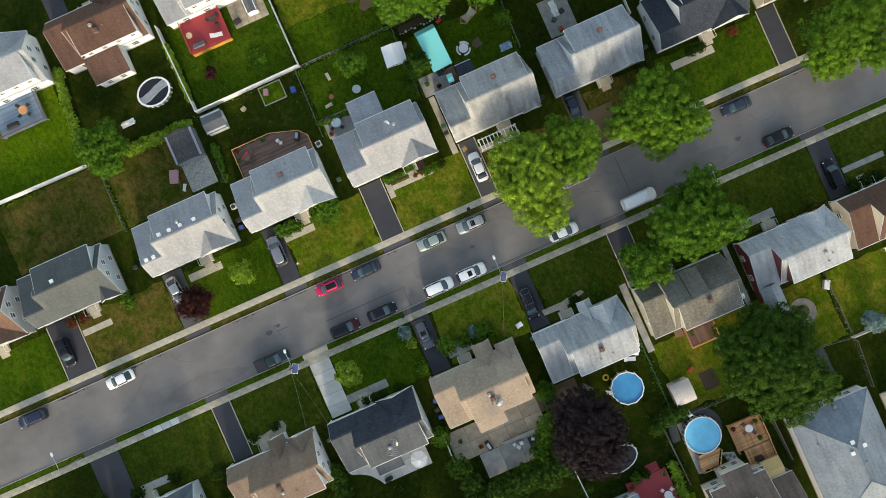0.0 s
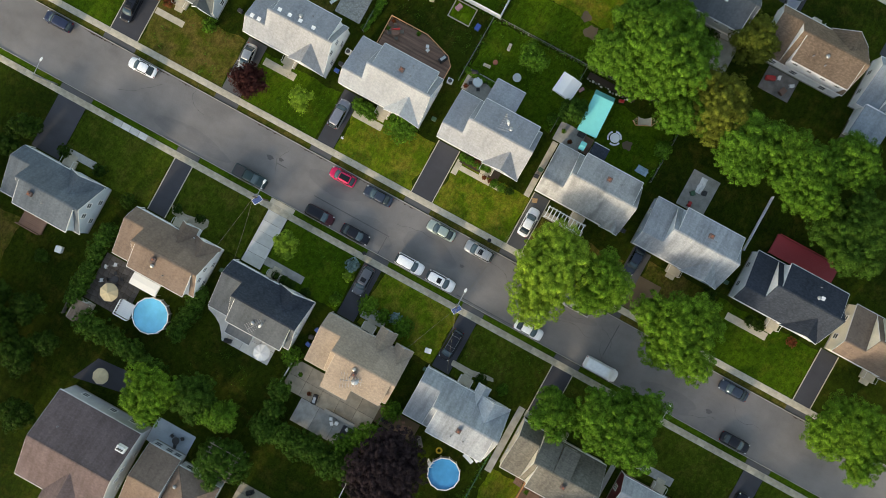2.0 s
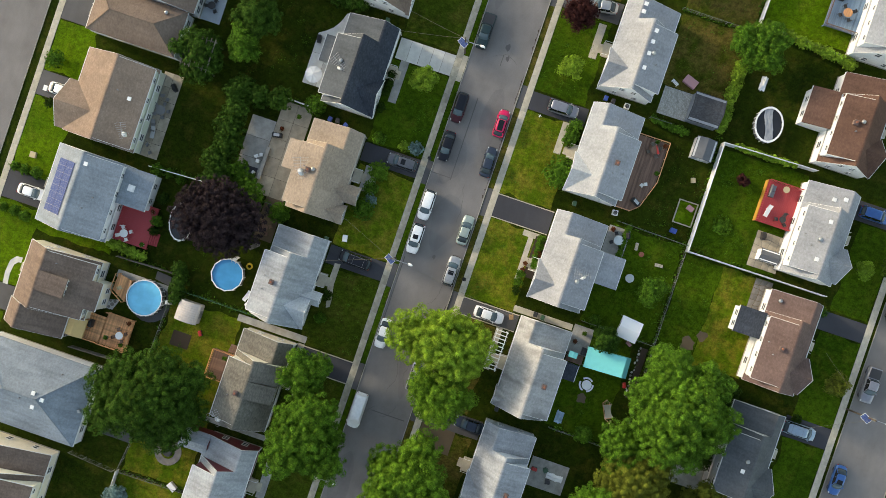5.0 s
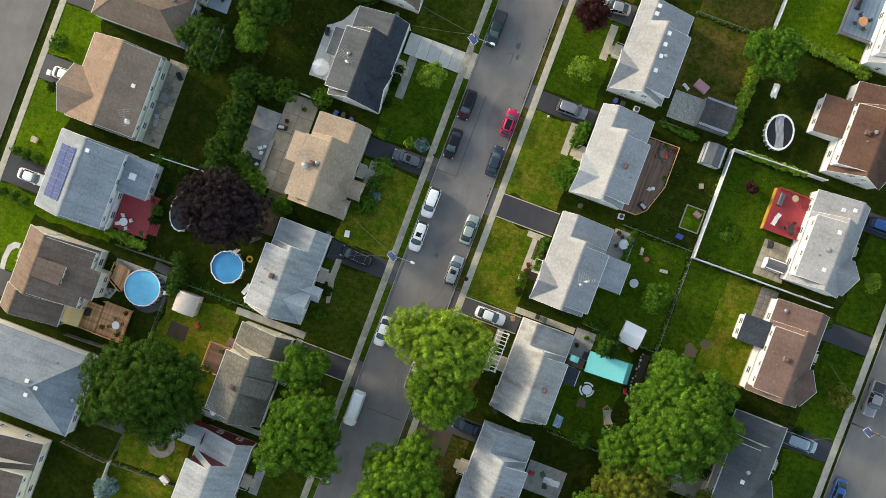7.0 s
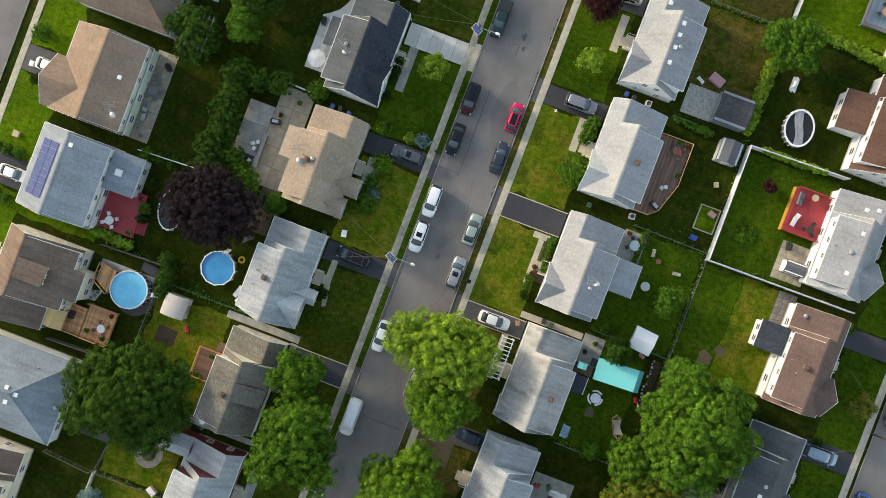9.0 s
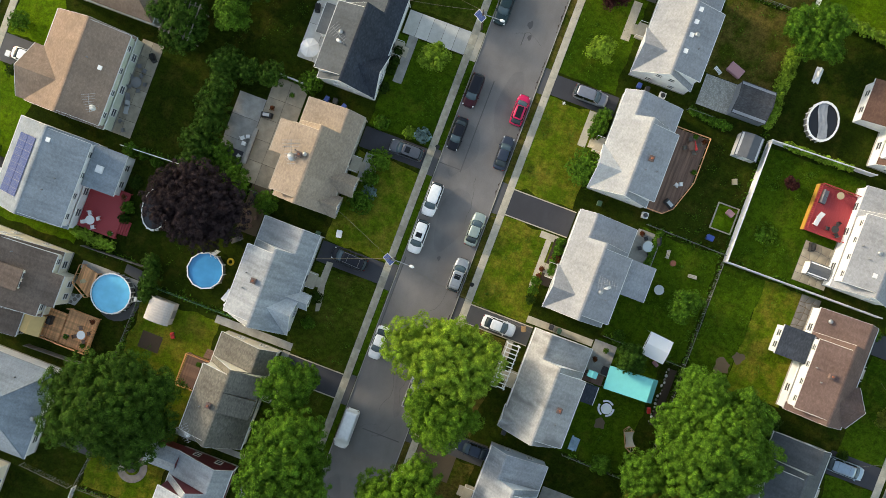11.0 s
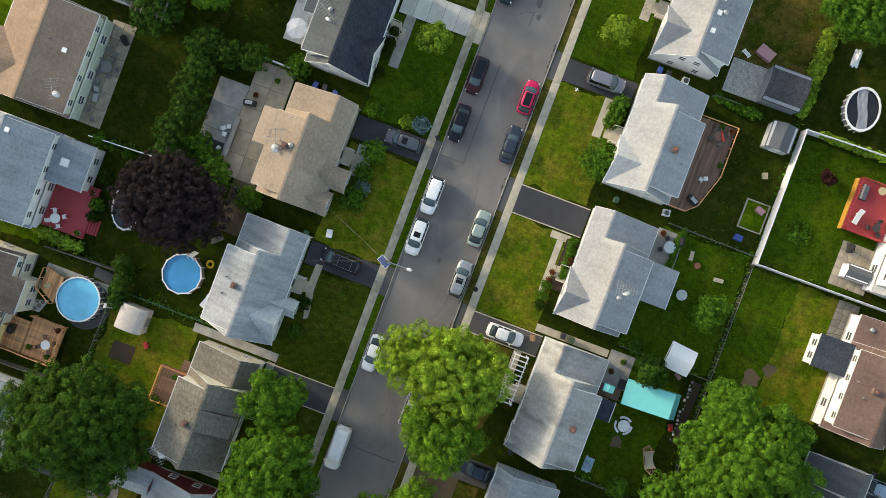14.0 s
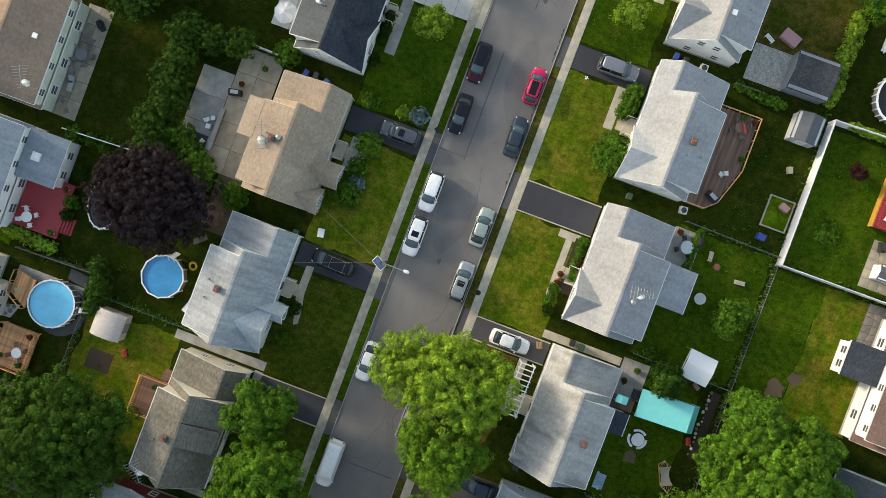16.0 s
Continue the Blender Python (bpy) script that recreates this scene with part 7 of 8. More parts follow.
def folded_parasol(m, mat):
    """A closed parasol laid across a table."""
    ob = thing("folded_parasol", m, "folded red parasol lying on a table", "parasol")
    part("pole", tube((-0.9, 0, 0.04), (0.9, 0, 0.04), 0.025, 6), STEEL, ob)
    part("cloth", add_tube(tube((-0.65, 0, 0.09), (0.1, 0, 0.1), 0.05, 8, 0.13), (0.1, 0, 0.1), (0.75, 0, 0.12), 0.13, 8, 0.2), mat, ob)
    return ob


def air_conditioner(x, y, turn):
    ob = thing("air_conditioner", pose(x, y, 0.02, 0, 0, turn), "white square air conditioner with a round fan grille", "air conditioner")
    part("case", box(-0.42, -0.42, 0, 0.42, 0.42, 0.75, 0.03), TRIM, ob)
    part("fan_opening", tube((0, 0, 0.74), (0, 0, 0.757), 0.33, 20), DARK, ob)
    for k in range(3):
        q = 0.09 + 0.1 * k
        bm = bmesh.new()
        for i in range(18):
            a, b = 2 * math.pi * i / 18, 2 * math.pi * (i + 1) / 18
            add_tube(bm, (q * math.cos(a), q * math.sin(a), 0.77), (q * math.cos(b), q * math.sin(b), 0.77), 0.012, 4)
        part("grille_ring", bm, GREY, ob)
    return ob


round_table(-8.4, 26.9, 0.75, plain("pale_glass_top", (0.55, 0.62, 0.64), 0.2), "round pale glass garden table on a patio", 4, 0.04, DARK)
picnic = thing("picnic_table", pose(14.4, 29.4, 0.016), "white round picnic table with curved benches", "table")
part("tabletop", tube((0, 0, 0.70), (0, 0, 0.75), 0.76, 22), WHITE, picnic)
part("pedestal", tube((0, 0, 0), (0, 0, 0.7), 0.08, 8), WHITE, picnic)
for k in range(3):
    sec = []
    for i in range(9):
        a = radians(120 * k + 15 + 88 * i / 8)
        ca, sa = math.cos(a), math.sin(a)
        sec.append([(0.9 * ca, 0.9 * sa, 0.40), (1.16 * ca, 1.16 * sa, 0.40), (1.16 * ca, 1.16 * sa, 0.45), (0.9 * ca, 0.9 * sa, 0.45)])
    bench_ob = part("bench", loft(sec), WHITE, picnic)
    for i in (1, 7):
        p = sec[i][0]
        part("bench_leg", tube((p[0] * 1.15, p[1] * 1.15, 0), (p[0] * 1.15, p[1] * 1.15, 0.4), 0.04, 6), WHITE, bench_ob)
round_table(15.2, -46.4, 0.65, WHITE, "white round table on a red deck", 4, 0.8)
round_table(30.6, -42.0, 0.6, WHITE, "white round table on a cedar deck", 4, 0.7, DECK_BROWN)
round_table(-52.4, 48.6, 0.7, DECK_TAN, "wooden table on a blue deck", 4, 0.9, DARK)
round_table(-23.0, -45.0, 0.6, DARK, "dark table on a pale patio", 3, 0.04)
round_table(-43.6, -27.4, 0.6, DARK, "dark metal table on a stone patio", 4, 0.03)
round_table(-4.9, -47.4, 0.75, GREY, "round grey table on a narrow patio", 5, 0.05)
round_table(-23.3, 27.6, 0.6, DECK_BROWN, "wooden table on a brown deck", 4, 0.6, WOOD_GREY)
folded_parasol(pose(-23.5, 27.9, 0.6 + 0.76, 0, 0, 30), RED_PLASTIC)
sofa(pose(-23.0, 46.6, 1.0, 0, 0, 180), GREY, "grey outdoor sofa on a red deck")
round_table(-23.8, 48.4, 0.5, BEIGE, "pale table on a red deck", 0, 1.0)
lounge(pose(-19.9, 46.9, 1.0, 0, 0, 80), WHITE, "white sun lounger on a red deck")
round_table(-19.3, 49.3, 0.5, DARK, "dark table on a red deck", 3, 1.0)
sofa(pose(-55.0, 47.2, 0.9, 0, 0, 180), DARK, "dark outdoor sofa on a blue deck")
lounge(pose(19.2, -24.5, 0.02, 0, 0, 60), WHITE, "white sun lounger beside a pool")
lounge(pose(18.4, -25.2, 0.02, 0, 0, 70), WHITE, "white sun lounger beside a pool")
garden_chair(pose(-17.9, 28.0, 0.6, 0, 0, 25), WHITE)
garden_chair(pose(-17.6, 27.5, 0.6, 0, 0, 70), WHITE)
covered_grill(pose(-14.8, 27.4, 0.6, 0, 0, 62))
lounge(pose(-1.2, -47.6, 0.05, 0, 0, 95), PALE_FRAME, "grey lounger on a narrow patio")
lounge(pose(-2.2, -47.9, 0.05, 0, 0, 100), GREY, "grey lounger on a narrow patio")
for x, y, a in ((-7.2, -47.9, 20), (-6.8, -47.0, 80), (0.9, -47.8, 150), (2.0, -47.0, 210)):
    garden_chair(pose(x, y, 0.05, 0, 0, a), GREY)
for x, y, a in ((-46.0, -26.4, 90), (-45.6, -28.6, 30), (-44.8, -25.4, 10)):
    garden_chair(pose(x, y, 0.03, 0, 0, a), WHITE)
for x, y, a in ((-2.9, -30.8, 40), (-3.3, -30.2, 110), (-0.3, -30.5, 160)):
    garden_chair(pose(x, y, 0.03, 0, 0, a), WHITE)
garden_chair(pose(23.4, -44.2, 1.15, 0, 0, 40), BEIGE)
covered_grill(pose(-7.0, -28.7, 0.05, 0, 0, 100))
grill(pose(-9.6, 28.0, 0.04, 0, 0, 20))
grill(pose(-23.4, -27.3, 0.05, 0, 0, 10))
grill(pose(-8.9, -46.5, 0.05, 0, 0, 40))
grill(pose(30.2, -46.8, 0.85))
grill(pose(42.4, -38.6, 0.03))
grill(pose(-16.2, 47.8, 0.03, 0, 0, 10))


def bench(m, mat, label):
    ob = thing("garden_bench", m, label, "bench")
    for k in range(3):
        part("slat", box(-0.6, -0.24 + 0.17 * k, 0.4, 0.6, -0.1 + 0.17 * k, 0.44, 0.01), mat, ob)
    for s in (-1, 1):
        part("leg", box(s * 0.5 - 0.04, -0.22, 0, s * 0.5 + 0.04, 0.22, 0.4), mat, ob)
    return ob


bench(pose(-8.4, 29.9, 0, 0, 0, 5), plain("sun_bleached_wood", (0.46, 0.40, 0.31), 0.8), "sun-bleached wooden bench on a lawn")
bench(pose(-6.7, 34.1, 0, 0, 0, 95), plain("bleached_wood", (0.46, 0.42, 0.34), 0.8), "sun-bleached wooden bench on a lawn")
bench(pose(-34.4, 27.4, 0, 0, 0, 60), WHITE, "white slatted bench beside a gravel bed")
tagged(mesh_object("tree_stump_table", tube((-7.5, 31.0, 0), (-7.5, 31.0, 0.4), 0.4, 14), SOIL_POT), "round terracotta planter beside a bench", "planter")
disc = thing("trampoline", pose(-3.4, 30.5, 0), "small round white mat on a lawn", "mat")
part("mat", tube((0, 0, 0.28), (0, 0, 0.33), 0.68, 24), plain("pale_round_mat", (0.58, 0.62, 0.60), 0.6), disc)
for k in range(4):
    a = math.pi * (k + 0.5) / 2
    part("leg", tube((0.6 * math.cos(a), 0.6 * math.sin(a), 0), (0.6 * math.cos(a), 0.6 * math.sin(a), 0.28), 0.03, 6), STEEL, disc)


def hammock(x, y, turn):
    ob = thing("hammock", pose(x, y, 0, 0, 0, turn), "beige rope hammock on a wooden stand", "hammock")
    for s in (-1, 1):
        part("stand", add_tube(tube((-1.2, s * 0.5, 0.05), (1.2, s * 0.5, 0.05), 0.06, 6), (s * 1.2, -0.5, 0.05), (s * 1.9, 0, 1.2), 0.06, 6), DECK_TAN, ob)
    bm = bmesh.new()
    rows = []
    for i in range(13):
        t = -1 + i / 6
        half = 0.46 + 0.26 * t * t
        rows.append([bm.verts.new((1.05 * t, half * q, 0.5 + 0.3 * t * t + 0.08 * q * q)) for q in (-1, -0.5, 0, 0.5, 1)])
    for a, b in zip(rows, rows[1:]):
        for j in range(4):
            bm.faces.new((a[j], a[j + 1], b[j + 1], b[j]))
    for s in (-1, 1):
        part("spreader_bar", tube((s * 1.06, -0.76, 0.86), (s * 1.06, 0.76, 0.86), 0.03, 6), DECK_TAN, ob)
        for q in (-0.7, -0.35, 0, 0.35, 0.7):
            part("rope", tube((s * 1.06, q, 0.86), (s * 1.88, 0, 1.18), 0.018, 4), BEIGE, ob)
    part("net", bm, plain("bleached_rope_net", (0.46, 0.43, 0.33), 0.85, vary=0.3, scale=4), ob, "woven beige net")
    return ob


hammock(17.2, 33.8, 25)


def crumpled(name, x, y, w, d, h, mat, label, category, seed):
    bm = bmesh.new()
    bmesh.ops.create_grid(bm, x_segments=12, y_segments=12, size=1)
    for v in bm.verts:
        e = max(abs(v.co.x), abs(v.co.y))
        v.co = Vector((v.co.x * w * (1 + 0.3 * noise.noise(v.co * 2 + Vector((seed, 0, 0)))), v.co.y * d, 0.03 + (h * (1 - e) + 0.06) * (1 + 1.2 * noise.noise(v.co * 2.5 + Vector((0, seed, 1))))))
    ob = mesh_object(name, bm, mat, None, "", True)
    ob.location = (x, y, 0)
    return tagged(ob, label, category)


crumpled("tarpaulin", 20.6, 27.1, 0.95, 0.6, 0.8, plain("white_blue_cloth", (0.42, 0.62, 0.78), 0.7, vary=0.6, scale=2.5), "crumpled pale blue tarpaulin on a lawn", "tarpaulin", 3)
crumpled("tarpaulin", -38.6, 40.4, 1.1, 0.5, 0.5, WHITE, "crumpled white sheet on a lawn", "tarpaulin", 7)
crumpled("tarpaulin", 29.8, 29.4, 0.5, 1.3, 0.4, WHITE, "crumpled white cloth on a concrete slab", "tarpaulin", 11)
ring = thing("swim_ring", pose(13.9, -26.4, 0.016), "yellow inflatable swim ring on a lawn", "swim ring")
rb = bmesh.new()
rr_ = [[rb.verts.new(((0.4 + 0.14 * math.cos(2 * math.pi * j / 8)) * math.cos(2 * math.pi * i / 18), (0.4 + 0.14 * math.cos(2 * math.pi * j / 8)) * math.sin(2 * math.pi * i / 18), 0.14 + 0.14 * math.sin(2 * math.pi * j / 8))) for j in range(8)] for i in range(18)]
for i in range(18):
    for j in range(8):
        rb.faces.new((rr_[i][j], rr_[(i + 1) % 18][j], rr_[(i + 1) % 18][(j + 1) % 8], rr_[i][(j + 1) % 8]))
part("tube", rb, YELLOW, ring, "", True)


def play_car(x, y, turn, mat, label):
    ob = thing("toy_car", pose(x, y, 0.02, 0, 0, turn), label, "toy")
    part("body", box(-0.45, -0.25, 0.12, 0.45, 0.25, 0.45, 0.08), mat, ob)
    part("seat", box(-0.35, -0.2, 0.45, -0.1, 0.2, 0.7, 0.04), mat, ob)
    for sx in (-1, 1):
        for sy in (-1, 1):
            part("wheel", tube((sx * 0.3, sy * 0.25, 0.13), (sx * 0.3, sy * 0.31, 0.13), 0.13, 10), BLACK, ob)
    return ob


play_car(26.4, -30.4, 30, RED_PLASTIC, "red plastic toy car on a lawn")
play_car(6.3, 33.6, 60, PINK, "pink plastic toy car beside a canopy")
play_car(12.6, 35.0, 20, RED_PLASTIC, "red plastic toy car by a flower bed")
garden_chair(pose(32.2, 49.6, 0.03, 0, 0, 200), WHITE)
garden_chair(pose(34.4, 49.4, 0.03, 0, 0, 120), WHITE)
play_car(29.5, 26.0, 90, RED_PLASTIC, "red plastic toy car behind a house")


def storage_box(x, y, w, d, h, turn, mat, label):
    ob = thing("storage_box", pose(x, y, 0.03, 0, 0, turn), label, "storage box")
    part("body", box(-w / 2, -d / 2, 0, w / 2, d / 2, h, 0.03), mat, ob)
    part("lid", box(-w / 2 - 0.03, -d / 2 - 0.03, h, w / 2 + 0.03, d / 2 + 0.03, h + 0.08, 0.03), mat, ob)
    return ob


storage_box(31.0, 49.0, 1.4, 0.7, 0.6, 20, RED_PLASTIC, "red lidded storage box on a worn patio")
storage_box(33.6, 48.0, 1.0, 0.8, 0.7, 70, DECK_BROWN, "brown storage box on a worn patio")
storage_box(-35.2, 29.6, 2.1, 1.3, 0.6, 70, PINK, "faded pink lidded box on a lawn")
storage_box(-20.9, 34.9, 0.75, 0.6, 0.4, 20, BEIGE, "small pale box on a back lawn")
storage_box(-16.6, 35.8, 1.0, 0.7, 0.6, 70, PINK, "red and white cooler box in a garden corner")
storage_box(-12.5, 34.4, 0.9, 0.7, 0.8, 85, BIN_BLUE, "dark blue storage bin in a garden corner")
storage_box(-53.8, -27.6, 1.0, 1.0, 0.7, 10, WHITE, "pale storage box on a back lawn")
storage_box(-2.2, -30.4, 0.5, 0.5, 0.5, 0, WHITE, "small white box on a patio")
storage_box(4.9, -13.5, 1.0, 0.7, 0.5, 10, WHITE, "small white cart beside a driveway")
air_conditioner(-12.3, 25.05, 5)
air_conditioner(-28.5, 21.5, 0)
storage_box(50.6, -26.8, 1.4, 0.8, 0.7, 60, WHITE, "white bin on a back lawn")
storage_box(43.0, -37.2, 0.8, 0.8, 0.9, 0, BLACK, "black bin in a yard")
storage_box(9.6, 27.4, 1.1, 0.7, 0.8, 0, DARK, "dark storage box on a patio")
storage_box(-2.4, -66.0, 0.8, 0.6, 0.5, 0, WHITE, "pale box near a sidewalk")
storage_box(8.2, -64.6, 0.9, 0.9, 0.4, 0, BEIGE, "pale square planter on a lawn")
low_wall = thing("patio_wall", pose(-2.2, -29.35, 0), "low stone wall with a pale cap on a patio", "wall")
part("wall", box(-2.5, -0.2, -0.05, 2.5, 0.2, 0.7), STONE, low_wall)
part("cap", box(-2.6, -0.28, 0.7, 2.6, 0.28, 0.8, 0.02), PATIO, low_wall, "pale stone cap")
pit = thing("sand_box", pose(-15.75, 35.5, 0), "square fenced garden bed with timber edging", "garden bed")
for a in ((-1.9, -1.6, 1.9, -1.45), (-1.9, 1.3, 1.9, 1.45), (-1.9, -1.45, -1.75, 1.3), (1.75, -1.45, 1.9, 1.3)):
    part("edge_board", box(a[0], a[1], -0.05, a[2], a[3], 0.25, 0.01), plain("pale_timber", (0.40, 0.36, 0.27), 0.8), pit)
part("plants_soil", box(-1.74, -1.44, -0.05, 1.74, 1.29, 0.08), GRASS_BRIGHT, pit)
pergola = thing("pergola", pose(-14.9, -43.2, 0), "dark wooden pergola under climbing leaves", "pergola")
for sx in (-1, 1):
    for sy in (-1, 1):
        part("post", box(sx * 2.2 - 0.08, sy * 1.8 - 0.08, -0.1, sx * 2.2 + 0.08, sy * 1.8 + 0.08, 3.6), WOOD_GREY, pergola)
for k in range(7):
    part("beam", box(-2.6, -2.1 + 0.68 * k, 4.15, 2.6, -1.98 + 0.68 * k, 4.35), WOOD_GREY, pergola)
for sx in (-1, 1):
    part("beam", box(sx * 2.2 - 0.08, -2.3, 3.6, sx * 2.2 + 0.08, 2.3, 4.14), WOOD_GREY, pergola)

porch = thing("porch_pergola", pose(13.6, 14.4, 0), "white slatted porch frame before a house", "pergola")
for sx in (-1, 1):
    for y in (-0.9, 0.7):
        part("post", box(sx * 3.0 - 0.06, y - 0.06, -0.05, sx * 3.0 + 0.06, y + 0.06, 2.3), WHITE, porch)
for y in (-0.9, 0.7):
    part("beam", box(-3.2, y - 0.06, 2.3, 3.2, y + 0.06, 2.44), WHITE, porch)
for k in range(11):
    part("slat", box(-3.1 + 0.6 * k, -1.1, 2.445, -2.96 + 0.6 * k, 0.85, 2.53), WHITE, porch)

# solar panels on the southern house
solar = thing("solar_panels", pose(11.1, -53.9, 0), "blue solar panel array on a grey roof", "solar panels")
z = lambda v: 2.9 + (v + 5.7) * (3.4 / 5.7) + 0.12
for i in range(8):
    for v in (-4.45, -2.7):
        u = -4.1 + 1.04 * i
        part("panel", slab([(u, v, z(v)), (u + 1.0, v, z(v)), (u + 1.0, v + 1.7, z(v + 1.7)), (u, v + 1.7, z(v + 1.7))], 0.05), SOLAR, solar)
for v in (-3.8, -3.0, -2.2, -1.4):
    part("rail", slab([(-4.2, v - 0.03, z(v) - 0.055), (4.3, v - 0.03, z(v) - 0.055), (4.3, v + 0.03, z(v) - 0.02), (-4.2, v + 0.03, z(v) - 0.02)], 0.1), STEEL, solar)


# ---- street lamps, poles and wires ----
def street_lamp(x, y, arm, side, label, panel=False, h=6.6):
    ob = thing("street_lamp", pose(x, y, 0, 0, 0, 90 if side > 0 else -90), label, "street lamp")
    part("pole", tube((0, 0, -0.2), (0, 0, 8.2 if panel else h + 0.3), 0.14 if panel else 0.09, 10, 0.1 if panel else 0.07), WOOD_POLE if panel else STEEL, ob)
    part("arm", tube((0, 0, h), (arm, 0, h + 0.25), 0.05, 8), STEEL, ob)
    bm = bmesh.new()
    add_dome(bm, (arm + 0.15, 0, h + 0.16), 0.38, 0.2, 0.16, 12, 4)
    part("lamp_head", bm, WHITE, ob, "white cobra lamp head", True)
    if panel:
        p = part("solar_panel", box(-0.74, -0.46, -0.03, 0.74, 0.46, 0.02, 0.01), TRIM, ob, "small tilted solar panel with a pale frame")
        part("cell_sheet", box(-0.69, -0.41, 0.012, 0.69, 0.41, 0.028), SOLAR, p, "dark blue cells")
        p.matrix_basis = pose(-0.3, -0.2, 6.1, 18, 0, -30)
        part("bracket", tube((0, 0, 5.8), (-0.3, -0.2, 6.05), 0.04, 6), STEEL, ob)
        tr = part("transformer", tube((0.32, 0, 6.9), (0.32, 0, 7.6), 0.2, 12), GREY, ob, "grey cylindrical transformer")
    return ob


street_lamp(5.3, -5.0, 2.7, 1, "wooden utility pole with lamp arm and solar panel", True)
street_lamp(-28.6, -5.0, 2.5, 1, "wooden utility pole with lamp arm and solar panel", True)
street_lamp(-66.8, -4.9, 2.4, 1, "metal street lamp at the kerb")
street_lamp(39.6, -4.9, 2.2, 1, "metal street lamp at the kerb")
street_lamp(5.0, 68.6, 2.4, 1, "wooden utility pole with lamp arm and solar panel", True)


def wire(a, b, sag, label):
    bm = bmesh.new()
    a, b = Vector(a), Vector(b)
    pts = [a.lerp(b, k / 14) - Vector((0, 0, sag * (1 - (2 * k / 14 - 1) ** 2))) for k in range(15)]
    side = (b - a).cross(Vector((0, 0, 1))).normalized() * 0.015
    up = Vector((0, 0, 0.015))
    bm.free()
    bm = loft([[p + side, p + up, p - side, p - up] for p in pts])
    return tagged(mesh_object("overhead_wire", bm, plain("wire_sheath", (0.16, 0.145, 0.10), 0.5)), label, "wire")


W_ = "thin overhead service wire from a pole to a house"
wire((5.3, -5.1, 7.9), (9.0, -14.8, 4.6), 0.3, W_)
wire((5.3, -5.1, 7.9), (1.6, -14.6, 4.8), 0.3, W_)
wire((5.3, -4.9, 7.9), (8.0, 15.6, 4.6), 0.5, W_)
wire((-28.6, -5.1, 7.9), (-27.6, -14.9, 4.6), 0.3, W_)
wire((-28.6, -5.1, 7.9), (-31.0, -14.9, 4.6), 0.3, W_)
wire((5.0, 68.5, 7.9), (-2.0, 60.6, 4.6), 0.3, W_)
wire((5.0, 68.5, 7.9), (10.0, 60.4, 4.6), 0.3, W_)

# ---- road and lawn marks ----
def patch(points, z, mat, label):
    return flat("road_patch", points, z, mat, label, "road patch", 0.03)


SEAM = plain("tar_seam", (0.098, 0.092, 0.088), 0.8)
for x0, y0, x1, y1 in ((-22.5, -0.9, -9.0, -0.75), (-9.4, -4.3, -9.26, -1.0), (4.6, -3.8, 16.5, -3.66), (29.0, -1.0, 29.14, 4.4), (-30.2, 0.8, -28.4, 0.92)):
    patch(rect(x0, y0, x1, y1), 0.026, SEAM, "dark tar seam across the asphalt")
for cx, cy, r in ((-31.5, 1.1, 0.55), (-29.8, 1.6, 0.4), (47.6, -0.8, 0.5), (3.2, 0.6, 0.35)):
    patch([(cx + r * (1 + 0.3 * math.sin(3 * a)) * math.cos(a), cy + r * 0.7 * math.sin(a)) for a in [2 * math.pi * k / 14 for k in range(14)]], 0.025, SEAM, "dark oil stain on the asphalt")
pr_ = random.Random(9)
for cx, cy, rx, ry in ((-44.0, -2.2, 6.5, 1.5), (-2.5, 0.4, 4.2, 2.2), (19.0, 2.4, 6.0, 1.6), (41.0, -2.0, 5.0, 1.6), (-20.0, 2.2, 5.0, 1.5), (-12.0, -1.4, 3.6, 1.8)):
    ph = pr_.uniform(0, 6)
    patch([(cx + rx * (1 + 0.13 * math.sin(2 * a + ph) + 0.08 * math.sin(5 * a + ph)) * math.cos(a), cy + ry * (1 + 0.12 * math.sin(3 * a + ph)) * math.sin(a)) for a in [2 * math.pi * k / 40 for k in range(40)]], 0.0235, ROAD_PATCH, "faintly darker worn patch of asphalt")


def crack(x, y, heading, length, seed):
    """A wandering thin crack."""
    q = random.Random(seed)
    left, right = [], []
    a = radians(heading)
    for k in range(int(length / 0.35)):
        wd = 0.012 + 0.02 * q.random()
        left.append((x - wd * math.sin(a), y + wd * math.cos(a)))
        right.append((x + wd * math.sin(a), y - wd * math.cos(a)))
        a += q.uniform(-0.35, 0.35)
        x, y = x + 0.35 * math.cos(a), y + 0.35 * math.sin(a)
    return patch(left + right[::-1], 0.0275, SEAM, "thin wandering crack in the asphalt")


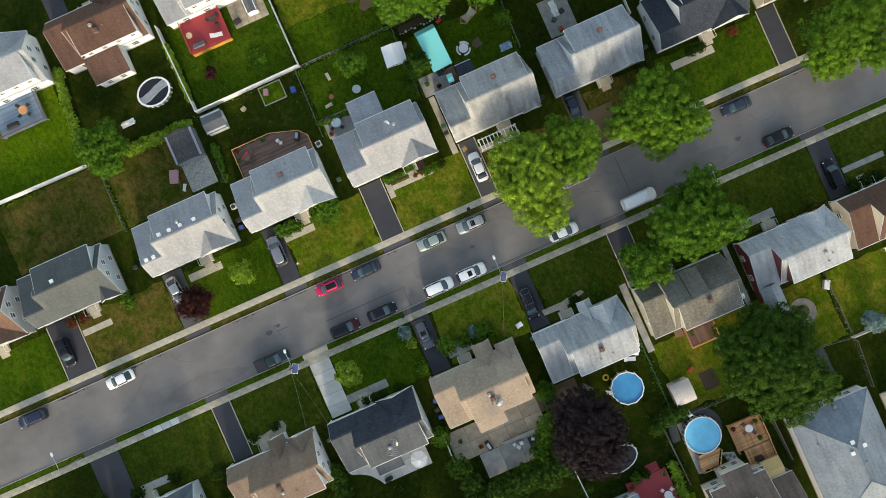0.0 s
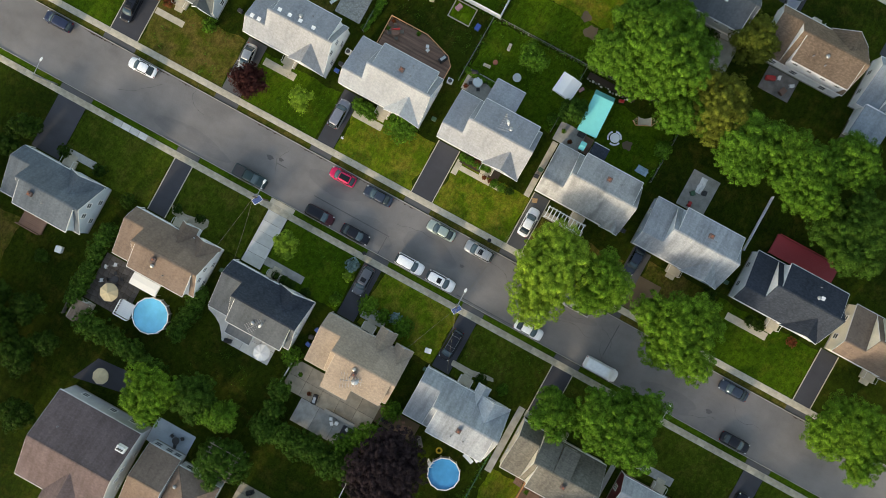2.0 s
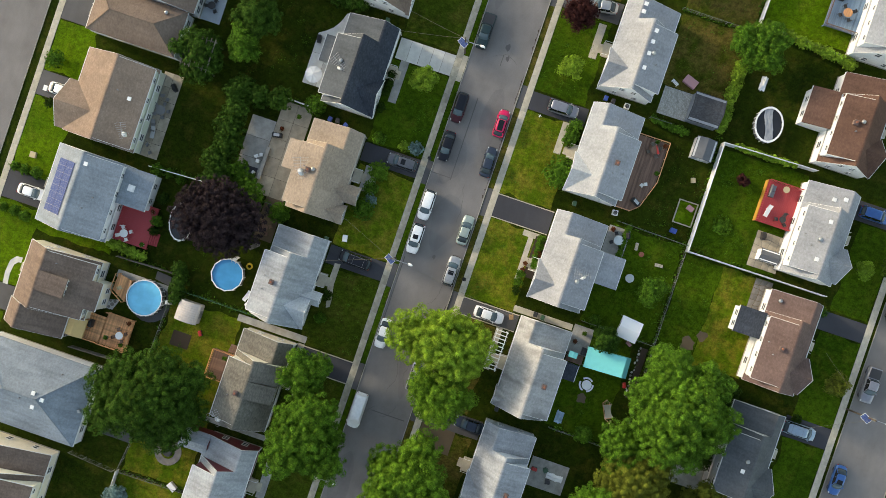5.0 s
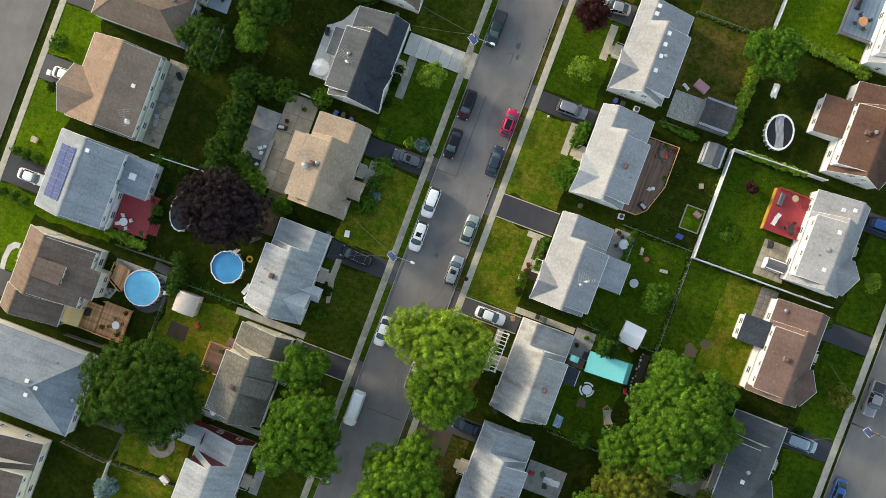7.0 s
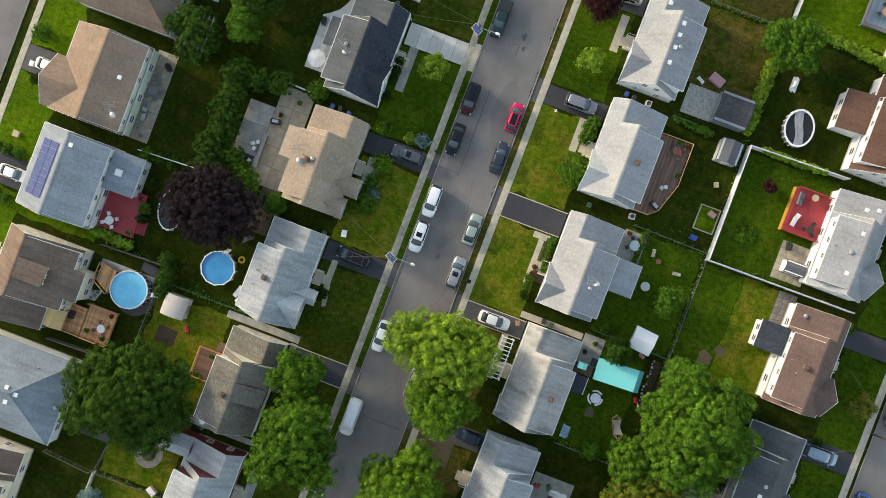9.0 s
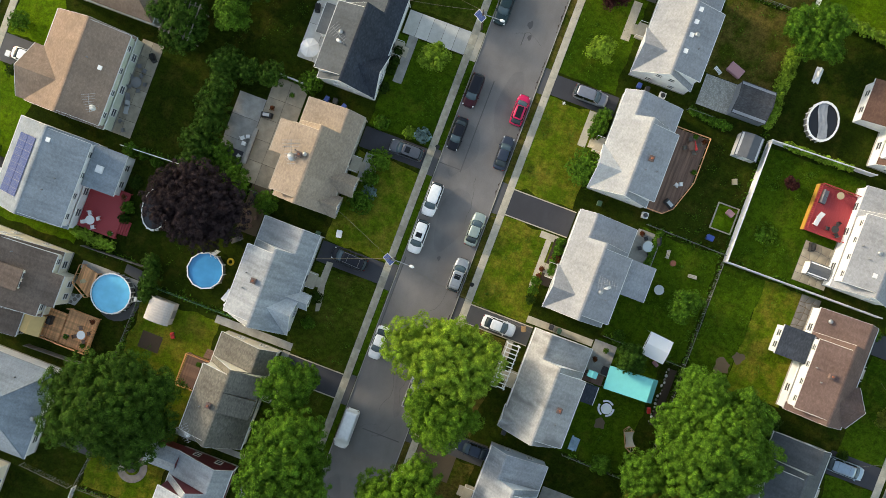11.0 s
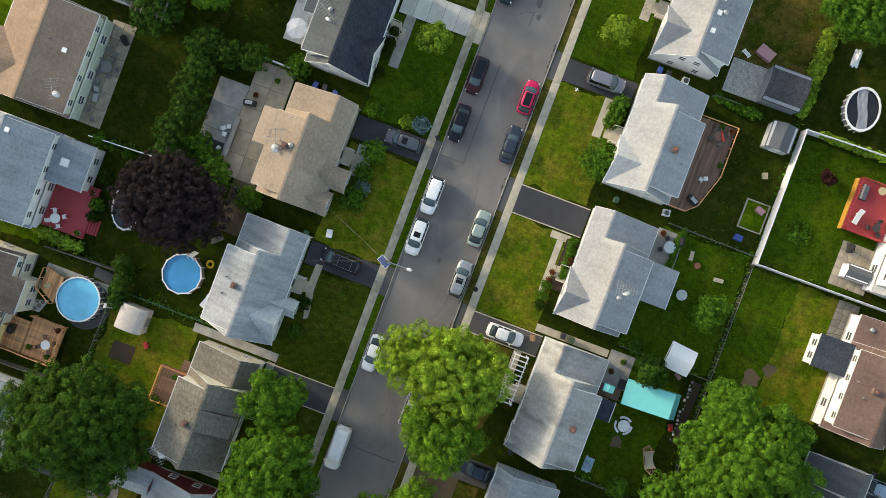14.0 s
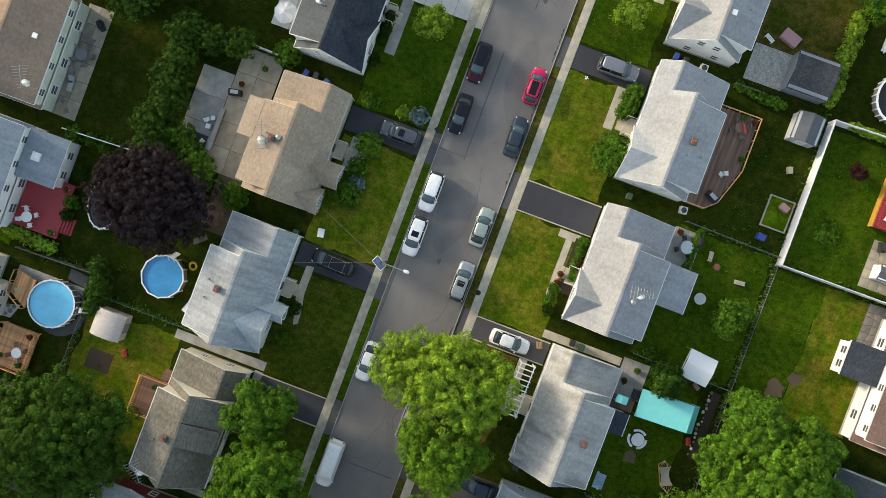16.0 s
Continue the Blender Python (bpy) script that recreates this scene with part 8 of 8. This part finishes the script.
for k, (x, y, hd, ln) in enumerate(((20.5, 0.5, 20, 6), (24.0, 2.6, 200, 5), (29.5, 0.5, 80, 4), (-3.0, 3.6, 170, 5), (-9.0, 1.5, 10, 7), (10.5, 2.0, 150, 6), (-30.5, 1.4, 40, 3), (-30.5, 1.4, 290, 3), (-58.0, -1.0, 5, 8), (56.0, 0.5, 180, 7), (45.0, -2.8, 20, 5), (31.0, -2.0, 190, 5), (-44.0, 2.0, 175, 6))):
    crack(x, y, hd, ln, 700 + k)
gr = random.Random(31)
for k in range(44):
    sgn = 1 if k % 4 else -1
    cx, ln = gr.uniform(-70, 70), gr.uniform(1.0, 4.0)
    ye = 4.88 if sgn > 0 else -4.32
    pts = [(cx + ln * t / 14, ye) for t in range(15)] + [(cx + ln * t / 14, ye - sgn * (0.01 + gr.random() ** 2 * 0.26 * math.sin(math.pi * (t + 0.5) / 15))) for t in range(14, -1, -1)]
    patch(pts if sgn < 0 else pts[::-1], 0.0265, MULCH, "dark leaf litter and grit along the kerb")
for x, y in ((5.0, 6.2), (-11.2, -5.0)):
    tagged(mesh_object("manhole_cover", tube((x, y, 0.02), (x, y, 0.065), 0.32, 18), BLACK), "round black metal cover in the pavement", "manhole cover")



# ---- bins and clutter beside the houses ----
def bin_(x, y, turn, mat, label):
    ob = thing("wheelie_bin", pose(x, y, 0.02, 0, 0, turn), label, "bin", "bins beside the houses")
    part("body", loft([[(-0.24, -0.26, 0.06), (0.24, -0.26, 0.06), (0.24, 0.26, 0.06), (-0.24, 0.26, 0.06)], [(-0.29, -0.34, 0.98), (0.29, -0.34, 0.98), (0.29, 0.34, 0.98), (-0.29, 0.34, 0.98)]]), mat, ob)
    part("lid", box(-0.31, -0.38, 0.98, 0.31, 0.36, 1.05, 0.03), mat, ob)
    part("handle", tube((-0.24, 0.4, 0.98), (0.24, 0.4, 0.98), 0.025, 6), BLACK, ob)
    for sx in (-1, 1):
        part("wheel", tube((sx * 0.2, 0.26, 0.1), (sx * 0.26, 0.26, 0.1), 0.11, 10), BLACK, ob)
    return ob


BIN_GREEN = plain("green_bin_plastic", (0.03, 0.09, 0.05), 0.5)
for x, y, a, mat, lab in ((-12.0, -21.6, 80, BIN_BLUE, "blue wheeled bin beside a house wall"), (-12.1, -20.4, 95, DARK, "dark wheeled bin beside a house wall"), (-11.8, -19.0, 70, BIN_BLUE, "blue wheeled bin beside a house wall"),
                          (5.9, -16.2, 90, BIN_GREEN, "green wheeled bin beside a driveway"), (22.4, 17.4, 85, DARK, "dark wheeled bin beside a house wall"), (-11.6, 18.6, 92, BIN_GREEN, "green wheeled bin beside a house wall"),
                          (-28.6, 18.0, 88, BIN_BLUE, "blue wheeled bin beside a house wall"), (-28.5, 19.2, 94, DARK, "dark wheeled bin beside a house wall"), (6.6, 18.4, 90, DARK, "dark wheeled bin beside a house wall"), (6.7, 19.6, 84, BIN_GREEN, "green wheeled bin beside a house wall"),
                          (40.0, 18.0, 90, BIN_GREEN, "green wheeled bin beside a house wall"), (-46.4, 19.0, 90, DARK, "dark wheeled bin beside a house wall"), (-46.4, -17.4, 90, DARK, "dark wheeled bin beside a house wall"), (-29.4, -18.0, 90, BIN_GREEN, "green wheeled bin beside a house wall"),
                          (30.6, 28.4, 10, DARK, "dark wheeled bin on a concrete slab"), (29.0, 27.6, 40, BIN_GREEN, "green wheeled bin on a concrete slab")):
    bin_(x, y, a, mat, lab)


def planter(x, y, z, rr, mat, leaf, seed):
    ob = thing("flower_pot", pose(x, y, z), "round flower pot with a leafy plant", "flower pot", "flower pots")
    part("pot", tube((0, 0, 0), (0, 0, 0.36), rr * 0.7, 12, rr), mat, ob)
    leaves("plant", leaf, ob, [(0, 0, 0.5, rr * 1.2, rr * 1.2, 0.3)], 0.07, 4.0, seed)
    return ob


for k, (x, y, z, mat, leaf) in enumerate(((-8.2, -28.4, 0.04, SOIL_POT, LEAF_FLOWER), (-10.8, -26.4, 0.04, SOIL_POT, LEAF_GREEN), (1.4, -28.6, 0.04, GREY, LEAF_GREEN), (-24.4, 29.0, 0.6, SOIL_POT, LEAF_FLOWER), (-24.6, 27.6, 0.6, GREY, LEAF_GREEN), (-20.0, 29.1, 0.6, SOIL_POT, LEAF_GREEN),
                                          (28.4, -41.2, 0.7, SOIL_POT, LEAF_FLOWER), (32.0, -41.4, 0.7, SOIL_POT, LEAF_GREEN), (31.6, -44.0, 0.7, GREY, LEAF_GREEN), (10.6, -43.2, 0.8, WHITE, LEAF_FLOWER), (16.0, -43.2, 0.8, WHITE, LEAF_GREEN), (-9.8, 25.6, 0.04, SOIL_POT, LEAF_FLOWER),
                                          (7.0, 26.6, 0.04, SOIL_POT, LEAF_GREEN), (8.6, 25.6, 0.04, GREY, LEAF_FLOWER), (28.6, -25.2, 0.8, SOIL_POT, LEAF_GREEN), (31.8, -26.6, 0.8, SOIL_POT, LEAF_FLOWER), (-0.4, 14.4, 0.06, SOIL_POT, LEAF_FLOWER), (0.6, 14.3, 0.06, WHITE, LEAF_FLOWER))):
    planter(x, y, z, 0.3, mat, leaf, 900 + k)
round_table(7.4, -26.0, 0.6, DECK_BROWN, "brown garden table on bare soil", 4, 0.035, DECK_BROWN)
lounge(pose(10.6, -26.6, 0.03, 0, 0, 40), WOOD_GREY, "weathered wooden lounger behind a house")
grill(pose(4.0, -26.0, 0.035, 0, 0, 60))


for cx, cy, r in ((16.75, 29.46, 0.75), (3.4, 42.3, 1.1), (1.5, 44.0, 0.8)):
    flat("bare_patch", [(cx + r * (1 + 0.25 * math.sin(3 * a + cx)) * math.cos(a), cy + r * (1 + 0.2 * math.sin(4 * a + cy)) * math.sin(a)) for a in [2 * math.pi * k / 22 for k in range(22)]], 0.026, DIRT, "round patch of bare soil in a lawn", "bare soil")


def log_pile(x, y, turn):
    ob = thing("firewood_pile", pose(x, y, 0.04, 0, 0, turn), "small pile of pale cut firewood beside a driveway", "firewood")
    bark_pale = plain("pale_cut_wood", (0.48, 0.30, 0.15), 0.8, vary=0.4, scale=3)
    for k, (yy, zz) in enumerate(((-0.24, 0.09), (-0.06, 0.09), (0.12, 0.09), (0.3, 0.09), (-0.15, 0.24), (0.03, 0.24), (0.21, 0.24))):
        part("log", tube((-0.4 + 0.05 * (k % 3), yy, zz), (0.4 + 0.04 * (k % 2), yy, zz), 0.085, 8), bark_pale, ob)
    return ob


log_pile(8.2, 15.0, 20)


def sprinkler(x, y, turn):
    ob = thing("lawn_sprinkler", pose(x, y, 0.015, 0, 0, turn), "small white sprinkler lying on a front lawn", "sprinkler")
    part("foot", box(-0.1, -0.22, 0, 0.1, 0.22, 0.08, 0.02), WHITE, ob)
    part("arm", tube((-0.3, 0, 0.14), (0.3, 0, 0.14), 0.035, 6), WHITE, ob)
    part("riser", tube((0, 0, 0.08), (0, 0, 0.16), 0.05, 8), GREY, ob)
    return ob


sprinkler(-22.95, 9.25, 70)
sr = random.Random(44)
for k in range(16):
    x, y, r = 6.4 + 0.5 * k + sr.uniform(-0.12, 0.12), 35.7 + sr.uniform(-0.2, 0.1), sr.uniform(0.13, 0.24)
    bm = bmesh.new()
    add_dome(bm, (0, 0, 0), r, r * sr.uniform(0.7, 1.0), r * 0.8, 9, 4)
    rock = mesh_object("edging_stone", bm, CONCRETE_NEW if k % 3 else STONE)
    rock.location = (x, y, 0.01)
    tagged(rock, "rounded pale stone edging a mulch bed", "stone", "edging stones")


# ---- unmown fringes and weeds ----
def tufts(name, P, size, mat, label, seed):
    """Short blades in small fans at the given spots, one joined sheet of growth."""
    q = np.random.default_rng(seed)
    k = len(P)
    a = q.uniform(0, 2 * math.pi, k)
    lean = q.uniform(0.2, 1.1, k)
    s_ = size * q.uniform(0.5, 1.4, k)
    d = np.stack([np.cos(a), np.sin(a), np.zeros(k)], 1)
    n = np.stack([-np.sin(a), np.cos(a), np.zeros(k)], 1)
    tip = d * (s_ * np.sin(lean))[:, None] + np.stack([np.zeros(k), np.zeros(k), s_ * np.cos(lean)], 1)
    w = n * (s_ * 0.22)[:, None]
    V = np.stack([P - w, P + w, P + tip + w * 0.5, P + tip - w * 0.5], 1).reshape(-1, 3)
    me = bpy.data.meshes.new(name)
    me.vertices.add(4 * k)
    me.vertices.foreach_set("co", V.ravel())
    me.loops.add(4 * k)
    me.loops.foreach_set("vertex_index", np.arange(4 * k, dtype=np.int32))
    me.polygons.add(k)
    me.polygons.foreach_set("loop_start", np.arange(0, 4 * k, 4, dtype=np.int32))
    me.update()
    me.materials.append(mat)
    return tagged(new(name, me), label, "grass", kind="stuff")


fr = np.random.default_rng(77)
spots = []
def fringe(x0, y0, x1, y1, per):
    m = int(per * math.hypot(x1 - x0, y1 - y0))
    t = fr.random(m)
    spots.append(np.stack([x0 + (x1 - x0) * t + fr.normal(0, 0.25, m), y0 + (y1 - y0) * t + fr.normal(0, 0.25, m), np.full(m, 0.01)], 1))


fringe(-27.7, 37.0, -10.2, 37.0, 9)
fringe(-10.4, 37.6, -10.5, 51, 9)
fringe(-63, 36.6, -47, 36.4, 9)
fringe(3.8, -46, 3.4, -37.4, 12)
fringe(20.9, -35.4, 20.9, -22.6, 14)
fringe(18.9, -46.4, 18.6, -36.4, 14)
fringe(21, -36.4, 35, -36.8, 8)
fringe(22.5, 26, 22.7, 36, 8)
fringe(-10, 37.2, 5, 37.2, 8)
fringe(5, 37.2, 40, 37.8, 12)
fringe(5.2, 25.6, 5.4, 37, 8)
fringe(-11.2, 25.8, -11, 37.2, 8)
fringe(-45.6, 24.9, -45.5, 36.6, 8)
fringe(50.8, -23.8, 51, -35.8, 8)
fringe(51, -35.6, 72, -35.6, 10)
fringe(38.6, -25, 39.2, -36, 8)
fringe(-48.9, -24.6, -48.4, -36, 16)
fringe(-28.0, 28.5, -28.0, 25.4, 16)
fringe(-32, 36.6, -28, 36.4, 14)
fringe(-13.0, -24.0, -13.0, -30.0, 14)
fringe(3.4, -31.0, 3.9, -24.0, 16)
tufts("grass_fringe", np.concatenate(spots), 0.38, LEAF_GREEN, "unmown grass fringe along the garden fences", 78)
spots = []
def weeds(x0, y0, x1, y1, clumps):
    for _ in range(clumps):
        cx, cy, m = fr.uniform(x0, x1), fr.uniform(y0, y1), int(fr.integers(10, 46))
        sp = fr.uniform(0.15, 0.6)
        spots.append(np.stack([cx + fr.normal(0, sp, m), cy + fr.normal(0, sp, m), np.full(m, 0.016)], 1))


weeds(-27, 38, -19, 45.4, 26)
weeds(-16, 38, -10.8, 46, 22)
weeds(-9.6, 38, 5.6, 47, 22)
weeds(-44.8, 25.6, -34.5, 36, 26)
weeds(-24.5, 30, -12, 36.6, 24)
weeds(-10, 29, 4.6, 36.4, 18)
weeds(6, 28.4, 21.8, 35.6, 16)
weeds(22.6, -36, 38, -28.8, 22)
weeds(-27, -37, -14, -29, 20)
weeds(4.6, -37, 20, -31, 10)
weeds(-23, 7.2, -10, 14.6, 26)
weeds(-40, 7.2, -27, 15, 22)
weeds(-58, 7.2, -44, 15, 22)
weeds(-5, 7.2, 7, 14, 16)
weeds(52, -35, 72, -26, 20)
weeds(-24, -11.6, -11.2, -6.8, 10)
weeds(10, -12, 22.6, -6.8, 14)
weeds(27, -12.4, 42, -6.8, 10)
weeds(-64, 26, -46.4, 36, 24)
tufts("lawn_weeds", np.concatenate(spots), 0.13, LEAF_GREEN, "small patches of weeds and clover in the lawns", 79)

# ---- paved areas laid in panels and flags ----
def paving(name, x0, y0, x1, y1, nx, ny, mat, label, category, jitter=0.0, joint=0.02, bed=None, seed=1):
    """A bed with single slabs on it, straight panels or uneven flags."""
    q = random.Random(seed)
    ob = flat(name, rect(x0, y0, x1, y1), 0.022, bed or MULCH, label, category)
    g = {}
    for i in range(nx + 1):
        for j in range(ny + 1):
            ex, ey = (0 < i < nx), (0 < j < ny)
            g[i, j] = (x0 + (x1 - x0) * i / nx + ex * q.uniform(-jitter, jitter), y0 + (y1 - y0) * j / ny + ey * q.uniform(-jitter, jitter))
    piece = "flagstone" if jitter else "panel"
    for i in range(nx):
        for j in range(ny):
            P = [g[i, j], g[i + 1, j], g[i + 1, j + 1], g[i, j + 1]]
            cx, cy = sum(p[0] for p in P) / 4, sum(p[1] for p in P) / 4
            z = 0.045 + q.uniform(-0.006, 0.006)
            top = [(px - cx - math.copysign(joint, px - cx), py - cy - math.copysign(joint, py - cy), 0) for px, py in P]
            o = part(piece, slab(top, 0.05), mat, ob)
            o.location = (cx, cy, z)
    return ob


paving("patio", -12.6, -29.6, 2.6, -24.6, 5, 2, TAN_CONCRETE, "large stained tan concrete patio in panels", "patio", seed=2)
paving("patio", -9.0, -33.6, 0.8, -29.62, 3, 1, PATIO, "grey concrete patio beside a low wall", "patio", seed=3)
paving("patio", -16.9, 46.9, -11.2, 51.6, 5, 4, TAN_CONCRETE, "irregular tan flagstone patio by a red deck", "patio", 0.22, 0.03, STONE, seed=4)
paving("patio", -9.8, 49.0, -4.6, 51.8, 6, 3, STONE, "irregular grey flagstone patio behind a house", "patio", 0.2, 0.04, DIRT, seed=5)
paving("patio", -47.0, -32.4, -39.6, -24.4, 8, 9, STONE_DARK, "dark brown stone patio beside a swimming pool", "patio", 0.12, 0.03, seed=6)
paving("patio", -23.8, -27.85, -16.2, -23.4, 3, 2, CONCRETE_NEW, "pale concrete terrace behind a house", "patio", seed=7)
flat("patio", [(-23.82, -23.4), (-29.0, -23.8), (-28.6, -24.5), (-27.2, -25.0), (-25.9, -25.8), (-24.9, -27.0), (-24.4, -27.85), (-23.82, -27.85)], 0.04, CONCRETE_NEW, "curved end of a pale concrete terrace", "patio")
paving("patio", -11.0, -49.0, 2.8, -45.8, 6, 2, TAN_CONCRETE, "narrow tan concrete patio behind a house", "patio", seed=9)
paving("driveway", -27.8, -15.2, -24.4, -6.13, 1, 5, CONCRETE_NEW, "pale concrete driveway in panels", "driveway", seed=10)
flat("driveway_apron", rect(-28.2, -5.08, -24.0, -4.25), 0.035, CONCRETE, "pale concrete apron between sidewalk and kerb", "driveway")

# ---- pavement slabs, last ----
rng = random.Random(5)
for (bed, y0, y1), (xa, xb) in zip(flags, ((-84, 84), (-84, 84), (-64, 64), (-64, 64), (-64, 64), (-64, 64))):
    meshes = []
    for k in range(4):
        w = 1.36 + 0.06 * k
        bm = box(-w / 2, -(y1 - y0) / 2 + 0.01, -0.05, w / 2, (y1 - y0) / 2 - 0.01, 0.035, 0.012)
        me = bpy.data.meshes.new("slab")
        bmesh.ops.recalc_face_normals(bm, faces=bm.faces[:])
        bm.to_mesh(me)
        bm.free()
        me.materials.append(CONCRETE_OLD if bed.name == "pavement_main_south" else CONCRETE)
        meshes.append((w, me))
    me_new = meshes[0][1].copy()
    me_new.materials[0] = CONCRETE_NEW
    x = xa
    while x < xb:
        w, me = meshes[rng.randrange(4)]
        fresh = bed.name == "pavement_main_south" and -56.2 < x < -51.2
        o = new("slab", me_new if fresh else me)
        o.parent = bed
        o.location = (x + w / 2, (y0 + y1) / 2, 0.03 + rng.uniform(-0.006, 0.006))
        o.rotation_euler = (0, rng.uniform(-0.004, 0.004), rng.uniform(-0.006, 0.006))
        x += w + 0.025
